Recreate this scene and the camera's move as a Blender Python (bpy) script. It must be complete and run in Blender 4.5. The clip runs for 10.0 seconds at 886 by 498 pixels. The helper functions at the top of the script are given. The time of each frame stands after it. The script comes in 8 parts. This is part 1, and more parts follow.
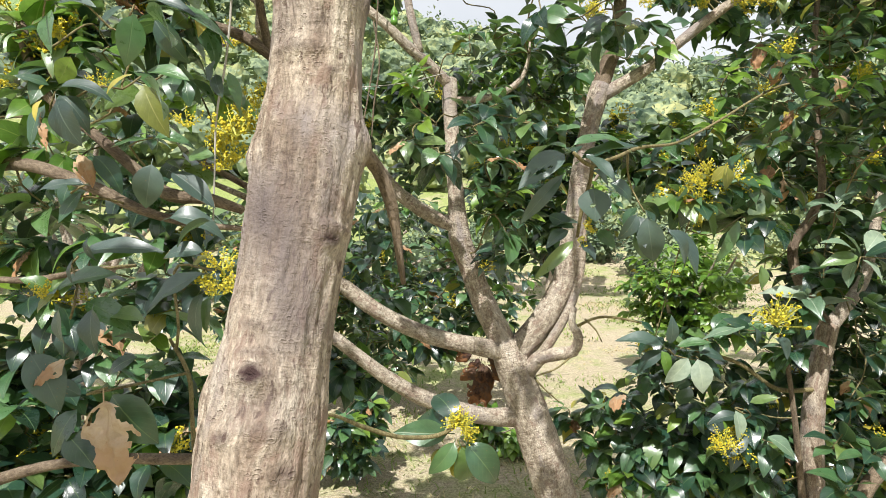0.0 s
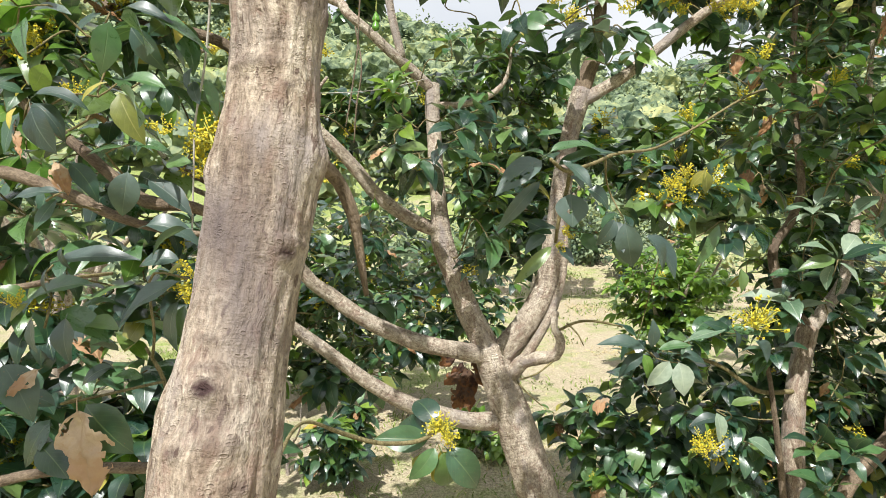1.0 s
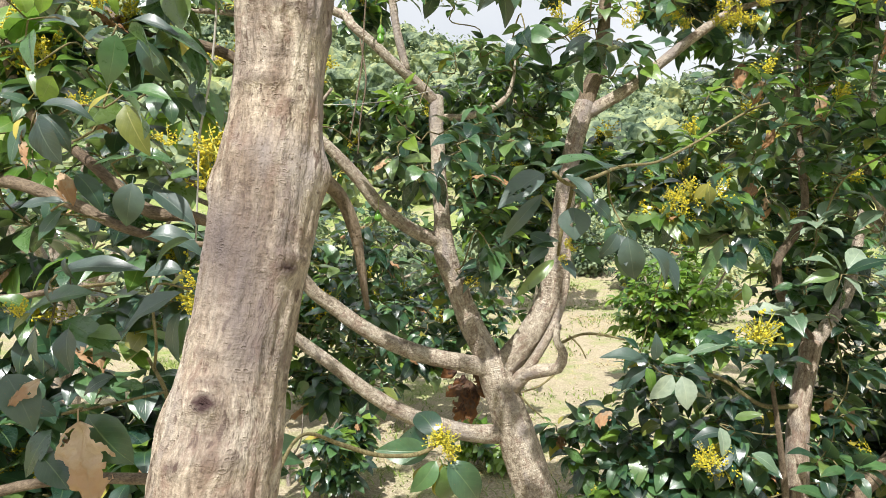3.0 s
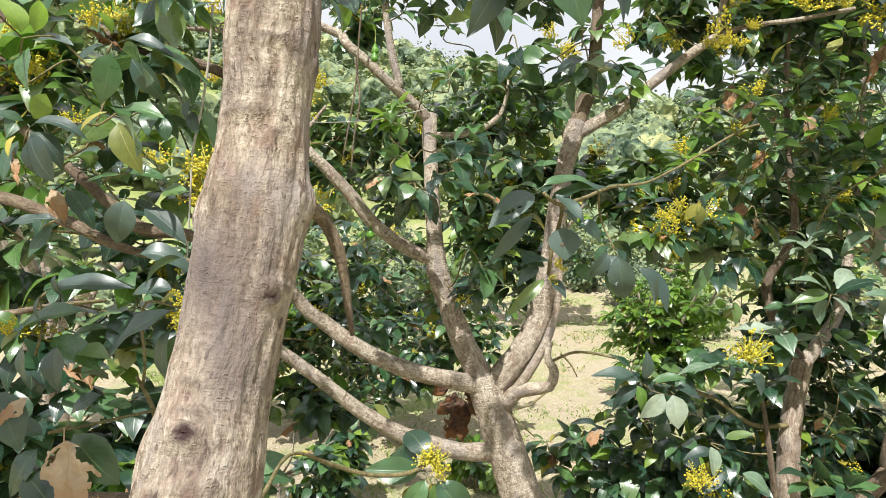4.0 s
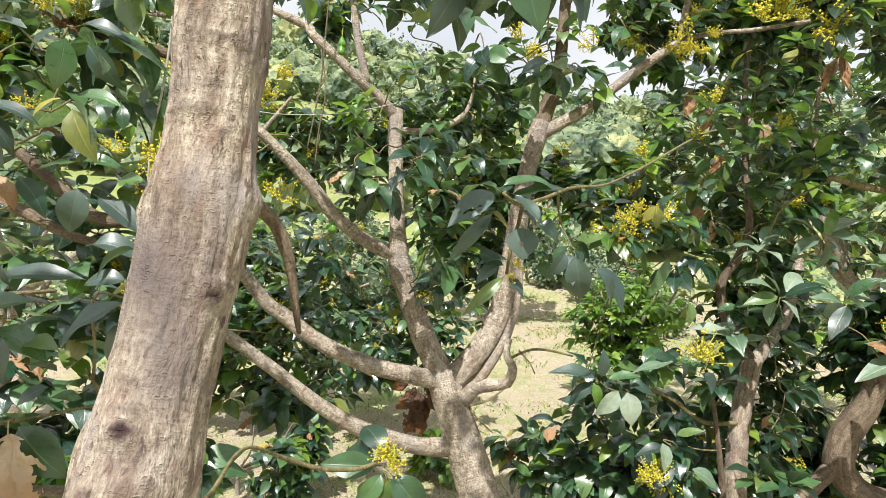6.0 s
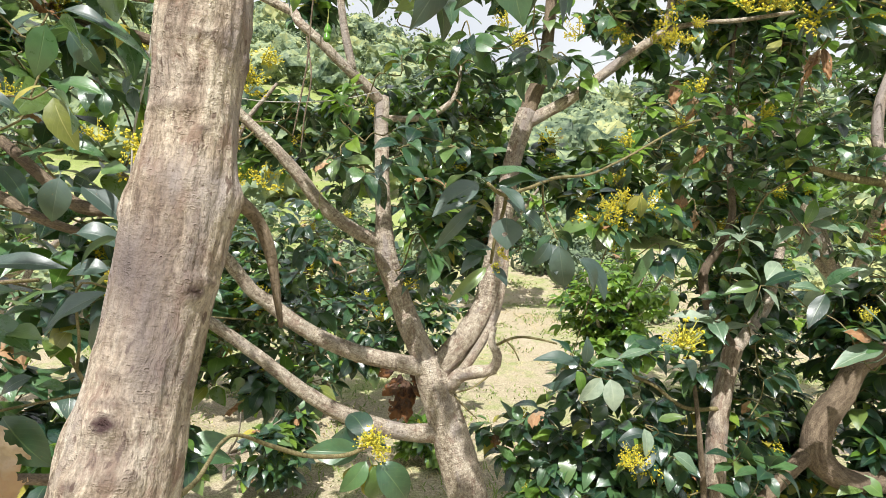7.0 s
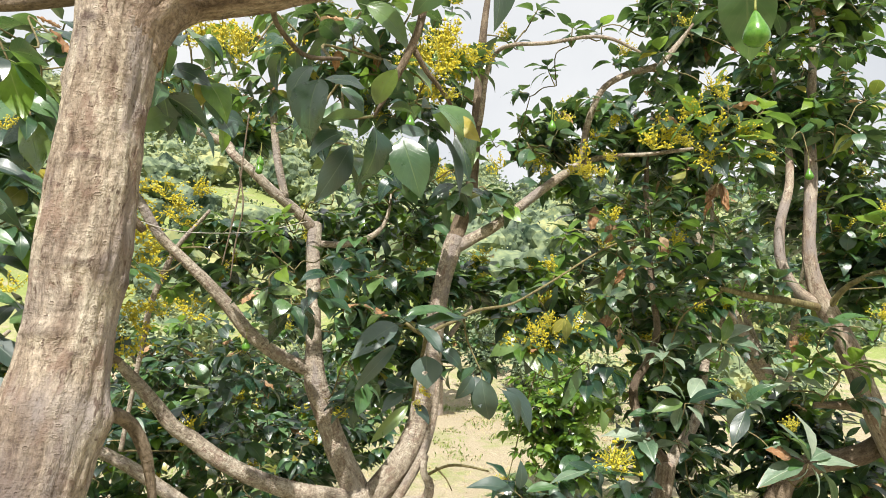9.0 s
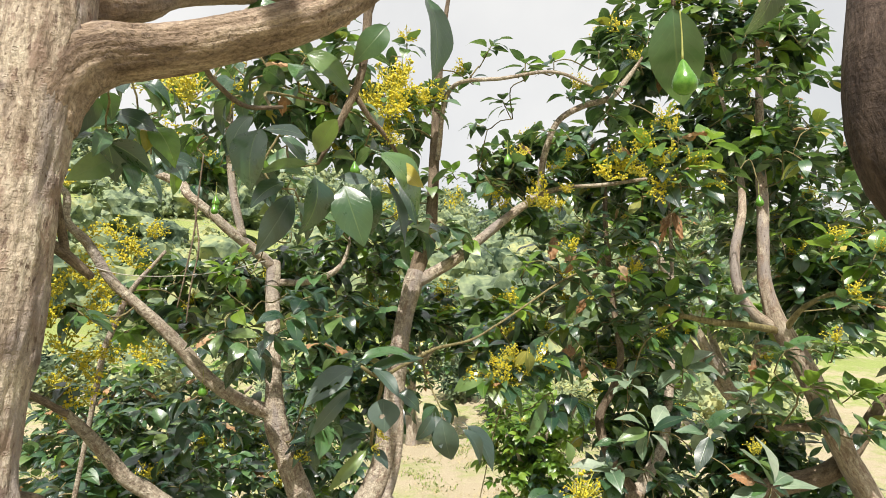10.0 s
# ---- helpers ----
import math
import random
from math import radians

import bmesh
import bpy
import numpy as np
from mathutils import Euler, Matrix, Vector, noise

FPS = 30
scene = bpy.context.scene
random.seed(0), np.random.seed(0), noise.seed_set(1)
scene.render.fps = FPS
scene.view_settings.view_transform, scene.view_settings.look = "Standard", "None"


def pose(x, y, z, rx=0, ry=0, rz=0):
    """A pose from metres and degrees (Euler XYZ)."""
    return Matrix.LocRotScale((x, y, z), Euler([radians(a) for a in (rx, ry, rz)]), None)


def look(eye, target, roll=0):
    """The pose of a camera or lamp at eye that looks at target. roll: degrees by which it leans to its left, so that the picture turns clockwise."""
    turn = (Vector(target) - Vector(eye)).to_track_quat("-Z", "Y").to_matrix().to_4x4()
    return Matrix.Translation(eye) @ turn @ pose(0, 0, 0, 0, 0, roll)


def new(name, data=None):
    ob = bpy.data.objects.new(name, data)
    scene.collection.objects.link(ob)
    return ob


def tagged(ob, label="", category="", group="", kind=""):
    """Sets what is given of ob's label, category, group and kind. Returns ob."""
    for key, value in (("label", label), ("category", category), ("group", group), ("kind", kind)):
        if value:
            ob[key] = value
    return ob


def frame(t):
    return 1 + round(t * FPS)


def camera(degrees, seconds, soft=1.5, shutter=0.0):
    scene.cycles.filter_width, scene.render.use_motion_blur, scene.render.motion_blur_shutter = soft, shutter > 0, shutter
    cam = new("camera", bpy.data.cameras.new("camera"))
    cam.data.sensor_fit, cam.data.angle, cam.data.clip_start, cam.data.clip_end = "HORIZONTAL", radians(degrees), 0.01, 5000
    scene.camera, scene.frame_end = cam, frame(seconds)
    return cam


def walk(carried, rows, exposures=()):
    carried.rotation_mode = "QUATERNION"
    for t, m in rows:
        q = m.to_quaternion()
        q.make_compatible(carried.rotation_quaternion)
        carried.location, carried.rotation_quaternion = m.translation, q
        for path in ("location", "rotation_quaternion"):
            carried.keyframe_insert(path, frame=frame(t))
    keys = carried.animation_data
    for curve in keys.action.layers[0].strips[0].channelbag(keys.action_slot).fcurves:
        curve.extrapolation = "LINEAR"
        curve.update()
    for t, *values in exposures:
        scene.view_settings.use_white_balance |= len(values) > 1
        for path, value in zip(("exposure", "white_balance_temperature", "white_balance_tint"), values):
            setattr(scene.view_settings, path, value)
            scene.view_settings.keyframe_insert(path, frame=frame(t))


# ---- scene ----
cam = camera(69.8, 10.0, soft=0.55)
PATH = [
    (0, (0.001, 0.02, 2.615), (0.001, 2.016, 2.482), 0.0),
    (0.5, (0.026, 0.021, 2.614), (0.076, 2.015, 2.476), 0.5),
    (1, (0.035, 0.014, 2.626), (0.066, 2.01, 2.501), -0.2),
    (1.5, (0.032, 0.021, 2.628), (0.057, 2.018, 2.518), 0.4),
    (2, (0.028, 0.013, 2.632), (0.037, 2.011, 2.535), 0.4),
    (3.5, (0.045, 0.011, 2.632), (0.073, 2.008, 2.543), 0.2),
    (4, (0.05, 0.004, 2.648), (0.086, 2.003, 2.599), 0.6),
    (4.5, (0.054, -0.009, 2.654), (0.069, 1.991, 2.624), 0.3),
    (5, (0.065, -0.014, 2.652), (0.096, 1.985, 2.622), -0.2),
    (5.5, (0.072, -0.014, 2.668), (0.145, 1.985, 2.661), -0.1),
    (6, (0.075, -0.01, 2.659), (0.211, 1.984, 2.593), 2.0),
    (6.2, (0.075, -0.01, 2.658), (0.226, 1.982, 2.557), 2.8),
    (7.3, (0.095, -0.031, 2.682), (0.283, 1.957, 2.572), 1.9),
    (7.5, (0.106, -0.037, 2.691), (0.304, 1.952, 2.608), 1.8),
    (8, (0.132, -0.056, 2.729), (0.366, 1.93, 2.758), 1.6),
    (8.5, (0.15, -0.067, 2.765), (0.428, 1.911, 2.867), 1.5),
    (9, (0.166, -0.079, 2.802), (0.486, 1.885, 3.001), 1.2),
    (9.5, (0.191, -0.085, 2.824), (0.538, 1.871, 3.059), 0.3),
    (10, (0.22, -0.086, 2.847), (0.625, 1.852, 3.126), -0.7),
]
walk(cam, [(t, look(eye, target, roll)) for t, eye, target, roll in PATH],
     [(0, 0.63, 6500, 10), (8, 0.63, 6500, 10), (9, 0.60, 6700, 10), (10, 0.56, 6900, 10)])


# ---- world, sun and exposure ----
SUN_ELEVATION, SUN_AZIMUTH = 55.0, 196.0
world = bpy.data.worlds.new("sky")
scene.world = world
world.use_nodes = True
wn = world.node_tree
sky = wn.nodes.new("ShaderNodeTexSky")
sky.sky_type = "NISHITA"
sky.sun_disc = False
sky.sun_elevation = radians(SUN_ELEVATION)
sky.sun_rotation = radians(SUN_AZIMUTH)
sky.air_density, sky.dust_density, sky.ozone_density = 1.0, 3.0, 1.0
wn.nodes["Background"].inputs["Strength"].default_value = 0.074
# thin bright cloud drifting over the blue
_tc = wn.nodes.new("ShaderNodeTexCoord")
_cl = wn.nodes.new("ShaderNodeTexNoise")
_cl.inputs["Scale"].default_value, _cl.inputs["Detail"].default_value = 2.2, 6.0
wn.links.new(_tc.outputs["Generated"], _cl.inputs["Vector"])
_cr = wn.nodes.new("ShaderNodeValToRGB")
_cr.color_ramp.elements[0].position, _cr.color_ramp.elements[0].color = 0.30, (0.66, 0.66, 0.66, 1)
_cr.color_ramp.elements[1].position, _cr.color_ramp.elements[1].color = 0.62, (0.95, 0.95, 0.95, 1)
wn.links.new(_cl.outputs[0], _cr.inputs[0])
_mx = wn.nodes.new("ShaderNodeMix")
_mx.data_type = "RGBA"
_mx.inputs[7].default_value = (8.5, 8.75, 9.05, 1)
wn.links.new(_cr.outputs[0], _mx.inputs[0])
wn.links.new(sky.outputs["Color"], _mx.inputs[6])
wn.links.new(_mx.outputs[2], wn.nodes["Background"].inputs["Color"])

sun_data = bpy.data.lights.new("sun", "SUN")
sun_data.energy, sun_data.angle, sun_data.color = 5.0, radians(0.7), (1.0, 0.98, 0.945)
sun_ob = new("sun", sun_data)
_a, _e = radians(SUN_AZIMUTH), radians(SUN_ELEVATION)
SUN_WAY = Vector((math.sin(_a) * math.cos(_e), math.cos(_a) * math.cos(_e), math.sin(_e)))
sun_ob.matrix_world = look(SUN_WAY * 40, (0, 0, 0))


# ---- materials ----
def mat_new(name):
    m = bpy.data.materials.new(name)
    m.use_nodes = True
    return m, m.node_tree.nodes, m.node_tree.links, m.node_tree.nodes["Principled BSDF"]


def math_node(nodes, links, op, a, b=None, c=None, clamp=False):
    n = nodes.new("ShaderNodeMath")
    n.operation, n.use_clamp = op, clamp
    for i, v in enumerate((a, b, c)):
        if v is None:
            continue
        if isinstance(v, (int, float)):
            n.inputs[i].default_value = v
        else:
            links.new(v, n.inputs[i])
    return n.outputs[0]


def ramp_node(nodes, links, fac, stops):
    n = nodes.new("ShaderNodeValToRGB")
    while len(n.color_ramp.elements) < len(stops):
        n.color_ramp.elements.new(0.5)
    for e, (p, c) in zip(n.color_ramp.elements, stops):
        e.position, e.color = p, (*c, 1.0)
    links.new(fac, n.inputs[0])
    return n.outputs[0]


def mix_node(nodes, links, fac, a, b, blend="MIX"):
    n = nodes.new("ShaderNodeMix")
    n.data_type, n.blend_type = "RGBA", blend
    for sock, v in ((n.inputs[0], fac), (n.inputs[6], a), (n.inputs[7], b)):
        if isinstance(v, (int, float)):
            sock.default_value = v
        elif isinstance(v, tuple):
            sock.default_value = (*v, 1.0)
        else:
            links.new(v, sock)
    return n.outputs[2]


def noise_node(nodes, links, vec, scale, detail=4.0, rough=0.6, stretch=None):
    if stretch is not None:
        mp = nodes.new("ShaderNodeMapping")
        mp.inputs["Scale"].default_value = stretch
        links.new(vec, mp.inputs["Vector"])
        vec = mp.outputs[0]
    n = nodes.new("ShaderNodeTexNoise")
    n.inputs["Scale"].default_value = scale
    n.inputs["Detail"].default_value = detail
    n.inputs["Roughness"].default_value = rough
    links.new(vec, n.inputs["Vector"])
    return n.outputs[0]


def leaf_material(name, dark, mid, light, rib, yellow=0.06, rough=(0.30, 0.52), glow=0.28, dry=0.0, rib_on=1.0):
    """A leaf blade: colour differs leaf by leaf, a pale midrib and side veins by UV, freckles and a worn edge."""
    m, N, L, bsdf = mat_new(name)
    uv = N.new("ShaderNodeUVMap")
    geo = N.new("ShaderNodeNewGeometry")
    info = N.new("ShaderNodeObjectInfo")
    rnd = math_node(N, L, "FRACT", math_node(N, L, "ADD", info.outputs["Random"], math_node(N, L, "MULTIPLY", geo.outputs["Random Per Island"], 7.31)))
    rnd2 = math_node(N, L, "FRACT", math_node(N, L, "MULTIPLY", rnd, 13.7))
    sep = N.new("ShaderNodeSeparateXYZ")
    L.new(uv.outputs[0], sep.inputs[0])
    u, v = sep.outputs[0], sep.outputs[1]
    col = ramp_node(N, L, rnd, [(0.0, dark), (0.42, mid), (0.86, light), (1.0, tuple(0.5 * (a + b) for a, b in zip(light, (0.20, 0.22, 0.03))) if yellow else light)])
    mottle = noise_node(N, L, geo.outputs["Position"], 38.0, 5.0)
    col = mix_node(N, L, 0.55, col, ramp_node(N, L, mottle, [(0.3, (0.30, 0.32, 0.30)), (0.5, (0.5, 0.5, 0.5)), (0.72, (0.72, 0.70, 0.60))]), "OVERLAY")
    if dry:
        bleach = math_node(N, L, "ADD", v, math_node(N, L, "MULTIPLY", math_node(N, L, "SUBTRACT", mottle, 0.5), 1.3))
        col = mix_node(N, L, ramp_node(N, L, bleach, [(0.36, (0, 0, 0)), (0.56, (0.7, 0.7, 0.7))]), col, tuple(0.5 * (a + b) for a, b in zip(mid, (0.42, 0.18, 0.06))))
    # midrib and veins
    across = math_node(N, L, "ABSOLUTE", math_node(N, L, "SUBTRACT", u, 0.5))
    ribm = math_node(N, L, "SUBTRACT", 1.0, math_node(N, L, "MULTIPLY", across, 34.0), clamp=True)
    slant = math_node(N, L, "ADD", math_node(N, L, "MULTIPLY", v, 9.0), math_node(N, L, "MULTIPLY", across, -6.0))
    saw = math_node(N, L, "ABSOLUTE", math_node(N, L, "SUBTRACT", math_node(N, L, "FRACT", slant), 0.5))
    vein = math_node(N, L, "SUBTRACT", 1.0, math_node(N, L, "MULTIPLY", saw, 14.0), clamp=True)
    veins = math_node(N, L, "MAXIMUM", math_node(N, L, "MULTIPLY", ribm, 0.8 * rib_on), math_node(N, L, "MULTIPLY", vein, 0.22 * rib_on))
    col = mix_node(N, L, veins, col, rib)
    # freckles and scorched edge
    spots = N.new("ShaderNodeTexVoronoi")
    spots.inputs["Scale"].default_value = 60.0
    L.new(geo.outputs["Position"], spots.inputs["Vector"])
    freck = math_node(N, L, "LESS_THAN", spots.outputs["Distance"], math_node(N, L, "MULTIPLY", rnd2, 0.13))
    col = mix_node(N, L, math_node(N, L, "MULTIPLY", freck, 0.6), col, (0.16, 0.10, 0.045))
    edge = math_node(N, L, "ADD", math_node(N, L, "MULTIPLY", across, 1.1), math_node(N, L, "MULTIPLY", v, 0.55))
    edge = math_node(N, L, "ADD", edge, math_node(N, L, "MULTIPLY", mottle, 0.5))
    scorch = math_node(N, L, "MULTIPLY", math_node(N, L, "GREATER_THAN", edge, math_node(N, L, "SUBTRACT", 1.62, math_node(N, L, "MULTIPLY", rnd2, 0.42))), math_node(N, L, "GREATER_THAN", rnd2, 0.72))
    col = mix_node(N, L, math_node(N, L, "MULTIPLY", scorch, 0.85), col, (0.22, 0.12, 0.05))
    L.new(col, bsdf.inputs["Base Color"])
    rgh = math_node(N, L, "ADD", math_node(N, L, "MULTIPLY", rnd2, 0.6 * (rough[1] - rough[0])), math_node(N, L, "ADD", rough[0] - 0.06, math_node(N, L, "MULTIPLY", mottle, (rough[1] - rough[0]) * 1.0)))
    L.new(rgh, bsdf.inputs["Roughness"])
    bsdf.inputs["Specular IOR Level"].default_value = 0.95 if not dry else 0.2
    bsdf.inputs["Coat Weight"].default_value = 0.35 if not dry else 0.0
    bsdf.inputs["Coat Roughness"].default_value = 0.24
    bsdf.inputs["Sheen Weight"].default_value = 0.10 if not dry else 0.0
    bsdf.inputs["Sheen Roughness"].default_value = 0.35
    bsdf.inputs["Sheen Tint"].default_value = (0.82, 0.93, 1.0, 1)
    bump = N.new("ShaderNodeBump")
    bump.inputs["Strength"].default_value = 0.35
    bump.inputs["Distance"].default_value = 0.002
    hgt = math_node(N, L, "ADD", math_node(N, L, "MULTIPLY", veins, -1.0), math_node(N, L, "MULTIPLY", mottle, 1.2))
    L.new(hgt, bump.inputs["Height"])
    L.new(bump.outputs[0], bsdf.inputs["Normal"])
    tr = N.new("ShaderNodeBsdfTranslucent")
    L.new(mix_node(N, L, 0.45, col, (0.24, 0.39, 0.06) if not dry else (0.45, 0.22, 0.08)), tr.inputs["Color"])
    ms = N.new("ShaderNodeMixShader")
    ms.inputs[0].default_value = glow
    L.new(bsdf.outputs[0], ms.inputs[1])
    L.new(tr.outputs[0], ms.inputs[2])
    L.new(ms.outputs[0], N["Material Output"].inputs["Surface"])
    return m


LEAF = leaf_material("leaf_mature", (0.004, 0.019, 0.015), (0.015, 0.054, 0.034), (0.080, 0.175, 0.060), (0.13, 0.20, 0.08), rough=(0.22, 0.44), glow=0.26)
# paler leaf copy: sunlit gloss of the rosettes put into the base colour
LEAF_PALE = leaf_material("leaf_dusty", (0.08, 0.15, 0.085), (0.19, 0.27, 0.18), (0.31, 0.375, 0.285), (0.42, 0.47, 0.35), yellow=0.0, rough=(0.36, 0.52), glow=0.2)
# greyer leaf copy: the blue-grey sky sheen is mixed into its colour
LEAF_GREY_SHEEN = leaf_material("leaf_grey", (0.011, 0.034, 0.026), (0.022, 0.052, 0.040), (0.046, 0.084, 0.066), (0.10, 0.14, 0.10), yellow=0.0, rough=(0.40, 0.60), glow=0.18)
LEAF_YOUNG = leaf_material("leaf_young", (0.06, 0.15, 0.022), (0.12, 0.25, 0.03), (0.23, 0.36, 0.042), (0.32, 0.40, 0.11), yellow=0.0, glow=0.45)
LEAF_DRY = leaf_material("leaf_dry", (0.16, 0.095, 0.058), (0.29, 0.19, 0.115), (0.52, 0.40, 0.27), (0.42, 0.30, 0.18), yellow=0.0, rough=(0.6, 0.85), glow=0.2, dry=1.0)
LEAF_WITHERED = leaf_material("leaf_withered", (0.46, 0.34, 0.23), (0.54, 0.41, 0.29), (0.60, 0.47, 0.34), (0.50, 0.36, 0.24), yellow=0.0, rough=(0.6, 0.85), glow=0.25, dry=1.0)
LEAF_YELLOW = leaf_material("leaf_yellowing", (0.14, 0.17, 0.025), (0.25, 0.24, 0.03), (0.44, 0.36, 0.04), (0.4, 0.38, 0.12), yellow=0.0, rough=(0.4, 0.6), glow=0.3)


def far_leaf_material():
    """Distant leaves: each shrub has its own green, from dark to sunlit yellow-green, all paled to paint in haze."""
    m, N, L, bsdf = mat_new("leaf_distant")
    geo = N.new("ShaderNodeNewGeometry")
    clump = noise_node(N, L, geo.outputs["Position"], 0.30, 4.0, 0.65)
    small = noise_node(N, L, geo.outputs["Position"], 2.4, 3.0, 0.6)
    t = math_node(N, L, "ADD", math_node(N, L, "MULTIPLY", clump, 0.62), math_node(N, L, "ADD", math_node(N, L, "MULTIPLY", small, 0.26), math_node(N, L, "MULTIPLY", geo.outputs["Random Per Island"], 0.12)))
    # lighter, greyer greens stand in for the haze of distance
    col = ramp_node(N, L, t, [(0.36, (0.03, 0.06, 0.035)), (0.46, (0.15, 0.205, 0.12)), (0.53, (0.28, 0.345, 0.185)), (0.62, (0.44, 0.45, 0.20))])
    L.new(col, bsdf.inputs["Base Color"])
    bsdf.inputs["Roughness"].default_value = 0.55
    bsdf.inputs["Specular IOR Level"].default_value = 0.3
    tr = N.new("ShaderNodeBsdfTranslucent")
    L.new(col, tr.inputs["Color"])
    ms = N.new("ShaderNodeMixShader")
    ms.inputs[0].default_value = 0.3
    L.new(bsdf.outputs[0], ms.inputs[1])
    L.new(tr.outputs[0], ms.inputs[2])
    L.new(ms.outputs[0], N["Material Output"].inputs["Surface"])
    return m


LEAF_FAR = far_leaf_material()
LEAF_DEAD = leaf_material("leaf_dead", (0.035, 0.020, 0.017), (0.07, 0.04, 0.032), (0.13, 0.08, 0.055), (0.12, 0.08, 0.06), yellow=0.0, rough=(0.6, 0.85), glow=0.15, dry=1.0)


def bark_material(name, tones, stain, scale=1.0, bumpy=1.0, streak=0.3, rings=0.12, along_limb=True, blotchy=0.55, fleck=0.0, grain=52.0, lenticel=0.0):
    """Bark by UV in metres round and along the limb: long fissures, flakes, pale lichen, dark stains."""
    m, N, L, bsdf = mat_new(name)
    if along_limb:
        co = N.new("ShaderNodeAttribute")
        co.attribute_name = "limb_co"
        place = co.outputs["Vector"]
    else:
        place = N.new("ShaderNodeNewGeometry").outputs["Position"]
    warp = N.new("ShaderNodeVectorMath")
    warp.operation = "MULTIPLY_ADD"
    wob = N.new("ShaderNodeTexNoise")
    wob.inputs["Scale"].default_value = 14.0
    L.new(place, wob.inputs["Vector"])
    L.new(wob.outputs["Color"], warp.inputs[0])
    warp.inputs[1].default_value = (0.02, 0.02, 0.02)
    L.new(place, warp.inputs[2])
    place = warp.outputs[0]
    fib = noise_node(N, L, place, grain * scale, 5.0, 0.6, (1.0, 1.0, streak))
    ringy = noise_node(N, L, place, 30.0 * scale, 4.0, 0.6, (0.5, 0.5, 4.0))
    fine = noise_node(N, L, place, 260.0 * scale, 4.0, 0.7, (1.0, 1.0, 0.45))
    blot = noise_node(N, L, place, 15.0 * scale, 5.0, 0.65, (1.0, 1.0, 0.5))
    big = noise_node(N, L, place, 5.5 * scale, 3.0, 0.5)
    t = math_node(N, L, "ADD", math_node(N, L, "MULTIPLY", fib, 1.0 - blotchy), math_node(N, L, "ADD", math_node(N, L, "MULTIPLY", blot, blotchy - rings), math_node(N, L, "MULTIPLY", ringy, rings)))
    col = ramp_node(N, L, t, [(0.34, tones[0]), (0.43, tones[1]), (0.52, tones[2]), (0.64, tones[3])])
    col = mix_node(N, L, ramp_node(N, L, big, [(0.60, (0, 0, 0)), (0.74, (0.6, 0.6, 0.6))]), col, stain)
    col = mix_node(N, L, 0.7, col, ramp_node(N, L, fine, [(0.34, (0.2, 0.19, 0.18)), (0.5, (0.5, 0.5, 0.5)), (0.66, (0.76, 0.76, 0.76))]), "OVERLAY")
    vor = N.new("ShaderNodeTexVoronoi")
    vor.inputs["Scale"].default_value = 95.0 * scale
    L.new(place, vor.inputs["Vector"])
    if fleck:
        mask = noise_node(N, L, place, 34.0, 5.0, 0.7, (1.0, 1.0, 0.5))
        col = mix_node(N, L, ramp_node(N, L, mask, [(0.53, (0, 0, 0)), (0.62, (fleck, fleck, fleck))]), col, (0.225, 0.155, 0.118))
        grey = noise_node(N, L, place, 9.0, 4.0, 0.6, (1.0, 1.0, 0.4))
        col = mix_node(N, L, ramp_node(N, L, grey, [(0.53, (0, 0, 0)), (0.64, (fleck, fleck, fleck))]), col, (0.26, 0.225, 0.21))
        spk = noise_node(N, L, place, 120.0, 3.0, 0.6, (1.0, 1.0, 0.4))
        col = mix_node(N, L, ramp_node(N, L, spk, [(0.61, (0, 0, 0)), (0.68, (fleck, fleck, fleck))]), col, (0.10, 0.065, 0.05))
    if lenticel:
        squash = N.new("ShaderNodeVectorMath")
        squash.operation = "MULTIPLY"
        squash.inputs[1].default_value = (1.0, 1.0, 1.7)
        L.new(place, squash.inputs[0])
        lens = N.new("ShaderNodeTexVoronoi")
        lens.inputs["Scale"].default_value = 85.0
        L.new(squash.outputs[0], lens.inputs["Vector"])
        lsep = N.new("ShaderNodeSeparateColor")
        L.new(lens.outputs["Color"], lsep.inputs[0])
        size = math_node(N, L, "MULTIPLY", math_node(N, L, "SUBTRACT", lsep.outputs[0], 0.45, clamp=True), 0.6)
        pit = math_node(N, L, "MULTIPLY", math_node(N, L, "SUBTRACT", size, math_node(N, L, "ADD", lens.outputs["Distance"], math_node(N, L, "MULTIPLY", math_node(N, L, "SUBTRACT", fine, 0.5), 0.3))), 9.0, clamp=True)
        lip = math_node(N, L, "MULTIPLY", math_node(N, L, "SUBTRACT", math_node(N, L, "ADD", size, 0.14), lens.outputs["Distance"]), 7.0, clamp=True)
        wrinkle = noise_node(N, L, place, 17.0, 6.0, 0.7, (0.8, 0.8, 1.5))
        dusk = noise_node(N, L, place, 11.0, 6.0, 0.68, (1.0, 1.0, 0.5))
        col = mix_node(N, L, ramp_node(N, L, dusk, [(0.57, (0, 0, 0)), (0.68, (0.6, 0.6, 0.6))]), col, (0.185, 0.150, 0.138))
        col = mix_node(N, L, ramp_node(N, L, wrinkle, [(0.30, (0.7, 0.7, 0.7)), (0.40, (0, 0, 0))]), col, (0.155, 0.085, 0.062))
        col = mix_node(N, L, math_node(N, L, "MULTIPLY", lip, 0.12), col, (0.60, 0.50, 0.40))
        col = mix_node(N, L, math_node(N, L, "MULTIPLY", pit, 0.85 * lenticel), col, (0.10, 0.06, 0.047))
    pores = math_node(N, L, "LESS_THAN", math_node(N, L, "ADD", vor.outputs["Distance"], math_node(N, L, "MULTIPLY", fine, 0.55)), 0.40)
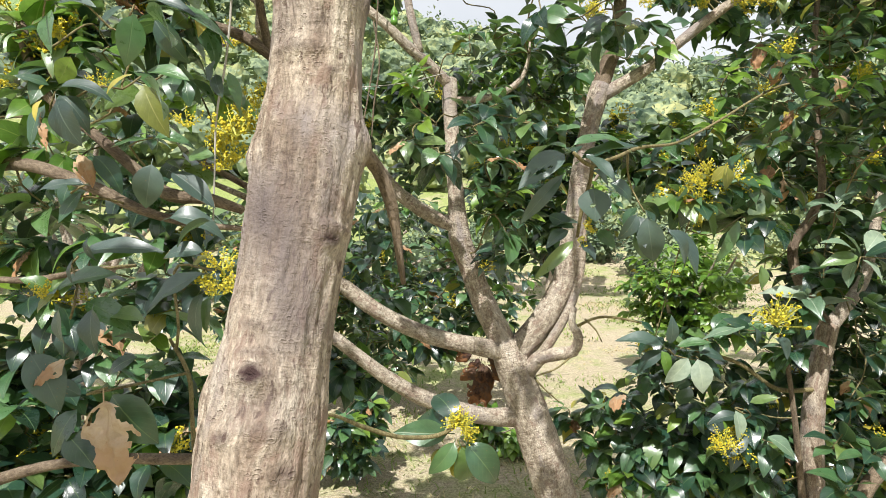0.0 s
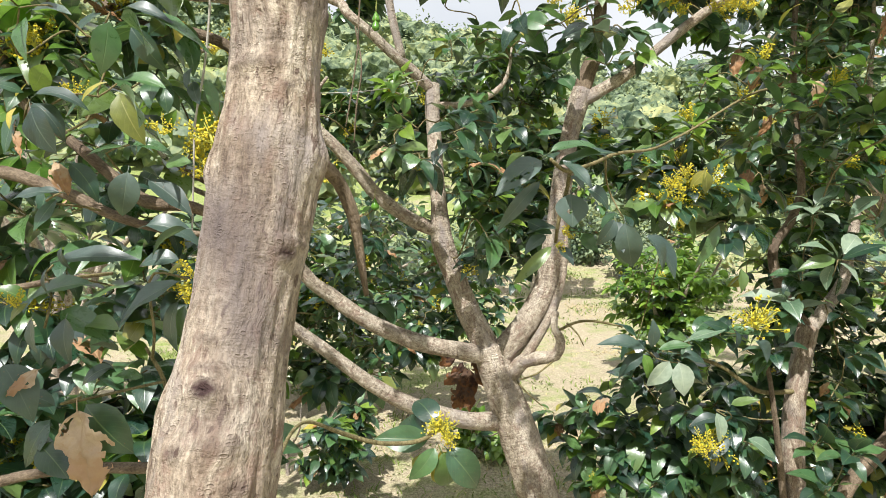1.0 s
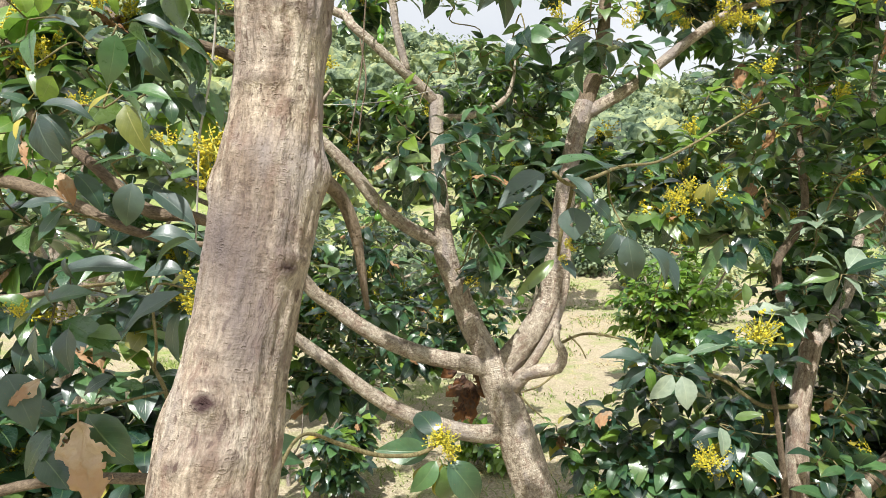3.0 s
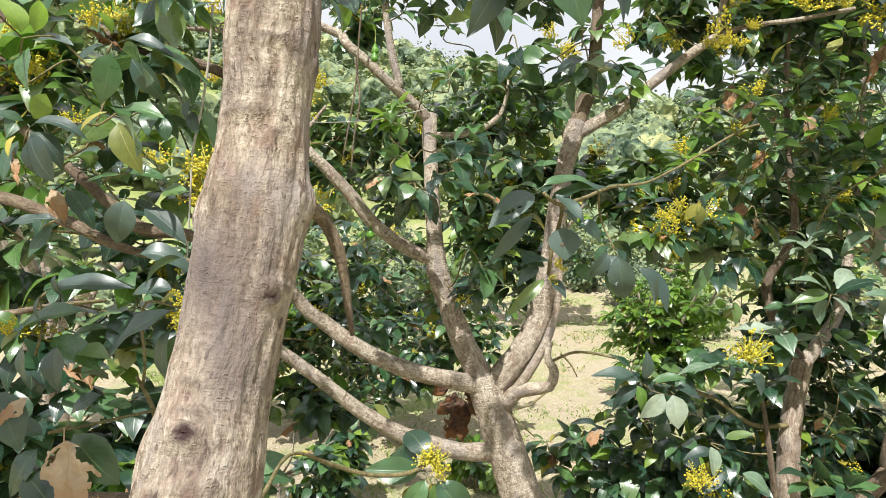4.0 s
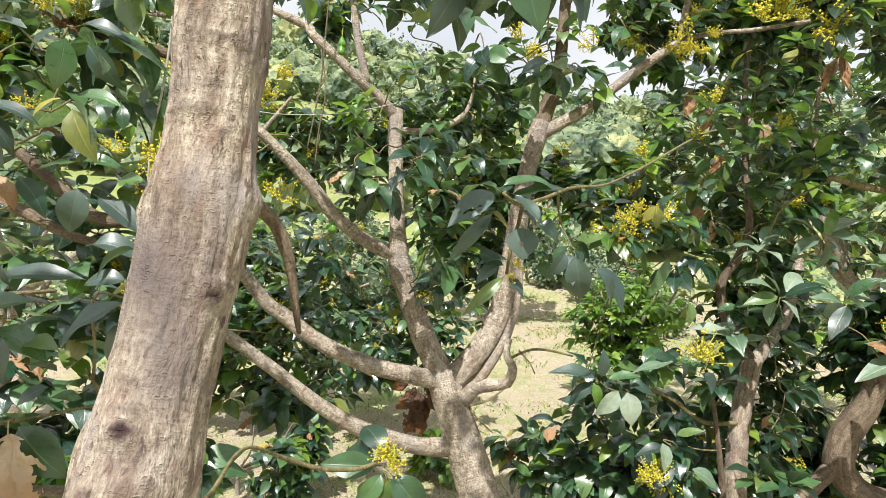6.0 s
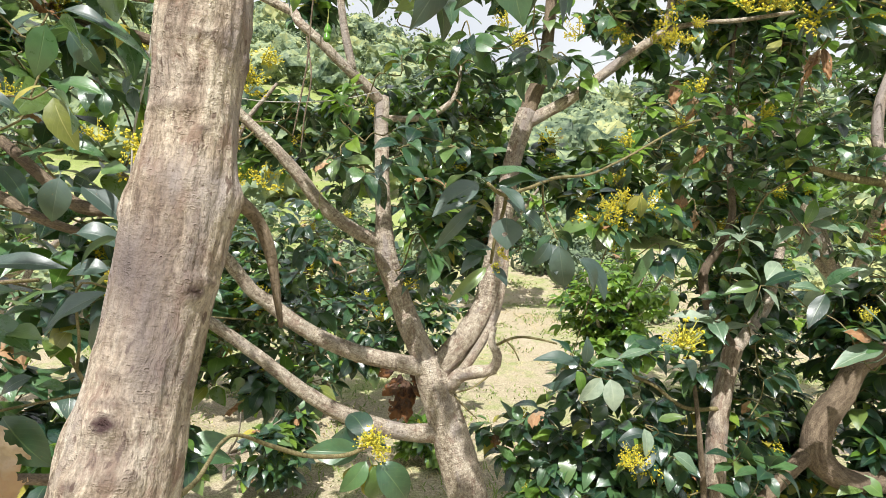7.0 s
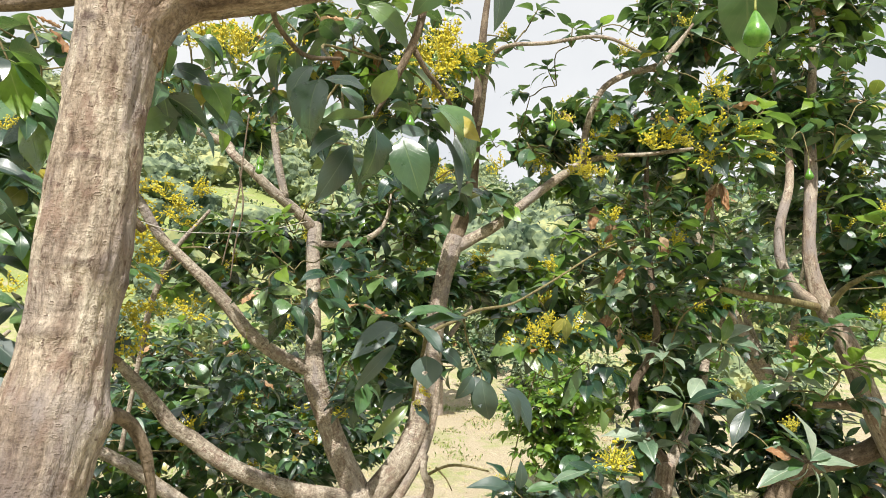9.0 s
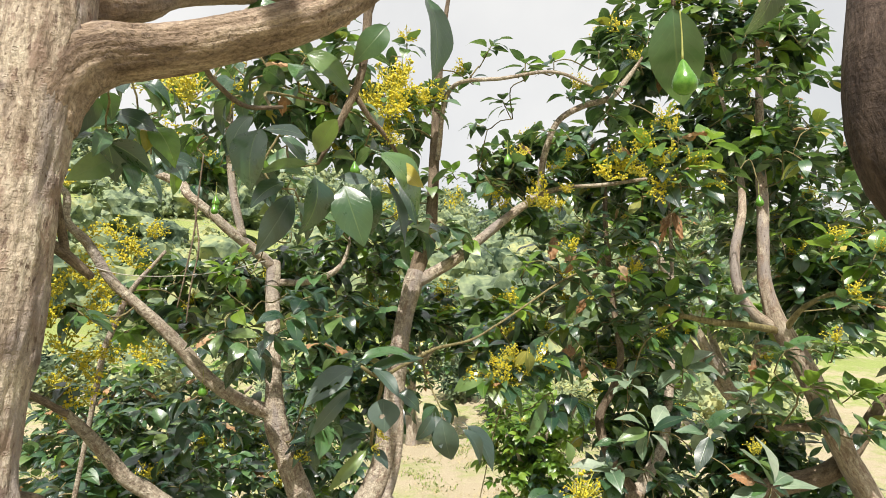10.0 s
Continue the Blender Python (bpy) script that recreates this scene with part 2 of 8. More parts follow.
    col = mix_node(N, L, math_node(N, L, "MULTIPLY", pores, 0.55), col, (0.10, 0.06, 0.04))
    for layer, tint, share in (("stain", stain, 0.95), ("knot", (0.055, 0.032, 0.030), 1.1)):
        at = N.new("ShaderNodeAttribute")
        at.attribute_name = layer
        f = math_node(N, L, "MULTIPLY", at.outputs["Fac"], math_node(N, L, "ADD", 0.45, math_node(N, L, "MULTIPLY", fib, 1.1)))
        col = mix_node(N, L, math_node(N, L, "MULTIPLY", f, share, clamp=True), col, tint)
    L.new(col, bsdf.inputs["Base Color"])
    bsdf.inputs["Roughness"].default_value = 0.82
    bsdf.inputs["Specular IOR Level"].default_value = 0.25
    h = math_node(N, L, "ADD", math_node(N, L, "ADD", fib, math_node(N, L, "MULTIPLY", ringy, 3.0 * rings)), math_node(N, L, "MULTIPLY", fine, 0.45))
    h = math_node(N, L, "SUBTRACT", h, math_node(N, L, "MULTIPLY", pores, 0.35))
    if lenticel:
        h = math_node(N, L, "ADD", math_node(N, L, "MULTIPLY", h, 0.55), math_node(N, L, "ADD", math_node(N, L, "MULTIPLY", wrinkle, 0.95), math_node(N, L, "MULTIPLY", lip, 0.08)))
        h = math_node(N, L, "SUBTRACT", h, math_node(N, L, "MULTIPLY", pit, 0.15))
    bump = N.new("ShaderNodeBump")
    bump.inputs["Strength"].default_value = 1.0 * bumpy
    bump.inputs["Distance"].default_value = 0.009
    L.new(h, bump.inputs["Height"])
    L.new(bump.outputs[0], bsdf.inputs["Normal"])
    return m


BARK_PALE = bark_material("bark_pale", ((0.075, 0.048, 0.033), (0.205, 0.156, 0.115), (0.338, 0.278, 0.213), (0.505, 0.445, 0.355)), (0.125, 0.10, 0.095), bumpy=0.9, streak=0.15, rings=0.06, blotchy=0.52, fleck=0.85, grain=78.0, lenticel=0.35)
BARK = bark_material("bark_grey_brown", ((0.10, 0.070, 0.050), (0.24, 0.195, 0.148), (0.40, 0.343, 0.27), (0.545, 0.49, 0.40)), (0.22, 0.175, 0.14), streak=0.7, rings=0.26, blotchy=0.62, fleck=0.75, grain=64.0)
BARK_RIDGED = bark_material("bark_ridged", ((0.07, 0.045, 0.032), (0.17, 0.12, 0.085), (0.29, 0.215, 0.155), (0.43, 0.345, 0.26)), (0.13, 0.10, 0.085), bumpy=1.5, streak=0.11, rings=0.03, lenticel=0.4)
# near-black copy of the bark: the deep shade on one limb is its colour
BARK_SHADE_BLACK = bark_material("bark_shade_black", ((0.014, 0.010, 0.008), (0.03, 0.02, 0.016), (0.06, 0.042, 0.033), (0.11, 0.08, 0.065)), (0.03, 0.022, 0.018))
# dark brown bark; on shaded limbs its colour also carries their shade
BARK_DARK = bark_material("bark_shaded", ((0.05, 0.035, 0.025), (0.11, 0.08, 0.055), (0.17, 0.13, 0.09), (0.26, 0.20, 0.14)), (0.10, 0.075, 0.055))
TWIG = bark_material("twig_bark", ((0.06, 0.05, 0.025), (0.13, 0.11, 0.05), (0.20, 0.17, 0.08), (0.28, 0.23, 0.13)), (0.15, 0.10, 0.05), 2.0, 0.6, along_limb=False)


def plain_material(name, a, b, scale, rough, glow=0.0, spec=0.4):
    m, N, L, bsdf = mat_new(name)
    geo = N.new("ShaderNodeNewGeometry")
    n = noise_node(N, L, geo.outputs["Position"], scale, 5.0)
    col = ramp_node(N, L, n, [(0.32, a), (0.66, b)])
    L.new(col, bsdf.inputs["Base Color"])
    bsdf.inputs["Roughness"].default_value = rough
    bsdf.inputs["Specular IOR Level"].default_value = spec
    bump = N.new("ShaderNodeBump")
    bump.inputs["Strength"].default_value = 0.3
    bump.inputs["Distance"].default_value = 0.002
    L.new(n, bump.inputs["Height"])
    L.new(bump.outputs[0], bsdf.inputs["Normal"])
    if glow:
        tr = N.new("ShaderNodeBsdfTranslucent")
        L.new(col, tr.inputs["Color"])
        ms = N.new("ShaderNodeMixShader")
        ms.inputs[0].default_value = glow
        L.new(bsdf.outputs[0], ms.inputs[1])
        L.new(tr.outputs[0], ms.inputs[2])
        L.new(ms.outputs[0], N["Material Output"].inputs["Surface"])
    return m


FLOWER = plain_material("blossom_yellow", (0.58, 0.50, 0.04), (0.82, 0.68, 0.06), 120.0, 0.6, 0.3)
FLOWER_STEM = plain_material("blossom_stalk", (0.38, 0.40, 0.06), (0.55, 0.52, 0.10), 60.0, 0.6, 0.2)
FRUIT = plain_material("fruit_skin", (0.06, 0.175, 0.02), (0.12, 0.275, 0.035), 90.0, 0.26, spec=0.5)
FRUIT_STALK = plain_material("fruit_stalk", (0.20, 0.24, 0.05), (0.34, 0.34, 0.10), 80.0, 0.6)
CORD = plain_material("grey_cord", (0.30, 0.28, 0.24), (0.46, 0.43, 0.38), 200.0, 0.8)
GRASS_DRY = plain_material("grass_straw", (0.40, 0.32, 0.16), (0.62, 0.52, 0.30), 3.0, 0.8, 0.3)
GRASS_GREEN = plain_material("grass_green", (0.12, 0.20, 0.04), (0.28, 0.34, 0.08), 3.0, 0.7, 0.3)


def ground_material():
    m, N, L, bsdf = mat_new("dry_grass_ground")
    geo = N.new("ShaderNodeNewGeometry")
    p = geo.outputs["Position"]
    big = noise_node(N, L, p, 0.55, 5.0, 0.6)
    mid = noise_node(N, L, p, 4.0, 6.0, 0.65)
    fine = noise_node(N, L, p, 45.0, 6.0, 0.75)
    straw = ramp_node(N, L, fine, [(0.25, (0.13, 0.10, 0.055)), (0.45, (0.30, 0.25, 0.17)), (0.62, (0.50, 0.435, 0.31)), (0.8, (0.68, 0.605, 0.46))])
    green = ramp_node(N, L, fine, [(0.3, (0.08, 0.11, 0.03)), (0.55, (0.24, 0.31, 0.08)), (0.8, (0.42, 0.45, 0.18))])
    sp = N.new("ShaderNodeSeparateXYZ")
    L.new(p, sp.inputs[0])
    slope = N.new("ShaderNodeMapRange")
    for k, v in (("From Min", 17.0), ("From Max", 27.0), ("To Min", 0.0), ("To Max", 0.13)):
        slope.inputs[k].default_value = v
    L.new(sp.outputs[1], slope.inputs["Value"])
    f = math_node(N, L, "ADD", math_node(N, L, "MULTIPLY", big, 0.6), math_node(N, L, "MULTIPLY", mid, 0.4))
    f = math_node(N, L, "ADD", f, slope.outputs[0])
    col = mix_node(N, L, ramp_node(N, L, f, [(0.47, (0, 0, 0)), (0.62, (0.85, 0.85, 0.85))]), straw, green)
    L.new(col, bsdf.inputs["Base Color"])
    bsdf.inputs["Roughness"].default_value = 0.95
    bsdf.inputs["Specular IOR Level"].default_value = 0.1
    bump = N.new("ShaderNodeBump")
    bump.inputs["Strength"].default_value = 0.8
    bump.inputs["Distance"].default_value = 0.03
    L.new(math_node(N, L, "ADD", math_node(N, L, "MULTIPLY", fine, 0.5), mid), bump.inputs["Height"])
    L.new(bump.outputs[0], bsdf.inputs["Normal"])
    return m


GROUND = ground_material()


# ---- builders ----
def mesh_from(name, verts, faces, uvs=None, mats=(), mat_index=None, smooth=True):
    me = bpy.data.meshes.new(name)
    me.from_pydata([tuple(v) for v in verts], [], [tuple(f) for f in faces])
    if uvs is not None:
        lay = me.uv_layers.new(name="UVMap")
        loop_v = np.empty(len(me.loops), dtype=np.int32)
        me.loops.foreach_get("vertex_index", loop_v)
        lay.data.foreach_set("uv", np.asarray(uvs, dtype=np.float32)[loop_v].ravel())
    for m in mats:
        me.materials.append(m)
    if mat_index is not None:
        me.polygons.foreach_set("material_index", np.asarray(mat_index, dtype=np.int32))
    if smooth:
        me.polygons.foreach_set("use_smooth", np.ones(len(me.polygons), dtype=bool))
    me.update()
    return me


def mesh_quads(name, verts, quads, uvs, mats):
    """A large mesh of quads, straight from arrays."""
    me = bpy.data.meshes.new(name)
    nv, nf = len(verts), len(quads)
    me.vertices.add(nv)
    me.vertices.foreach_set("co", np.asarray(verts, dtype=np.float32).ravel())
    me.loops.add(nf * 4)
    me.loops.foreach_set("vertex_index", np.asarray(quads, dtype=np.int32).ravel())
    me.polygons.add(nf)
    me.polygons.foreach_set("loop_start", np.arange(0, nf * 4, 4, dtype=np.int32))
    lay = me.uv_layers.new(name="UVMap")
    lay.data.foreach_set("uv", np.asarray(uvs, dtype=np.float32)[np.asarray(quads).ravel()].ravel())
    me.polygons.foreach_set("use_smooth", np.ones(nf, dtype=bool))
    for m in mats:
        me.materials.append(m)
    me.update(calc_edges=True)
    me.validate()
    return me


def child(name, me, parent, label="", at=None):
    ob = new(name, me)
    ob.parent = parent
    if at is not None:
        ob.matrix_basis = at
    if label:
        tagged(ob, label)
    return ob


def spline(pts, step):
    """A smooth curve through (x, y, z, r) stations at any spacing, resampled about every step metres."""
    p = np.asarray(pts, dtype=float)
    s = np.concatenate([[0], np.cumsum(np.linalg.norm(np.diff(p[:, :3], axis=0), axis=1) + 1e-6)])
    d = np.diff(p, axis=0) / np.diff(s)[:, None]
    m = np.zeros_like(p)
    m[0], m[-1] = d[0], d[-1]
    for i in range(1, len(p) - 1):
        a, b = s[i] - s[i - 1], s[i + 1] - s[i]
        m[i] = (d[i - 1] * b + d[i] * a) / (a + b)
    out = []
    for i in range(len(p) - 1):
        h = s[i + 1] - s[i]
        n = max(2, int(h / step))
        for k in range(n):
            t = k / n
            q = (2 * t ** 3 - 3 * t * t + 1) * p[i] + (t ** 3 - 2 * t * t + t) * h * m[i] + (3 * t * t - 2 * t ** 3) * p[i + 1] + (t ** 3 - t * t) * h * m[i + 1]
            q[3] = max(q[3], 0.3 * min(p[i][3], p[i + 1][3]))
            out.append(q)
    out.append(p[-1])
    return np.array(out)


def tube(path, sides, rough=0.0, seed=0, knots=()):
    """Verts, quads and UVs (metres) of a limb along path; rough: relief as a share of the radius; knots: (share along, angle, height, size along, size round, pit, dark); a height of 0 is a stain."""
    n = len(path)
    pos, rad = path[:, :3], path[:, 3]
    tang = np.gradient(pos, axis=0)
    tang /= np.linalg.norm(tang, axis=1)[:, None] + 1e-9
    ref = np.array([0, 1.0, 0]) if abs(tang[0][1]) < 0.8 else np.array([1.0, 0, 0])
    verts, uvs, marks = np.zeros((n, sides, 3)), np.zeros((n, sides, 2)), np.zeros((n, sides, 2))
    along = np.zeros((n, sides, 3))
    ang = np.linspace(0, 2 * np.pi, sides, endpoint=False)
    run = np.concatenate([[0], np.cumsum(np.linalg.norm(np.diff(pos, axis=0), axis=1))])
    total = run[-1] + 1e-9
    for i in range(n):
        ref = ref - tang[i] * ref.dot(tang[i])
        ref /= np.linalg.norm(ref) + 1e-9
        side = np.cross(tang[i], ref)
        r = np.full(sides, rad[i])
        if rough:
            for j, a in enumerate(ang):
                q = Vector((math.cos(a) * 2.2 + seed * 3.1, math.sin(a) * 2.2, run[i] * 5.0))
                low = noise.noise(q * 0.8)
                fis = noise.noise(Vector((math.cos(a) * 9 + seed, math.sin(a) * 9, run[i] * 16)))
                fin = noise.noise(Vector((math.cos(a) * 24 + seed, math.sin(a) * 24, run[i] * 60)))
                r[j] *= 1 + rough * (0.8 * low + 0.9 * fis + 0.45 * fin)
        for share, ka, high, length, around, pit, dark in knots:
            dz = (run[i] - share * total) / length
            if abs(dz) < 3:
                da = (ang - ka + np.pi) % (2 * np.pi) - np.pi
                d2 = dz ** 2 + (da * rad[i] / around) ** 2
                r += high * (np.exp(-d2 * 1.2) - pit * np.exp(-d2 * 7.0))
                if high:
                    marks[i, :, 0] += dark * np.exp(-(d2 * 1.9) ** 2)
                else:
                    marks[i, :, 1] += dark * np.exp(-d2)
        verts[i] = pos[i] + np.cos(ang)[:, None] * r[:, None] * ref + np.sin(ang)[:, None] * r[:, None] * side
        uvs[i, :, 0], uvs[i, :, 1] = ang * rad[i], run[i]
        along[i, :, 0], along[i, :, 1], along[i, :, 2] = np.cos(ang) * r, np.sin(ang) * r, run[i]
    idx = np.arange(n * sides).reshape(n, sides)
    a, b = idx[:-1], idx[1:]
    quads = np.stack([a, np.roll(a, -1, 1), np.roll(b, -1, 1), b], -1).reshape(-1, 4)
    verts, uvs = verts.reshape(-1, 3), uvs.reshape(-1, 2)
    # closed, slightly domed ends
    ends = np.array([pos[0] - tang[0] * rad[0] * 0.3, pos[-1] + tang[-1] * rad[-1] * 0.45])
    k = len(verts)
    verts, uvs = np.vstack([verts, ends]), np.vstack([uvs, [[0, 0], [0, total]]])
    caps = []
    for j in range(0, sides, 2):
        caps.append((k, idx[0, (j + 2) % sides], idx[0, (j + 1) % sides], idx[0, j]))
        caps.append((k + 1, idx[-1, j], idx[-1, (j + 1) % sides], idx[-1, (j + 2) % sides]))
    tube.along = np.vstack([along.reshape(-1, 3), [[0, 0, 0], [0, 0, total]]]) + np.array([seed * 1.7, seed * 0.6, seed * 2.3])
    tube.marks = np.vstack([marks.reshape(-1, 2), np.zeros((2, 2))])
    return verts, np.vstack([quads, np.array(caps)]), uvs


def leaf_shape(rng, rows, cols, width, fold, bend, wave, petiole=True, holes=0, curl=0.0, crumple=0.0):
    """One blade of unit length along +Y, its top face +Z: elliptic with a drawn-out tip, folded on the midrib and bent down."""
    verts, uvs, quads = [], [], []
    ph, ph2 = rng.uniform(0, 6.28), rng.uniform(0, 6.28)
    skew = rng.uniform(-0.12, 0.12)
    for i in range(rows + 1):
        s = i / rows
        w = width * (math.sin(math.pi * min(1.0, s ** 0.88)) ** 0.82) * (1 - 0.34 * s ** 3) * 0.54 + 0.003
        a = bend * s
        y0 = math.sin(a) / bend if abs(bend) > 1e-3 else s
        z0 = -(1 - math.cos(a)) / bend if abs(bend) > 1e-3 else 0.0
        for j in range(cols + 1):
            c = 2 * j / cols - 1
            x = w * c
            z = z0 + abs(x) * fold + wave * math.sin(s * 11 + ph + (1.7 if c > 0 else 0)) * abs(c) ** 2 - curl * c * c * w
            if crumple:
                z += crumple * (noise.noise(Vector((x * 8 + ph * 9, s * 5, 1.5))) + 0.6 * noise.noise(Vector((x * 21, s * 17 + ph * 5, 4.5))))
                x += crumple * 0.2 * noise.noise(Vector((s * 6, c * 2.2, ph * 7)))
                x *= 1 + 0.14 * noise.noise(Vector((ph * 3, s * 4, c)))
            y = y0 + wave * 0.4 * math.sin(ph2 + 5 * c)  * abs(c)
            verts.append((x + skew * s * s * 0.5, 0.12 + 0.88 * y, z))
            uvs.append((j / cols, s))
    ok = list(holes) if isinstance(holes, list) else []
    for _ in range(0 if ok else holes):
        ok.append((rng.uniform(0.25, 0.75), rng.choice([-1, 1]) * rng.uniform(0.25, 0.6), rng.uniform(0.05, 0.085)))
    for i in range(rows):
        for j in range(cols):
            s, c = (i + 0.5) / rows, 2 * (j + 0.5) / cols - 1
            if any((s - hs) ** 2 + ((c - hc) * width * 0.5) ** 2 < hr * hr for hs, hc, hr in ok):
                continue
            if crumple and abs(c) > 0.6 and noise.noise(Vector((s * 7 + ph * 4, c * 2, 7.7))) > 0.42 - 0.3 * abs(c):
                continue
            k = i * (cols + 1) + j
            quads.append((k, k + 1, k + cols + 2, k + cols + 1))
    if petiole:
        k = len(verts)
        r = 0.009
        for y, zz in ((0.0, -0.012), (0.125, 0.0)):
            for a in (0.5, 2.6, 4.7):
                verts.append((r * math.cos(a), y, zz + r * math.sin(a)))
                uvs.append((0.5, 0.0))
        for j in range(3):
            quads.append((k + j, k + (j + 1) % 3, k + 3 + (j + 1) % 3, k + 3 + j))
    return np.array(verts), np.array(quads), np.array(uvs)


_rng = random.Random(11)
FINE_LEAVES = [leaf_shape(_rng, 11, 6, _rng.uniform(0.40, 0.54), _rng.uniform(0.06, 0.34), _rng.uniform(0.4, 1.5), _rng.uniform(0.008, 0.026)) for _ in range(14)]
ROUGH_LEAVES = [leaf_shape(_rng, 6, 4, _rng.uniform(0.40, 0.54), _rng.uniform(0.05, 0.32), _rng.uniform(0.4, 1.4), 0.016, petiole=False) for _ in range(10)]
PLAIN_LEAVES = [leaf_shape(_rng, 5, 2, _rng.uniform(0.42, 0.56), _rng.uniform(0.05, 0.3), _rng.uniform(0.3, 1.2), 0.012, petiole=False) for _ in range(8)]
FAR_LEAVES = [leaf_shape(_rng, 2, 2, _rng.uniform(0.5, 0.8), 0.2, _rng.uniform(0.2, 0.9), 0.0, petiole=False) for _ in range(6)]
HOLED_LEAVES = [leaf_shape(_rng, 26, 18, 0.58, 0.12, 0.7, 0.012, holes=[(0.55, -0.28, 0.055), (0.64, -0.12, 0.05), (0.42, -0.42, 0.03), (0.72, 0.3, 0.02)])]
PIERCED_LEAVES = [leaf_shape(_rng, 30, 26, 0.82, 0.06, 0.35, 0.008, holes=[(0.52, 0.12, 0.07)])]
DRY_LEAVES = [leaf_shape(_rng, 24, 14, 0.50, 0.25, _rng.uniform(0.3, 1.0), 0.02, curl=0.4, crumple=0.075) for _ in range(5)]
WITHERED_LEAVES = [leaf_shape(_rng, 26, 16, 0.52, 0.12, 0.35, 0.02, curl=0.3, crumple=0.075)]
PALE_LEAVES = [leaf_shape(_rng, 9, 6, _rng.uniform(0.36, 0.46), _rng.uniform(0.1, 0.35), _rng.uniform(0.4, 1.5), _rng.uniform(0.012, 0.03)) for _ in range(8)]
LEAF_MESHES = {}


def leaf_mesh(kind, i):
    if (kind, i) not in LEAF_MESHES:
        forms, material = {"mature": (FINE_LEAVES, LEAF), "young": (FINE_LEAVES, LEAF_YOUNG), "pale": (PALE_LEAVES, LEAF_PALE), "yellow": (FINE_LEAVES, LEAF_YELLOW), "holed": (HOLED_LEAVES, LEAF_GREY_SHEEN), "pierced": (PIERCED_LEAVES, LEAF_GREY_SHEEN), "dusty": (FINE_LEAVES, LEAF_GREY_SHEEN), "dry": (DRY_LEAVES, LEAF_DRY), "withered": (WITHERED_LEAVES, LEAF_WITHERED), "dead": (DRY_LEAVES, LEAF_DEAD)}[kind]
        v, q, uv = forms[i % len(forms)]
        LEAF_MESHES[kind, i] = mesh_from("leaf_" + kind, v, q, uv, (material,))
    return LEAF_MESHES[kind, i]


def frame_of(way, up):
    """Axes of a leaf that points along way with its top face towards up."""
    y = Vector(way).normalized()
    x = y.cross(Vector(up))
    if x.length < 1e-4:
        x = y.cross(Vector((0.3, 0.9, 0.1)))
    x.normalize()
    z = x.cross(y)
    return x, y, z


def whorl(rng, tip, axis, n, size, droop=0.35, spread=1.0):
    """Places of the n leaves round the end of a twig: (matrix, share from the tip)."""
    axis = Vector(axis).normalized()
    p = axis.cross(Vector((0.12, 0.31, 0.95)))
    if p.length < 0.05:
        p = axis.cross(Vector((1, 0, 0)))
    p.normalize()
    q = axis.cross(p)
    out = []
    start = rng.uniform(0, 6.28)
    for i in range(n):
        f = (i + 0.5) / n
        az = start + i * 2.399 + rng.uniform(-0.35, 0.35)
        el = (0.45 + 1.15 * f) * spread + rng.uniform(-0.2, 0.2)
        d = axis * math.cos(el) + (p * math.cos(az) + q * math.sin(az)) * math.sin(el)
        d = Vector((d[0], d[1], d[2] * 0.6)) + Vector((0, 0, -droop * (0.35 + 0.9 * f) * rng.uniform(0.4, 1.2)))
        d.normalize()
        d[2] = max(d[2], rng.uniform(-0.55, -0.05))
        d.normalize()
        up = axis * 0.45 + Vector((0, 0, 1.25)) + Vector((rng.uniform(-1, 1), rng.uniform(-1, 1), rng.uniform(-1, 1))) * 0.62
        x, y, z = frame_of(d, up)
        s = size * rng.uniform(0.72, 1.2) * (0.72 + 0.35 * math.sin(math.pi * min(1, 0.25 + 0.75 * f)))
        base = Vector(tip) - axis * (0.055 * f * size / 0.15)
        m = Matrix(((x[0] * s, y[0] * s, z[0] * s, base[0]), (x[1] * s, y[1] * s, z[1] * s, base[1]), (x[2] * s, y[2] * s, z[2] * s, base[2]), (0, 0, 0, 1)))
        out.append((m, f))
    return out


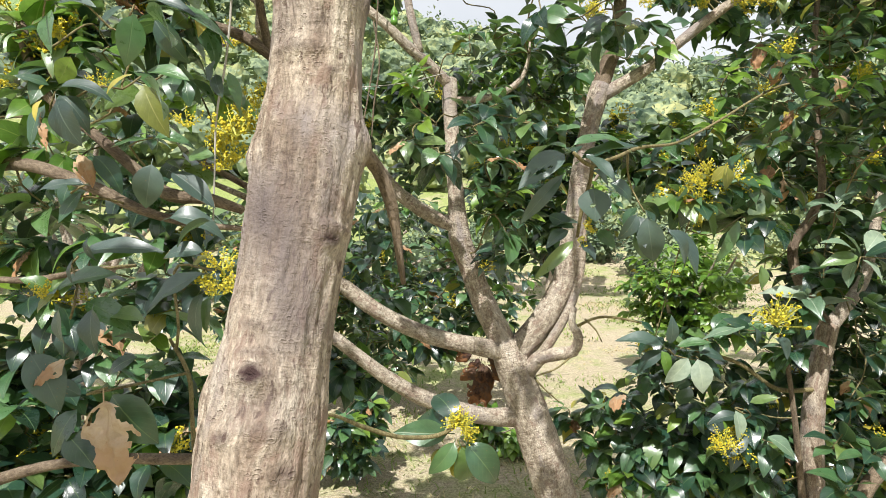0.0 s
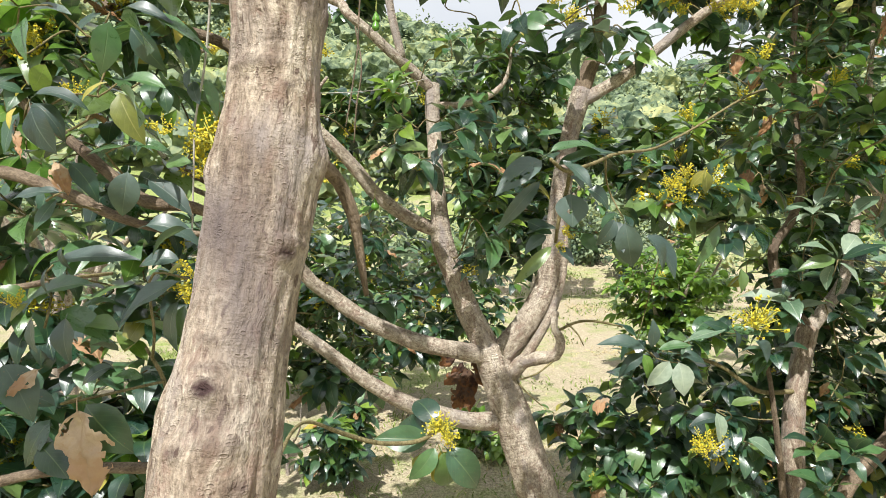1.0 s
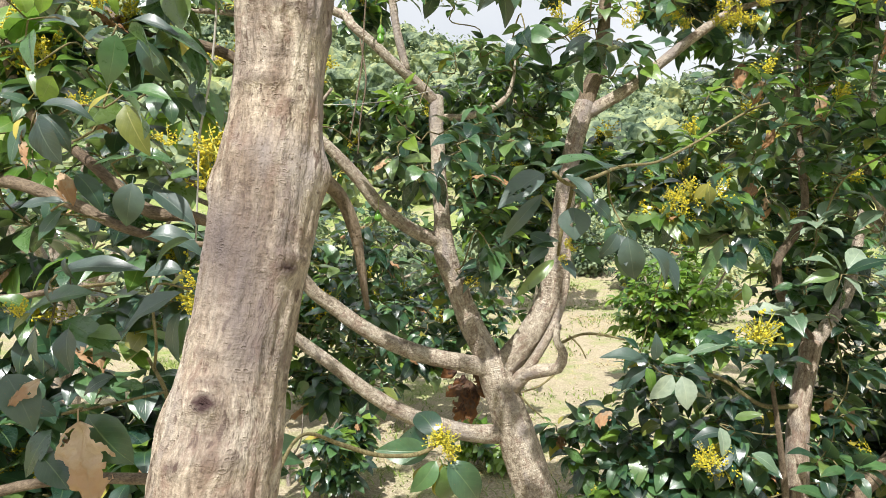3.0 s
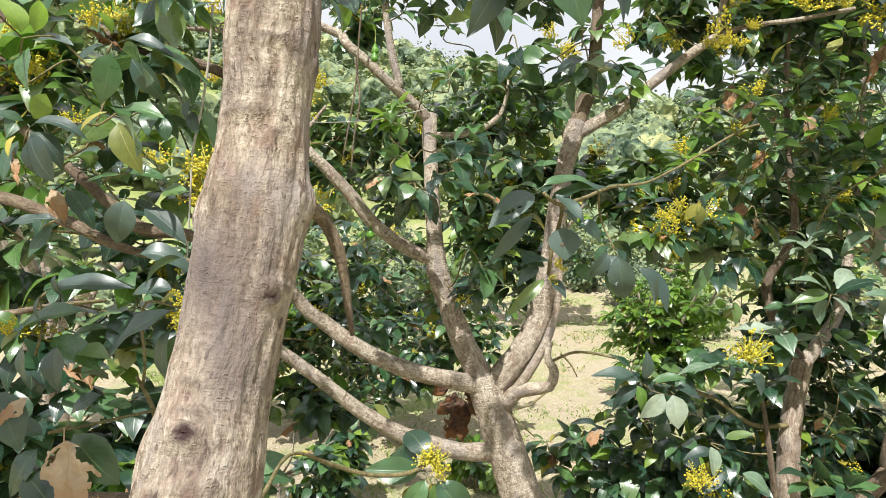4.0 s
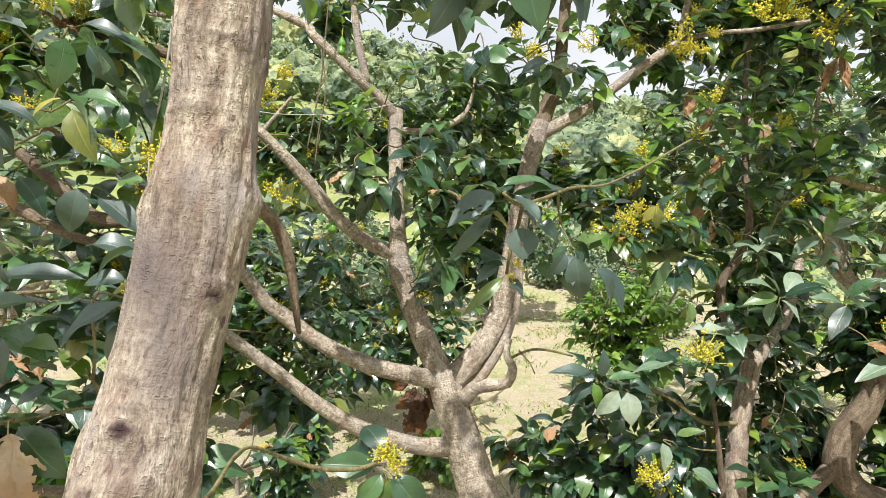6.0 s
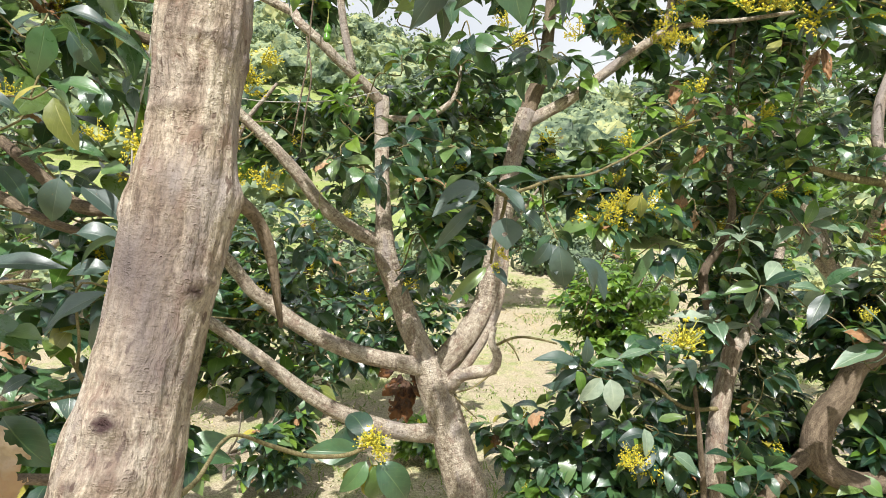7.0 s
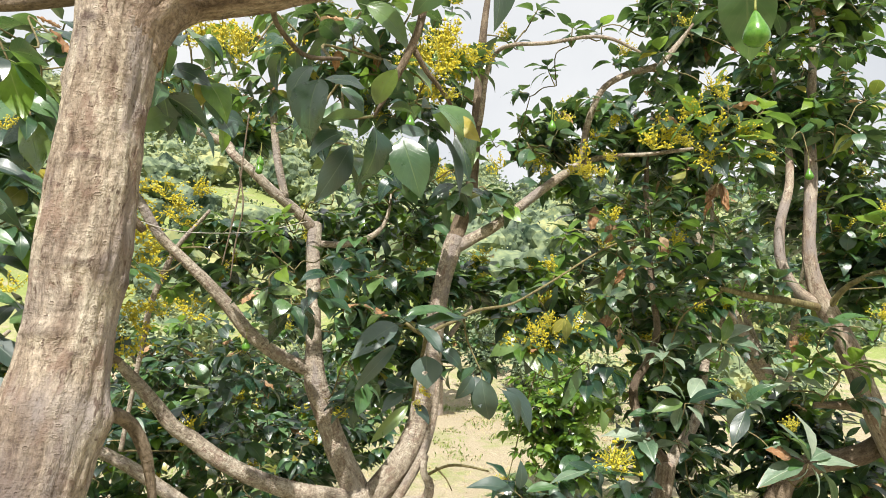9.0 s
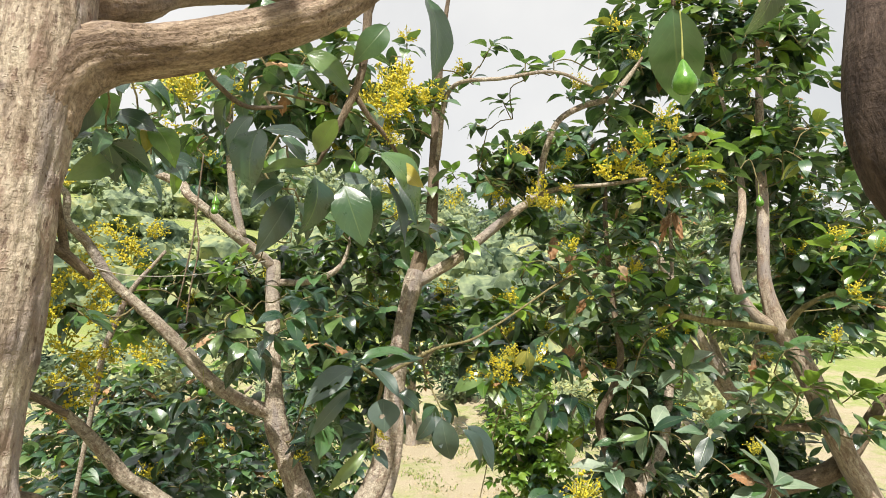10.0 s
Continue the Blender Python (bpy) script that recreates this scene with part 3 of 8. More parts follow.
def panicle_mesh(seed, stems=9, buds=9):
    """A branched spray of small yellow blossom of unit height about +Z."""
    rng = random.Random(seed)
    V, Q, MI = [], [], []

    def stick(a, b, r):
        k = len(V)
        d = (b - a).normalized()
        x = d.orthogonal().normalized()
        y = d.cross(x)
        for p, rr in ((a, r), (b, r * 0.6)):
            for t in (0, 2.09, 4.19):
                V.append(p + (x * math.cos(t) + y * math.sin(t)) * rr)
        for j in range(3):
            Q.append((k + j, k + (j + 1) % 3, k + 3 + (j + 1) % 3, k + 3 + j))
            MI.append(0)

    def bud(c, r):
        k = len(V)
        for o in ((1, 0, 0), (0, 1, 0), (-1, 0, 0), (0, -1, 0), (0, 0, 1), (0, 0, -1)):
            V.append(c + Vector(o) * r * rng.uniform(0.7, 1.3))
        for j in range(4):
            Q.append((k + j, k + (j + 1) % 4, k + 4))
            Q.append((k + (j + 1) % 4, k + j, k + 5))
            MI.extend((1, 1))

    for i in range(stems):
        az, el = i * 2.4 + rng.uniform(-0.3, 0.3), rng.uniform(0.15, 1.25)
        d = Vector((math.cos(az) * math.sin(el), math.sin(az) * math.sin(el), math.cos(el)))
        ln = rng.uniform(0.65, 1.05)
        mid = d * ln * 0.5
        end = d * ln + Vector((0, 0, 0.08))
        stick(Vector((0, 0, 0)), mid, 0.026)
        stick(mid, end, 0.020)
        for b in range(buds):
            f = rng.uniform(0.35, 1.0)
            c0 = d * ln * f
            c = c0 + Vector((rng.uniform(-1, 1), rng.uniform(-1, 1), rng.uniform(-0.6, 1))) * 0.17
            stick(c0, c, 0.013)
            bud(c, rng.uniform(0.035, 0.065))
    return mesh_from("flower_panicle", V, Q, [(0.5, 0.5)] * len(V), (FLOWER_STEM, FLOWER), MI, smooth=False)


PANICLES = [panicle_mesh(s) for s in (3, 5, 8)]
PANICLES_OPEN = [panicle_mesh(s, 12, 3) for s in (21, 22)]


def fruit_mesh():
    """A young pear-shaped avocado of unit length that hangs down from the origin."""
    prof = [(0.0, 0.0), (0.05, 0.055), (0.12, 0.10), (0.25, 0.16), (0.40, 0.235), (0.56, 0.305), (0.70, 0.335), (0.82, 0.31), (0.92, 0.22), (0.98, 0.10), (1.0, 0.0)]
    sides, V, Q = 20, [], []
    for z, r in prof:
        for j in range(sides):
            a = 2 * math.pi * j / sides
            V.append((r * math.cos(a) + 0.03 * z, r * math.sin(a), -z))
    for i in range(len(prof) - 1):
        for j in range(sides):
            k, l = i * sides + j, i * sides + (j + 1) % sides
            Q.append((k, l, l + sides, k + sides))
    return mesh_from("fruit", V, Q, [(0.5, 0.5)] * len(V), (FRUIT,))


FRUIT_MESH = fruit_mesh()


class Tree:
    """An avocado tree: an Empty at its base that parents trunk, limbs, twigs, leaves, blossom and fruit."""

    def __init__(self, name, base, label, seed, singles=290, twigs=300, group="avocado trees of the orchard"):
        self.root = new(name)
        self.root.matrix_world = pose(*base)
        tagged(self.root, label, "tree", group)
        self.base, self.rng, self.singles = Vector(base), random.Random(seed), singles
        self.nodes, self.twigs, self.bulk, self.twig_parts = [], [], [], twigs
        self.young_bulk, self.spots, self.far = [], 0, "further" in group

    def limb(self, name, stations, bark, sides=20, step=0.025, rough=0.07, knots=(), label=""):
        path = spline(stations, step)
        v, q, uv = tube(path, sides, rough, self.rng.uniform(0, 50), knots)
        me = mesh_from(name, v - np.array(self.base), q, uv, (bark,))
        me.attributes.new("limb_co", "FLOAT_VECTOR", "POINT").data.foreach_set("vector", tube.along.astype(np.float32).ravel())
        if knots:
            for col, layer in enumerate(("knot", "stain")):
                me.attributes.new(layer, "FLOAT", "POINT").data.foreach_set("value", np.clip(tube.marks[:, col], 0, 1).astype(np.float32))
        child(name, me, self.root, label)
        for p in path[:: max(1, int(0.05 / step))]:
            self.nodes.append((*p[:3], p[3]))

    def twig(self, tip, axis, r0=0.0028):
        """A thin branch from the nearest wood to tip, arriving along axis."""
        tip, axis = Vector(tip), Vector(axis).normalized()
        arr = np.array(self.nodes)
        d = np.linalg.norm(arr[:, :3] - np.array(tip), axis=1) + np.maximum(0, arr[:, 2] - tip[2]) * 0.6
        k = int(d.argmin())
        a = Vector(arr[k, :3])
        ln = (tip - a).length
        if ln < 0.02:
            return
        m1 = a.lerp(tip, 0.4) + Vector((self.rng.uniform(-1, 1), self.rng.uniform(-1, 1), self.rng.uniform(-0.8, 0.5))) * ln * 0.16
        m2 = tip - axis * min(0.12, ln * 0.4)
        rb = min(arr[k, 3] * 0.8, r0 + 0.006 * min(1.2, ln))
        st = [(*a, rb), (*m1, (rb + r0) * 0.55), (*m2, r0 * 1.15), (*tip, r0)]
        path = spline(st, max(0.03, ln / 10))
        self.twigs.append(tube(path, 6))
        for p in path[2:]:
            self.nodes.append((*p[:3], p[3]))

    def sprig(self, tip, axis, n=9, size=0.15, kind="mature", flower=0, droop=0.22, spread=1.0, odd=0.08, twig=True):
        if twig:
            self.twig(tip, axis)
        for m, f in whorl(self.rng, tip, axis, n, size, droop, spread):
            self.leaf(m, kind, odd)
        ax = Vector(axis).normalized()
        for i in range(flower):
            d = (ax + Vector((self.rng.uniform(-1, 1), self.rng.uniform(-1, 1), self.rng.uniform(-0.3, 1))) * 0.8).normalized()
            self.panicle(Vector(tip) + d * 0.01, d, size * self.rng.uniform(0.5, 0.75))

    def leaf(self, m, kind="mature", odd=0.08):
        r = self.rng.random()
        if kind == "mature" and r < odd:
            kind = "yellow" if r < odd * 0.25 else ("dry" if r < odd * 0.4 else "young")
        i = self.rng.randrange(14)
        if self.spots < self.singles or kind in ("dry", "withered", "dead", "holed", "pierced", "dusty"):
            self.spots += 1
            child("leaf", leaf_mesh(kind, i), self.root, {"dry": "withered brown leaf", "withered": "large curled orange-brown dry leaf", "yellow": "yellowing leaf", "holed": "insect-eaten leaf with holes", "pierced": "round grey-green leaf with a hole"}.get(kind, ""), Matrix.Translation(-self.base) @ m)
        elif kind in ("pale", "dry", "dead", "yellow", "young", "holed"):
            self.young_bulk.append((m, kind, i))
        else:
            self.bulk.append(m)

    def panicle(self, at, way, size, open_form=False):
        x, y, z = frame_of(way, (0.2, 0.1, 1))
        s = size
        m = Matrix(((x[0] * s, z[0] * s, y[0] * s, at[0]), (x[1] * s, z[1] * s, y[1] * s, at[1]), (x[2] * s, z[2] * s, y[2] * s, at[2]), (0, 0, 0, 1)))
        child("flower_panicle", self.rng.choice(PANICLES_OPEN if open_form else PANICLES), self.root, "yellow-green blossom spray", Matrix.Translation(-self.base) @ m)

    def fruit(self, at, length, stalk=0.06):
        """A hanging fruit, its top at the place given, on a stalk."""
        ob = child("fruit", FRUIT_MESH, self.root, "glossy green young avocado", Matrix.Translation(Vector(at) - self.base) @ Matrix.Diagonal((length, length, length, 1)))
        p = spline([(0, 0, -0.02, 0.035), (0.05, 0.03, stalk / length * 0.5, 0.022), (0.02, 0.0, stalk / length, 0.02)], 0.1)
        v, q, uv = tube(p, 6)
        child("stalk", mesh_from("stalk", v, q, uv, (FRUIT_STALK,)), ob)

    def fill(self, centre, radii, count, size=0.15, n=8, young=0.06, flower=0.05, twig=True, hollow=0.0, outward=0.7):
        """Sprigs through an ellipsoid of the crown, in uneven clumps."""
        c, r = Vector(centre), Vector(radii)
        clumps = [Vector([self.rng.gauss(0, 0.5) for _ in range(3)]) for _ in range(max(4, count // 9))]
        todo = []
        while len(todo) < count:
            k = self.rng.choice(clumps) + Vector([self.rng.gauss(0, 0.20) for _ in range(3)])
            if not hollow <= k.length <= 1.0:
                continue
            todo.append(k)
        todo.sort(key=lambda k: k.length)
        for k in todo:
            tip = c + Vector((k[0] * r[0], k[1] * r[1], k[2] * r[2]))
            ax = Vector((k[0], k[1], k[2] * 0.6)) * outward + Vector((self.rng.uniform(-1, 1), self.rng.uniform(-1, 1), self.rng.uniform(-0.2, 1.0))) * 0.7
            kind = "young" if self.rng.random() < young else "mature"
            self.sprig(tip, ax, self.rng.randint(n - 2, n + 3), size * self.rng.uniform(0.8, 1.15), kind, 1 if self.rng.random() < flower else 0, self.rng.uniform(0.1, 0.6), twig=twig)

    def close(self):
        """Join what is past counting: twigs into one part, the further leaves into one of kind stuff."""
        b = np.array(self.base)
        for v, q, uv in self.twigs[:self.twig_parts]:
            child("twig", mesh_quads("twig", v - b, q, uv, (TWIG,)), self.root)
        if len(self.twigs) > self.twig_parts:
            V, Q, U, k = [], [], [], 0
            for v, q, uv in self.twigs[self.twig_parts:]:
                V.append(v - b), Q.append(q + k), U.append(uv)
                k += len(v)
            tagged(child("twig_mass", mesh_quads("twig_mass", np.vstack(V), np.vstack(Q), np.vstack(U), (TWIG,)), self.root), kind="stuff")
        forms = PLAIN_LEAVES if self.far else ROUGH_LEAVES
        sets = [("foliage", [(m, None, self.rng.randrange(10)) for m in self.bulk], LEAF)]
        for kind, material in (("young", LEAF_YOUNG), ("pale", LEAF_PALE), ("yellow", LEAF_YELLOW), ("dry", LEAF_DRY), ("dead", LEAF_DEAD)):
            sets.append((kind + "_foliage", [e for e in self.young_bulk if e[1] == kind], material))
        for name, items, material in sets:
            if not items:
                continue
            V, Q, U, k = [], [], [], 0
            for m, _, i in items:
                v, q, uv = forms[i % len(forms)]
                a = np.array(m)
                V.append(v @ a[:3, :3].T + a[:3, 3] - b), Q.append(q + k), U.append(uv)
                k += len(v)
            ob = child(name, mesh_quads(name, np.vstack(V), np.vstack(Q), np.vstack(U), (material,)), self.root)
            tagged(ob, kind="stuff")


# ---- ground and distance ----
def ground_height(x, y):
    far = max(0.0, y - 17.0)
    rise = 0.17 * far + 0.0016 * far * far if far < 45 else 0.17 * 45 + 0.0016 * 2025 + 0.30 * (far - 45)
    rise = min(rise, 30.0 + 6.0 * math.sin(x * 0.03 + 1.0))
    side = 0.0025 * max(0.0, -x - 6.0) ** 2
    tilt = 0.035 * max(0.0, y - 5.0)
    bumps = 0.05 * noise.noise(Vector((x * 0.6, y * 0.6, 0.0))) + 0.25 * noise.noise(Vector((x * 0.07, y * 0.07, 3.0)))
    wide = 2.5 * noise.noise(Vector((x * 0.02, y * 0.02, 7.0))) * min(1.0, far / 30.0)
    return rise * (1.0 + 0.25 * math.tanh(-x / 25.0)) + min(side, 6.0) + tilt + bumps + wide


def build_ground():
    xs = np.concatenate([np.linspace(-400, -45, 16), np.linspace(-40, -12, 20), np.linspace(-11.7, 11.7, 90), np.linspace(12, 40, 20), np.linspace(45, 400, 16)])
    ys = np.concatenate([np.linspace(-400, -30, 12), np.linspace(-26, 0, 12), np.linspace(0.3, 24, 90), np.linspace(25, 90, 40), np.linspace(95, 600, 20)])
    V = [(x, y, ground_height(x, y)) for y in ys for x in xs]
    w = len(xs)
    Q = [(j * w + i, j * w + i + 1, (j + 1) * w + i + 1, (j + 1) * w + i) for j in range(len(ys) - 1) for i in range(w - 1)]
    ob = new("ground", mesh_from("ground", V, Q, [(v[0], v[1]) for v in V], (GROUND,)))
    tagged(ob, "sunlit dry straw-coloured grass with green patches on a slope", "ground", kind="structure")


def build_grass(name, material, count, area, height, seed, label):
    rng = random.Random(seed)
    V, Q, U = [], [], []
    x0, x1, y0, y1 = area
    spots = [(rng.uniform(x0, x1), y0 + (y1 - y0) * rng.random() ** 1.5) for _ in range(count // 60)]
    for i in range(count):
        sx, sy = rng.choice(spots)
        x, y = sx + rng.gauss(0, 0.22), sy + rng.gauss(0, 0.22)
        z = ground_height(x, y)
        h, a, w = height * rng.uniform(0.4, 1.3), rng.uniform(0, 6.28), 0.004 + 0.0006 * y
        lean = rng.uniform(0.5, 1.8) * h
        dx, dy = math.cos(a), math.sin(a)
        k = len(V)
        for f, ww in ((0.0, w), (0.55, w * 0.8), (1.0, w * 0.15)):
            px, py, pz = x + dx * lean * f * f, y + dy * lean * f * f, z - 0.01 + h * f * (1 - 0.25 * f)
            V.append((px - dy * ww, py + dx * ww, pz))
            V.append((px + dy * ww, py - dx * ww, pz))
            U.extend(((0, f), (1, f)))
        Q.append((k, k + 1, k + 3, k + 2))
        Q.append((k + 2, k + 3, k + 5, k + 4))
    tagged(new(name, mesh_quads(name, V, Q, U, (material,))), label, "grass", kind="stuff")


build_ground()
build_grass("dry_grass", GRASS_DRY, 20000, (-6, 9, 3.5, 19), 0.045, 5, "dry straw grass blades lying on the sunlit ground")
build_grass("green_grass", GRASS_GREEN, 14000, (-6, 9, 3.5, 19), 0.08, 6, "tufts of fresh green grass on the ground")


def crown_core(rng, c, r):
    """An uneven, lumpy crown of small facets, dark between its lumps."""
    bm = bmesh.new()
    bmesh.ops.create_icosphere(bm, subdivisions=3, radius=1.0)
    off = Vector((rng.uniform(0, 90), rng.uniform(0, 90), rng.uniform(0, 90)))
    for v in bm.verts:
        d = v.co.normalized()
        k = 0.66 + 0.30 * noise.noise(d * 1.7 + off) + 0.22 * noise.noise(d * 4.3 + off) + 0.16 * noise.noise(d * 9.0 + off)
        v.co = Vector((d[0], d[1], d[2] * 0.9)) * r * k
    V = np.array([v.co + Vector(c) for v in bm.verts])
    bm.verts.index_update()
    Q = np.array([[v.index for v in f.verts] for f in bm.faces])
    bm.free()
    return V, Q


def leaf_cloud(name, spots, sizes, per, label, seed, material, category):
    """Far woodland: lumpy crowns with leaf sprays all over, joined; sizes: share of the distance."""
    rng = random.Random(seed)
    V, F, U, k = [], [], [], 0
    for c, r in spots:
        v, q = crown_core(rng, c, r)
        V.append(v), F.extend((q + k).tolist()), U.append(np.full((len(v), 2), 0.5))
        k += len(v)
        for _ in range(per):
            d = Vector([rng.gauss(0, 1) for _ in range(3)]).normalized()
            if d[1] > 0.5:
                continue
            rad = r * (0.62 + 0.40 * rng.random()) * (1 + 0.30 * noise.noise(d * 1.7 + Vector(c)))
            p = Vector(c) + Vector((d[0] * rad, d[1] * rad, d[2] * rad * 0.9))
            way = d + Vector([rng.uniform(-1, 1) for _ in range(3)]) * 0.9
            x, y, z = frame_of(way, d + Vector((0, 0, 0.8)))
            s = rng.uniform(*sizes) * c[1]
            v, q, uv = FAR_LEAVES[rng.randrange(6)]
            a = np.array(((x[0], y[0], z[0]), (x[1], y[1], z[1]), (x[2], y[2], z[2]))) * s
            V.append(v @ a.T + np.array(p)), F.extend((q + k).tolist()), U.append(uv)
            k += len(v)
    ob = new(name, mesh_from(name, np.vstack(V), F, np.vstack(U), (material,), smooth=False))
    return tagged(ob, label, category, kind="stuff")


_r = random.Random(77)
_spots = []
for _ in range(520):
    _y = _r.uniform(24, 110)
    _x = _r.uniform(-0.75, 1.0) * _y
    _rad = _r.uniform(0.9, 2.4) * (0.8 + _y / 90)
    _spots.append(((_x, _y, ground_height(_x, _y) + _rad * 0.6), _rad))
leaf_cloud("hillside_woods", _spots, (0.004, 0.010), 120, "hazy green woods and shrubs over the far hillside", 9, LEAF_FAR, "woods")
_spots = []
for _ in range(60):
    _y = _r.uniform(13, 24)
    _x = _r.uniform(-0.9, 0.95) * _y
    if -0.02 < _x / _y < 0.26 and _y < 19:
        continue
    _rad = _r.uniform(0.5, 1.1)
    _spots.append(((_x, _y, ground_height(_x, _y) + _rad * 0.8), _rad))
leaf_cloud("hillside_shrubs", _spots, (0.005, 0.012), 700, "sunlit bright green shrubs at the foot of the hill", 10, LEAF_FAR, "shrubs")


# ---- trees further off ----
def far_tree(base, trunk_r, height, crown, radii, count, seed, label, size=0.17, young=0.1, lean=(0.0, 0.0), name="avocado_tree"):
    x, y = base
    z = ground_height(x, y)
    t = Tree(name, (x, y, z), label, seed, singles=40, twigs=40, group="avocado trees further off")
    cx, cy, cz = crown
    fx, fy = x + lean[0], y + lean[1]
    fork = z + height * 0.38
    t.limb("trunk", [(x, y, z - 0.05, trunk_r * 1.25), (x + lean[0] * 0.4, y + lean[1] * 0.4, z + height * 0.2, trunk_r), (fx, fy, fork, trunk_r * 0.9)], BARK, 12, 0.06)
    rng = random.Random(seed + 1)
    for i in range(5):
        a = i * 1.26 + rng.uniform(-0.4, 0.4)
        ex, ey, ez = cx + math.cos(a) * radii[0] * 0.6, cy + math.sin(a) * radii[1] * 0.6, cz + radii[2] * rng.uniform(-0.1, 0.7)
        mx, my = (fx + ex) / 2 + rng.uniform(-0.1, 0.1), (fy + ey) / 2
        t.limb("limb", [(fx, fy, fork - 0.04, trunk_r * 0.7), (mx, my, (fork + ez) / 2 - 0.08, trunk_r * 0.5), (ex, ey, ez, trunk_r * 0.2)], BARK, 10, 0.06)
    t.fill(crown, radii, count, size, 9, young=young, flower=0.03)
    t.close()
    return t


def one_leaf(tree, a, b, face, kind="mature", wide=1.0):
    """A single leaf from its stalk at a to its tip at b."""
    a, b = Vector(a), Vector(b)
    x, y, z = frame_of(b - a, face)
    s = (b - a).length
    x = x * wide
    tree.leaf(Matrix(((x[0] * s, y[0] * s, z[0] * s, a[0]), (x[1] * s, y[1] * s, z[1] * s, a[1]), (x[2] * s, y[2] * s, z[2] * s, a[2]), (0, 0, 0, 1))), kind, 0.0)


# ---- the foreground tree: pale limb, its fork and what hangs from it ----
front = Tree("avocado_tree", (-0.32, 0.42, 0.0), "avocado tree with a thick pale knotty limb and broad forking branch", 101)
KNOTS_FRONT = ((0.5878, 3.04, 0.007, 0.01, 0.013, 1.7, 1.1), (0.5878, 2.97, 0.004, 0.022, 0.028, 0, 0), (0.5922, 2.96, 0.003, 0.004, 0.022, 0, 0.35), (0.6645, 2.94, 0.0035, 0.007, 0.03, 0.2, 0.25), (0.6631, 2.95, 0.003, 0.004, 0.034, 0.0, 0.3), (0.6587, 3.65, 0.003, 0.006, 0.008, 0.9, 0.4), (0.6196, 3.96, 0.006, 0.01, 0.016, 0.8, 0.7), (0.6226, 4.07, 0.004, 0.005, 0.03, 0, 0.3), (0.6377, 1.57, 0.006, 0.016, 0.018, 0.2, 0.2), (0.6437, 4.71, 0.007, 0.024, 0.02, 0, 0), (0.5689, 3.74, 0.004, 0.01, 0.014, 1.2, 0.5), (0.5983, 2.83, 0.0015, 0.006, 0.018, 0.5, 0.4), (0.5836, 1.57, 0.006, 0.022, 0.018, 0.3, 0.2), (0.5766, 3.45, 0.003, 0.012, 0.03, 0, 0.2), (0.575, 2.7, 0.003, 0.01, 0.012, 0.8, 0.5), (0.7348, 1.57, 0.004, 0.012, 0.016, 0.2, 0.2), (0.7099, 3.13, 0.003, 0.005, 0.03, 0.2, 0.4), (0.6791, 4.71, 0.004, 0.01, 0.014, 0.8, 0.5), (0.7496, 2.72, 0.0035, 0.01, 0.014, 1.0, 0.6), (0.7261, 4.41, 0.004, 0.01, 0.01, 0.4, 0.3), (0.6821, 3.37, 0.002, 0.006, 0.03, 0, 0.3), (0.6196, 3.04, 0, 0.075, 0.04, 0, 0.8), (0.6013, 3.6, 0, 0.05, 0.025, 0, 0.6), (0.6257, 2.41, 0, 0.04, 0.02, 0, 0.5), (0.5822, 3.2, 0, 0.03, 0.05, 0, 0.35))
front.limb("trunk", [(-0.4, 0.42, -0.05, 0.085), (-0.36, 0.44, 0.8, 0.075), (-0.3, 0.48, 1.6, 0.066), (-0.171, 0.584, 2.349, 0.056), (-0.167, 0.604, 2.405, 0.057), (-0.162, 0.624, 2.462, 0.052), (-0.155, 0.642, 2.518, 0.05), (-0.148, 0.659, 2.574, 0.051), (-0.142, 0.673, 2.631, 0.053), (-0.137, 0.686, 2.687, 0.052), (-0.133, 0.697, 2.744, 0.047), (-0.131, 0.706, 2.8, 0.046), (-0.128, 0.713, 2.856, 0.05), (-0.126, 0.719, 2.913, 0.049), (-0.124, 0.725, 2.969, 0.048), (-0.122, 0.73, 3.026, 0.046), (-0.119, 0.736, 3.082, 0.049), (-0.116, 0.742, 3.139, 0.049), (-0.114, 0.75, 3.195, 0.053), (-0.113, 0.76, 3.251, 0.054), (-0.12, 0.8, 3.55, 0.045), (-0.2, 0.85, 4.2, 0.03)], BARK_PALE, sides=96, step=0.006, rough=0.065, knots=[(a, b, 1.4 * h, l, w, p, 1.3 * d if h else 1.05 * d) for a, b, h, l, w, p, d in KNOTS_FRONT])
front.limb("limb", [(-0.105, 0.742, 3.104, 0.038), (-0.101, 0.748, 3.157, 0.045), (-0.082, 0.76, 3.197, 0.046), (-0.047, 0.775, 3.222, 0.042), (-0.005, 0.785, 3.233, 0.036), (0.06, 0.8, 3.255, 0.033), (0.133, 0.82, 3.289, 0.033), (0.205, 0.84, 3.328, 0.032), (0.274, 0.88, 3.394, 0.03), (0.354, 0.93, 3.498, 0.029), (0.75, 1.1, 3.9, 0.02)], BARK_RIDGED, sides=72, step=0.006, rough=0.09)
front.limb("limb", [(-0.138, 0.78, 3.26, 0.029), (-0.086, 0.8, 3.298, 0.027), (-0.036, 0.85, 3.333, 0.025), (-0.022, 0.95, 3.407, 0.026), (0.2, 1.4, 3.7, 0.02), (0.3, 1.9, 4.2, 0.01)], BARK_RIDGED, sides=40, step=0.01)
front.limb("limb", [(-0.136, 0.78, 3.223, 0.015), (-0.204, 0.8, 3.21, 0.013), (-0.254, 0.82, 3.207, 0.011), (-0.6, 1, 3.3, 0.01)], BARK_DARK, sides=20)
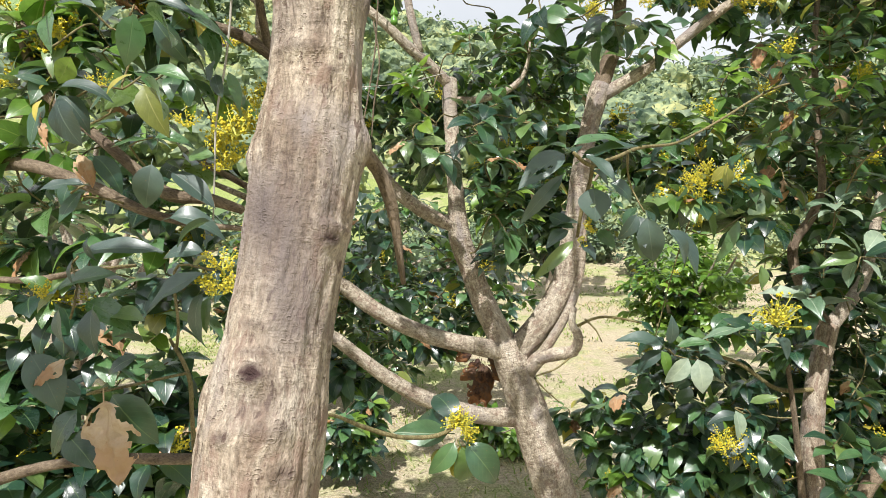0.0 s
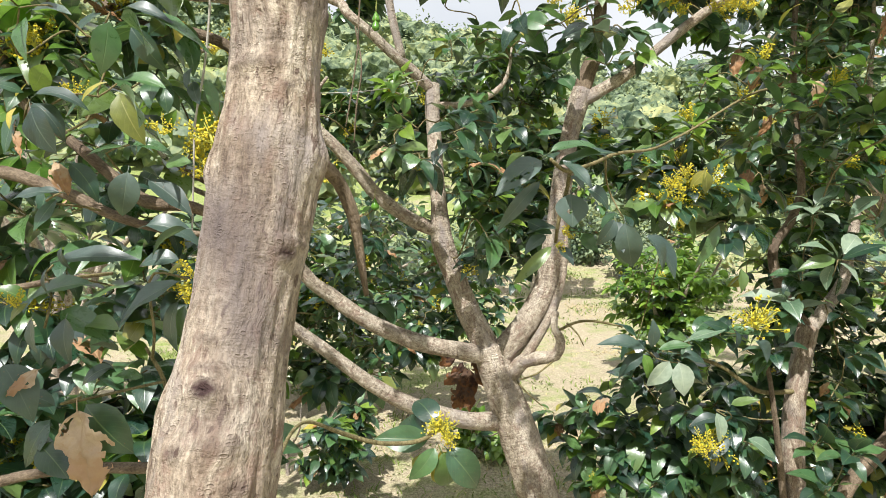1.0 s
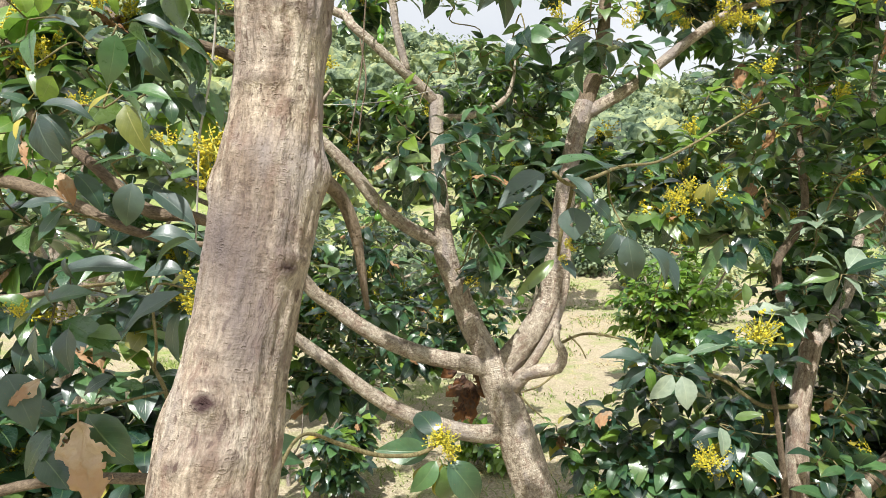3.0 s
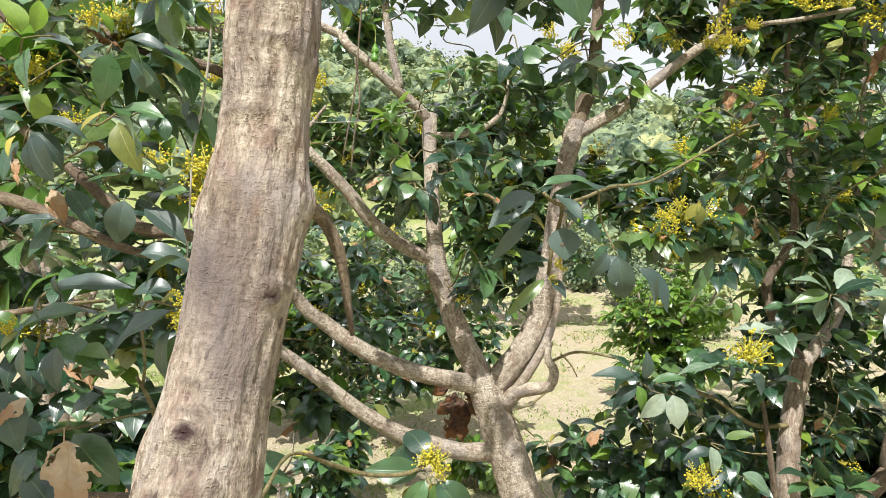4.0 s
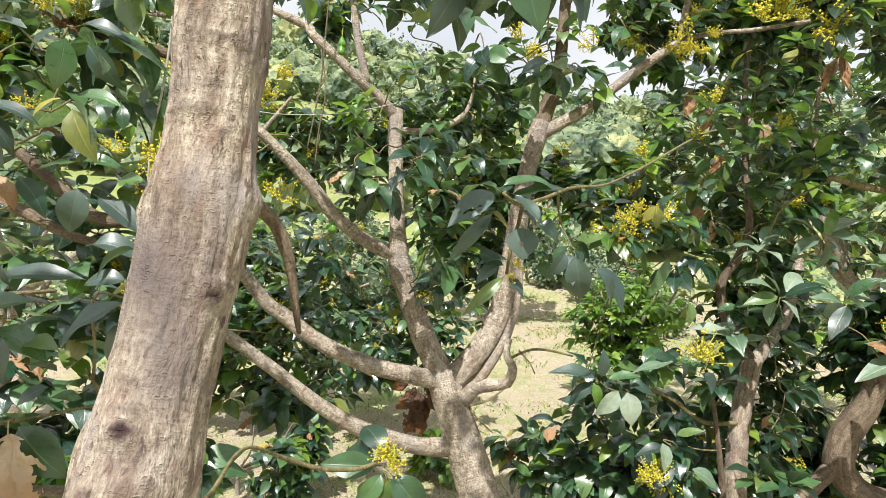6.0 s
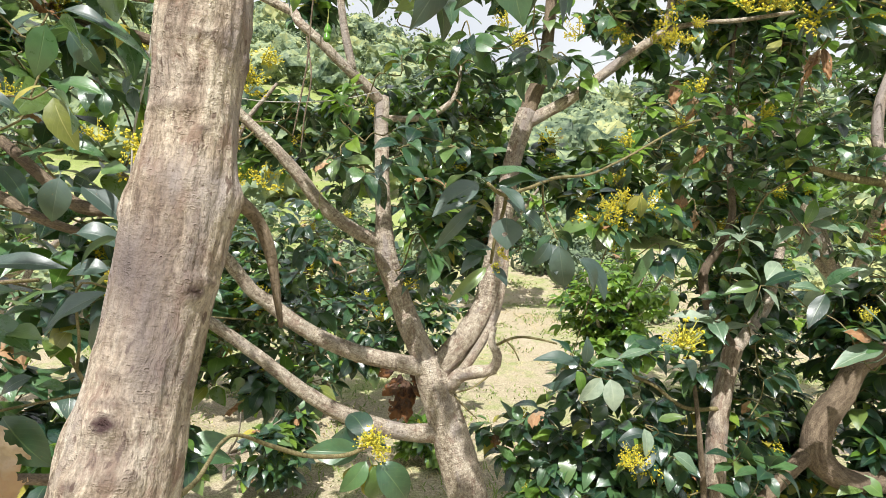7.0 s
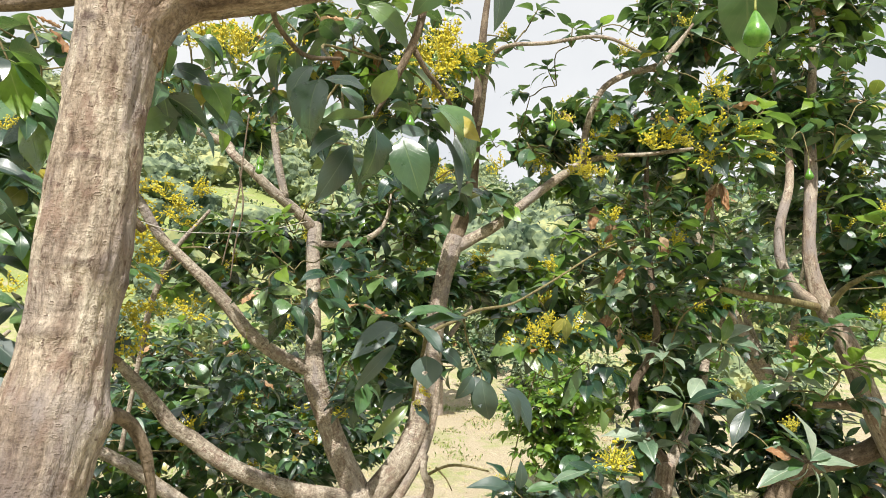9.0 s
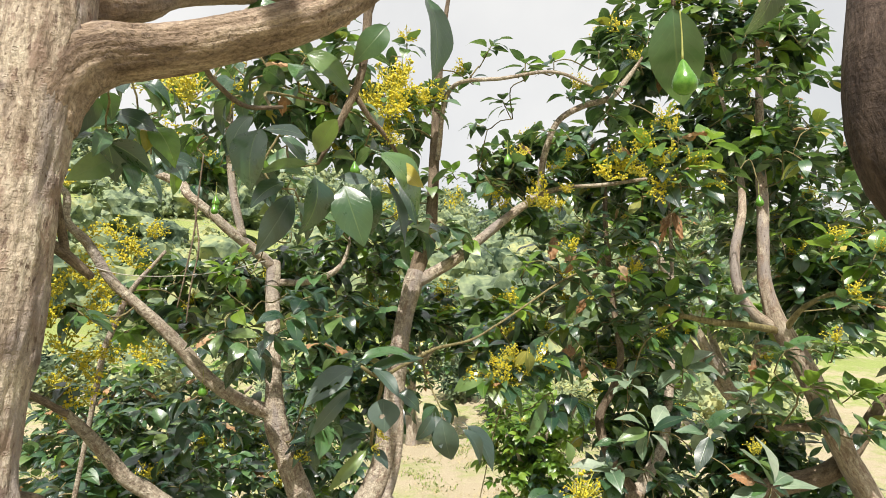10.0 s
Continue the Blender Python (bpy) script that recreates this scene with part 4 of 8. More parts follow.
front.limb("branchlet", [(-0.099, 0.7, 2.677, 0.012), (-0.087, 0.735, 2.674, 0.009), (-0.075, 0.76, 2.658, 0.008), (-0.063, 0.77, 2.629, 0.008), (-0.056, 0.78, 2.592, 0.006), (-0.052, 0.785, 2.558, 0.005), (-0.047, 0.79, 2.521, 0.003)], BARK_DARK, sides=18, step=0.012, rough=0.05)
# near limb at the right, its shade put into the bark colour
front.limb("limb", [(1.35, 0.46, 2.72, 0.03), (1.05, 0.44, 2.84, 0.034), (0.855, 0.42, 2.95, 0.037), (0.797, 0.42, 3.0, 0.039), (0.786, 0.42, 3.053, 0.041), (0.79, 0.42, 3.125, 0.04), (0.826, 0.44, 3.241, 0.041), (0.66, 0.5, 3.5, 0.03), (0.5, 0.8, 3.9, 0.02)], BARK_SHADE_BLACK, sides=24)
front.limb("branchlet", [(0.397, 1.25, 3.662, 0.012), (0.343, 1.25, 3.602, 0.011), (0.331, 1.25, 3.506, 0.01), (0.321, 1.25, 3.427, 0.009), (0.292, 1.26, 3.351, 0.009), (0.262, 1.27, 3.288, 0.007), (0.23, 1.28, 3.226, 0.004)], BARK_DARK, sides=10)
front.limb("branchlet", [(0.31, 1.26, 3.378, 0.007), (0.343, 1.28, 3.335, 0.006), (0.391, 1.31, 3.295, 0.005), (0.43, 1.36, 3.244, 0.004)], BARK_DARK, sides=8)
front.limb("branchlet", [(0.049, 0.86, 3.292, 0.005), (0.044, 1.1, 3.319, 0.005), (0.088, 1.22, 3.323, 0.005), (0.153, 1.28, 3.349, 0.004)], BARK_DARK, sides=8)
one_leaf(front, (0.43, 1.36, 3.244), (0.445, 1.3, 3.112), (-0.25, -1, 0.2), "mature", 0.72)
front.panicle((0.391, 1.31, 3.288), (0.78, -0.54, 0.44), 0.043, True)
front.panicle((0.345, 1.3, 3.159), (0.44, -0.27, -0.91), 0.043, False)
front.fruit((0.312, 1.32, 3.248), 0.035, 0.03)
front.limb("branchlet", [(0.62, 1, 3.72, 0.012), (0.861, 0.95, 3.678, 0.008), (0.876, 0.92, 3.542, 0.005), (0.866, 0.9, 3.45, 0.004)], BARK_DARK, sides=8)
one_leaf(front, (1.088, 0.9, 3.554), (1.093, 0.9, 3.415), (0.3, -1, 0.2), "mature")
front.fruit((0.850, 0.860, 3.327), 0.066, 0.09)
front.limb("branchlet", [(1.9, 3.3, 3.25, 0.005), (1.5, 2.9, 3.15, 0.005), (0.997, 2.5, 2.907, 0.005), (0.817, 2.3, 2.838, 0.005), (0.651, 2.15, 2.81, 0.006), (0.519, 2, 2.762, 0.006), (0.399, 1.85, 2.746, 0.006), (0.37, 1.83, 2.768, 0.005)], TWIG, sides=8)
front.limb("branchlet", [(0.443, 1.9, 2.749, 0.006), (0.435, 1.9, 2.692, 0.006), (0.418, 1.93, 2.608, 0.006), (0.41, 1.95, 2.523, 0.005)], TWIG, sides=8)
one_leaf(front, (0.348, 1.840, 2.774), (0.548, 1.820, 2.888), (0.1, -0.4, 0.95), "mature", 0.62)
one_leaf(front, (0.378, 1.850, 2.739), (0.552, 1.820, 2.833), (0.05, -0.5, 0.9), "mature", 0.6)
one_leaf(front, (0.361, 1.84, 2.772), (0.209, 1.72, 2.708), (-0.2, -0.9, 0.5), "holed", 0.62)
one_leaf(front, (0.358, 1.84, 2.721), (0.21, 1.75, 2.581), (0.3, -0.7, 0.6), "dusty", 0.42)
one_leaf(front, (0.398, 1.85, 2.77), (0.479, 1.74, 2.706), (0.2, -0.6, 0.8), "dusty", 0.80)
one_leaf(front, (0.439, 1.88, 2.681), (0.441, 1.84, 2.576), (0, -1, 0.15), "pierced")
one_leaf(front, (0.475, 1.88, 2.688), (0.561, 1.82, 2.66), (0, -0.7, 0.6), "mature")
one_leaf(front, (0.43, 1.88, 2.724), (0.499, 1.86, 2.693), (0, -0.5, 0.8), "dusty")
one_leaf(front, (0.39, 1.85, 2.762), (0.368, 1.95, 2.843), (0, -0.6, 0.6), "mature")
one_leaf(front, (0.41, 1.95, 2.523), (0.281, 1.85, 2.418), (0.3, -0.7, 0.5), "mature", 0.42)
one_leaf(front, (0.313, 1.95, 2.591), (0.389, 1.9, 2.562), (0.25, -0.9, 0.3), "mature")
one_leaf(front, (0.389, 1.95, 2.548), (0.304, 1.9, 2.517), (0, -0.5, 0.8), "dusty")
one_leaf(front, (0.423, 1.95, 2.557), (0.337, 1.9, 2.609), (0, -0.4, 0.9), "mature")
one_leaf(front, (0.366, 1.85, 2.773), (0.258, 1.95, 2.854), (0, -0.3, 1), "mature")
one_leaf(front, (0.41, 1.95, 2.514), (0.467, 1.9, 2.478), (0.2, -0.6, 0.6), "dusty")
front.panicle((0.41, 1.95, 2.514), (0.94, -0.32, -0.32), 0.043, True)
front.panicle((0.432, 1.95, 2.548), (0.77, -0.26, 0.66), 0.043, False)
front.sprig((0.675, 2.15, 2.598), (0.31, -0.5, -0.81), 4, 0.11, droop=0.6, odd=0)
one_leaf(front, (0.675, 2.15, 2.589), (0.681, 2.1, 2.407), (-0.2, -0.9, 0.3), "mature")
one_leaf(front, (0.652, 2.15, 2.593), (0.649, 2.05, 2.5), (-0.2, -0.9, 0.4), "dusty")
one_leaf(front, (0.761, 2.2, 2.551), (0.891, 2.1, 2.43), (0.2, -0.4, 0.8), "dusty")
front.limb("branchlet", [(-0.35, 0.75, 2.2, 0.012), (-0.33, 1.4, 2.05, 0.006), (-0.304, 1.75, 2.037, 0.005), (-0.238, 1.85, 1.97, 0.007), (-0.111, 1.95, 1.899, 0.007), (0.012, 2.03, 1.888, 0.007), (0.053, 2.05, 1.909, 0.006)], TWIG, sides=8)
one_leaf(front, (0.049, 2.05, 1.905), (-0.025, 2.1, 2.049), (0.25, -0.9, 0.3), "mature")
one_leaf(front, (0.04, 2.05, 1.875), (-0.154, 2, 1.898), (0.25, -0.9, 0.3), "mature")
one_leaf(front, (0.045, 2.05, 1.862), (-0.02, 1.95, 1.763), (0.25, -0.9, 0.3), "mature")
one_leaf(front, (0.058, 2.05, 1.862), (0.215, 1.95, 1.731), (0.25, -0.9, 0.3), "mature")
one_leaf(front, (0.042, 2.05, 1.852), (-0.044, 2.05, 1.729), (0.25, -0.9, 0.3), "yellow")
one_leaf(front, (0.053, 2.05, 1.852), (0.121, 2, 1.682), (0.25, -0.9, 0.3), "mature")
one_leaf(front, (0.031, 2.05, 1.89), (-0.113, 2.15, 1.913), (0.25, -0.9, 0.3), "mature")
one_leaf(front, (0.058, 2.05, 1.89), (0.125, 2.15, 1.903), (0.25, -0.9, 0.3), "mature")
one_leaf(front, (0.049, 2.05, 1.856), (0.104, 2.1, 1.658), (0.25, -0.9, 0.3), "yellow")
front.panicle((0.058, 2.04, 1.903), (0.17, -0.23, 1), 0.064, True)
front.panicle((0.058, 2.04, 1.903), (-0.5, -0.24, 0.88), 0.064, False)
front.panicle((0.058, 2.04, 1.903), (0.94, -0.28, 0.36), 0.064, True)
front.panicle((0.058, 2.04, 1.903), (0.77, -0.34, -0.62), 0.064, False)
front.panicle((0.058, 2.04, 1.903), (-0.87, -0.27, 0.52), 0.064, True)
front.sprig((-0.662, 1.6, 3.398), (0.48, -0.19, -0.85), 7, 0.16, droop=0.5, odd=0.12)
front.sprig((-0.73, 2, 3.624), (0.73, -0.26, -0.63), 7, 0.16, droop=0.5, odd=0.12)
front.sprig((-0.761, 1.9, 3.355), (0.48, -0.19, -0.85), 7, 0.16, droop=0.5, odd=0.12)
front.sprig((-0.777, 2.1, 3.379), (0.73, -0.26, -0.63), 7, 0.16, droop=0.5, odd=0.12)
front.sprig((-0.806, 2.1, 3.211), (0.73, -0.26, -0.63), 7, 0.16, droop=0.5, odd=0.12)
front.sprig((-0.369, 1.9, 3.528), (0.8, -0.29, -0.52), 6, 0.15, droop=0.6, flower=0)
front.sprig((-0.28, 2, 3.513), (0.45, -0.17, -0.87), 6, 0.15, droop=0.6, flower=0)
front.sprig((-0.239, 2.1, 3.668), (0.71, -0.25, -0.66), 6, 0.15, droop=0.6, flower=1)
front.sprig((-0.329, 1.9, 3.373), (0.14, -0.09, -0.99), 6, 0.15, droop=0.6, flower=0)
front.sprig((-0.364, 1.8, 3.409), (-0.19, -0.02, -0.98), 6, 0.15, droop=0.6, flower=0)
front.sprig((-0.289, 2.3, 3.486), (0.45, -0.17, -0.87), 6, 0.15, droop=0.6, flower=0)
front.sprig((-0.071, 2.2, 3.761), (0.14, -0.09, -0.99), 6, 0.15, droop=0.6, flower=1)
front.sprig((-0.295, 1.9, 3.622), (0.71, -0.25, -0.66), 6, 0.15, droop=0.6, flower=0)
front.sprig((-0.368, 1.7, 3.503), (-0.94, 0.04, -0.35), 6, 0.15, droop=0.6, flower=0)
front.sprig((0.14, 1.55, 3.507), (-0.95, -0.07, 0.31), 6, 0.105, droop=0.5)
front.sprig((0.077, 1.6, 3.603), (-0.54, -0.2, 0.82), 6, 0.105, droop=0.5)
front.sprig((0.001, 1.65, 3.505), (-0.93, 0.01, -0.36), 6, 0.105, droop=0.5)
front.sprig((0.197, 1.5, 3.567), (0.43, -0.38, 0.82), 6, 0.105, droop=0.5)
front.sprig((0.323, 1.6, 3.478), (0.86, -0.39, 0.31), 6, 0.105, droop=0.5)
front.sprig((0.092, 1.5, 3.276), (-0.49, -0.01, -0.87), 6, 0.105, droop=0.5)
front.sprig((0.193, 1.55, 3.176), (0.32, -0.14, -0.94), 6, 0.105, droop=0.5)
front.sprig((0.345, 1.7, 3.673), (0.43, -0.38, 0.82), 6, 0.105, droop=0.5)
front.sprig((-0.052, 1.8, 3.685), (-0.79, -0.13, 0.6), 6, 0.105, droop=0.5)
front.sprig((0.432, 1.7, 3.387), (0.88, -0.31, -0.35), 6, 0.105, droop=0.5)
one_leaf(front, (0.119, 1.200, 3.285), (0.064, 1.150, 3.155), (-0.47, -0.82, 0.57), "mature", 1.29)
one_leaf(front, (0.216, 1.220, 3.260), (0.132, 1.170, 3.288), (0.06, -0.65, 0.66), "mature", 1.02)
one_leaf(front, (0.224, 1.220, 3.218), (0.261, 1.170, 3.316), (0.04, 0.58, 1.03), "mature", 0.85)
one_leaf(front, (0.221, 1.160, 3.179), (0.258, 1.110, 3.053), (0.82, -0.77, 0.48), "mature", 1.13)
one_leaf(front, (0.277, 1.180, 3.171), (0.315, 1.130, 3.034), (-0.24, -0.96, 0.45), "mature", 0.97)
one_leaf(front, (0.173, 1.220, 3.168), (0.093, 1.170, 3.141), (-0.39, -0.76, 0.33), "mature", 1.20)
one_leaf(front, (0.189, 1.200, 3.152), (0.126, 1.150, 3.013), (0.61, -0.67, 0.64), "dusty", 0.65)
one_leaf(front, (0.338, 1.200, 3.241), (0.493, 1.150, 3.154), (-0.03, -0.71, 0.72), "mature", 0.95)
one_leaf(front, (0.370, 1.240, 3.194), (0.434, 1.190, 3.054), (0.89, -0.84, 0.62), "dusty", 0.55)
one_leaf(front, (0.341, 1.220, 3.186), (0.331, 1.170, 3.064), (-0.09, -0.77, 0.57), "mature", 0.80)
one_leaf(front, (0.224, 1.240, 3.213), (0.098, 1.190, 3.196), (0.19, 0.55, 0.82), "mature", 0.60)
one_leaf(front, (0.247, 1.240, 3.227), (0.337, 1.190, 3.242), (-0.07, 0.74, 0.85), "mature", 0.55)
one_leaf(front, (0.344, 1.240, 3.178), (0.276, 1.190, 3.186), (0.56, -0.81, 0.5), "dusty", 0.80)
one_leaf(front, (0.378, 1.220, 3.222), (0.440, 1.170, 3.163), (-0.43, -0.82, 0.34), "yellow", 0.97)
one_leaf(front, (0.151, 1.260, 3.282), (0.210, 1.210, 3.226), (0.11, -0.47, 0.61), "mature", 0.90)
one_leaf(front, (0.103, 1.240, 3.318), (0.030, 1.190, 3.250), (-0.28, -0.87, 0.84), "mature", 1.06)
one_leaf(front, (0.425, 1.080, 3.540), (0.499, 1.030, 3.364), (0.94, -0.88, 0.51), "mature", 1.08)
one_leaf(front, (0.317, 1.200, 3.519), (0.216, 1.150, 3.521), (-0.14, -0.4, 0.72), "mature", 0.97)
one_leaf(front, (0.187, 1.250, 3.465), (0.317, 1.200, 3.407), (-0.48, -0.81, 0.52), "mature", 0.90)
one_leaf(front, (0.380, 1.220, 3.536), (0.315, 1.170, 3.435), (0.5, -0.72, 0.58), "mature", 0.97)
one_leaf(front, (0.074, 1.200, 3.496), (0.131, 1.150, 3.561), (-0.26, -0.86, 0.47), "mature", 0.80)
one_leaf(front, (0.865, 0.900, 3.470), (0.861, 0.900, 3.248), (-0.56, -0.86, 0.41), "mature", 0.97)
front.panicle((0.445, 1.750, 3.516), (-0.06, -0.3, 0.49), 0.102, False)
front.panicle((0.377, 1.750, 3.538), (0.39, -0.3, 0.67), 0.085, True)
front.panicle((0.497, 1.750, 3.546), (-0.74, -0.3, 0.40), 0.085, False)
front.panicle((-0.120, 1.750, 3.523), (-0.07, -0.3, 0.93), 0.093, True)
front.panicle((-0.151, 1.750, 3.546), (0.62, -0.3, 0.64), 0.076, False)
# limbs and crown added unseen behind the camera, to cut sky and ground bounce
front.limb("limb", [(-0.2, 0.85, 4.2, 0.03), (-0.1, 0.2, 4.5, 0.028), (0.05, -0.7, 4.5, 0.024), (0.2, -1.6, 4.2, 0.014)], BARK_RIDGED, sides=14)
front.limb("limb", [(0.05, -0.7, 4.5, 0.02), (0.7, -1.0, 4.5, 0.016), (1.2, -1.3, 4.3, 0.01)], BARK_RIDGED, sides=12)
front.fill((0.2, -1.55, 4.2), (1.7, 0.75, 0.5), 300, 0.15, 8)
front.close()

# ---- the middle tree with its many-armed fork ----
middle = Tree("avocado_tree", (0.72, 2.86, 0.0), "avocado tree with smooth grey-brown trunk forking into five limbs", 202)
middle.limb("trunk", [(0.76, 2.84, -0.05, 0.11), (0.7, 2.84, 0.5, 0.095), (0.6, 2.84, 0.95, 0.092), (0.52, 2.84, 1.286, 0.093), (0.455, 2.85, 1.499, 0.09), (0.395, 2.86, 1.679, 0.085), (0.352, 2.87, 1.808, 0.08), (0.321, 2.88, 1.91, 0.085), (0.293, 2.89, 1.999, 0.08)], BARK, sides=40, step=0.012, rough=0.06, knots=((0.9406, 2.94, 0.006, 0.014, 0.014, 0.9, 0.6), (0.8344, 1.57, 0.01, 0.03, 0.03, 0, 0.1), (0.8784, 3.08, 0.004, 0.03, 0.03, 0.2, 0.2), (0.7501, 2.85, 0.004, 0.03, 0.02, 0.2, 0.2)))
middle.limb("limb", [(0.313, 2.88, 1.91, 0.065), (0.27, 2.89, 2.012, 0.059), (0.197, 2.9, 2.154, 0.054), (0.133, 2.91, 2.321, 0.049), (0.073, 2.92, 2.497, 0.049), (0.063, 2.95, 2.631, 0.038), (0.051, 3, 2.789, 0.036), (0.044, 3.08, 2.954, 0.034), (0.034, 3.14, 3.11, 0.036), (0.037, 3.17, 3.197, 0.035), (0.043, 3.18, 3.24, 0.026)], BARK, sides=28, step=0.014)
middle.limb("limb", [(0.037, 3.17, 3.205, 0.028), (-0.051, 3.14, 3.286, 0.026), (-0.165, 3.08, 3.372, 0.024), (-0.274, 3.05, 3.469, 0.022), (-0.365, 3.05, 3.546, 0.021), (-0.393, 3.1, 3.597, 0.022), (-0.5, 3.1, 3.642, 0.019), (-0.593, 3.1, 3.682, 0.015), (-0.701, 3.1, 3.763, 0.01)], BARK, sides=20)
middle.limb("limb", [(-0.109, 3.1, 3.349, 0.019), (-0.143, 3.1, 3.481, 0.02), (-0.177, 3.12, 3.67, 0.018), (-0.196, 3.15, 3.883, 0.019), (-0.201, 3.18, 4.134, 0.016), (-0.232, 3.2, 4.449, 0.013), (0, 3.2, 4.7, 0.008)], BARK, sides=16)
middle.limb("limb", [(0.062, 3.16, 3.133, 0.018), (0.179, 3.1, 3.128, 0.016), (0.27, 3.05, 3.146, 0.016), (0.332, 3.02, 3.177, 0.014), (0.372, 3.02, 3.221, 0.011), (0.398, 3.03, 3.301, 0.008), (0.408, 3.05, 3.383, 0.005)], BARK, sides=14)
middle.limb("limb", [(0.063, 2.93, 2.527, 0.036), (-0.022, 2.9, 2.559, 0.032), (-0.123, 2.88, 2.618, 0.03), (-0.218, 2.86, 2.696, 0.03), (-0.305, 2.84, 2.805, 0.029), (-0.389, 2.82, 2.9, 0.026), (-0.495, 2.8, 3.004, 0.023), (-0.587, 2.78, 3.094, 0.021), (-0.698, 2.75, 3.268, 0.02), (-0.76, 2.72, 3.339, 0.017), (-0.76, 2.7, 3.445, 0.014), (-1, 2.7, 3.5, 0.01)], BARK, sides=20)
middle.limb("limb", [(-0.737, 2.73, 3.327, 0.014), (-0.87, 2.7, 3.295, 0.011), (-0.96, 2.68, 3.263, 0.009)], BARK, sides=12)
middle.limb("limb", [(0.272, 2.86, 1.961, 0.044), (0.143, 2.84, 1.992, 0.039), (-0.009, 2.82, 2.027, 0.039), (-0.159, 2.8, 2.087, 0.037), (-0.304, 2.76, 2.176, 0.034), (-0.423, 2.74, 2.27, 0.032), (-0.466, 2.72, 2.303, 0.03), (-0.552, 2.7, 2.411, 0.027), (-0.617, 2.68, 2.492, 0.024), (-0.70, 2.64, 2.59, 0.018), (-0.95, 2.6, 2.72, 0.009)], BARK, sides=24)
middle.limb("limb", [(0.331, 2.86, 1.658, 0.046), (0.205, 2.8, 1.681, 0.039), (0.04, 2.74, 1.739, 0.036), (-0.106, 2.7, 1.806, 0.034), (-0.247, 2.66, 1.903, 0.031), (-0.338, 2.63, 1.983, 0.028), (-0.433, 2.6, 2.068, 0.026), (-0.617, 2.56, 2.209, 0.023), (-0.77, 2.5, 2.31, 0.018), (-0.98, 2.45, 2.42, 0.01)], BARK, sides=24)
middle.limb("limb", [(0.313, 2.88, 1.931, 0.067), (0.388, 2.87, 2.016, 0.062), (0.475, 2.86, 2.134, 0.059), (0.545, 2.86, 2.275, 0.055), (0.575, 2.87, 2.428, 0.051), (0.601, 2.88, 2.58, 0.048), (0.618, 2.9, 2.732, 0.045), (0.646, 2.92, 2.886, 0.042), (0.684, 2.94, 3.041, 0.042), (0.706, 2.95, 3.123, 0.046), (0.72, 2.95, 3.174, 0.041)], BARK, sides=30, step=0.014)
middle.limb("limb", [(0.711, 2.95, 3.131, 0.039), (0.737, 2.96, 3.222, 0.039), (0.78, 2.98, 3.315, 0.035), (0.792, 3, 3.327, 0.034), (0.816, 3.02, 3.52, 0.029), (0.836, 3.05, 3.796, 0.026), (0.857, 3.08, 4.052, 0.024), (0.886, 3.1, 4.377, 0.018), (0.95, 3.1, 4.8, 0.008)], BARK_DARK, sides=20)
middle.limb("limb", [(0.721, 2.95, 3.118, 0.033), (0.805, 2.94, 3.167, 0.029), (0.895, 2.93, 3.22, 0.027), (1.029, 2.92, 3.325, 0.024), (1.149, 2.91, 3.422, 0.023), (1.288, 2.9, 3.524, 0.021), (1.344, 2.9, 3.561, 0.019), (1.46, 2.85, 3.592, 0.011), (1.607, 2.75, 3.586, 0.01), (1.776, 2.6, 3.588, 0.008)], BARK, sides=20)
middle.limb("limb", [(1.344, 2.9, 3.561, 0.016), (1.365, 2.85, 3.767, 0.017), (1.431, 2.8, 3.93, 0.015), (1.559, 2.78, 4.005, 0.016), (1.687, 2.76, 4.045, 0.016), (1.787, 2.74, 4.154, 0.013), (1.85, 2.7, 4.25, 0.005)], BARK, sides=14)
middle.limb("limb", [(0.841, 3, 3.751, 0.013), (0.882, 2.8, 4.063, 0.011), (1.074, 2.6, 4.037, 0.009), (1.307, 2.5, 4.04, 0.008), (1.469, 2.5, 3.986, 0.006)], BARK, sides=10)
middle.limb("limb", [(0.386, 2.84, 1.881, 0.038), (0.437, 2.8, 1.95, 0.033), (0.512, 2.77, 1.972, 0.03), (0.569, 2.75, 1.987, 0.026), (0.589, 2.74, 2.049, 0.021), (0.558, 2.74, 2.118, 0.016), (0.571, 2.76, 2.176, 0.014)], BARK, sides=18)
middle.limb("limb", [(0.417, 2.8, 1.929, 0.025), (0.49, 2.79, 2.046, 0.021), (0.56, 2.8, 2.17, 0.019), (0.607, 2.82, 2.305, 0.016), (0.625, 2.84, 2.43, 0.014), (0.632, 2.86, 2.542, 0.01)], BARK, sides=14)
middle.limb("branchlet", [(0.566, 2.74, 2.093, 0.007), (0.665, 2.7, 2.145, 0.006), (0.774, 2.66, 2.142, 0.005), (0.828, 2.64, 2.131, 0.004)], TWIG, sides=6, rough=0.0)
middle.limb("branchlet", [(0.61, 2.72, 2.134, 0.005), (0.654, 2.7, 2.089, 0.004), (0.679, 2.7, 2.04, 0.003)], TWIG, sides=6, rough=0.0)
middle.limb("branchlet", [(0.57, 2.75, 1.972, 0.005), (0.479, 2.72, 1.912, 0.004), (0.403, 2.7, 1.893, 0.004)], TWIG, sides=6, rough=0.0)
middle.limb("branchlet", [(0.411, 2.84, 1.847, 0.005), (0.456, 2.8, 1.802, 0.004), (0.516, 2.78, 1.752, 0.003)], TWIG, sides=6, rough=0.0)
middle.sprig((-0.097, 2.9, 3.239), (-0.43, -0.46, 0.78), 7, 0.11, kind='young')
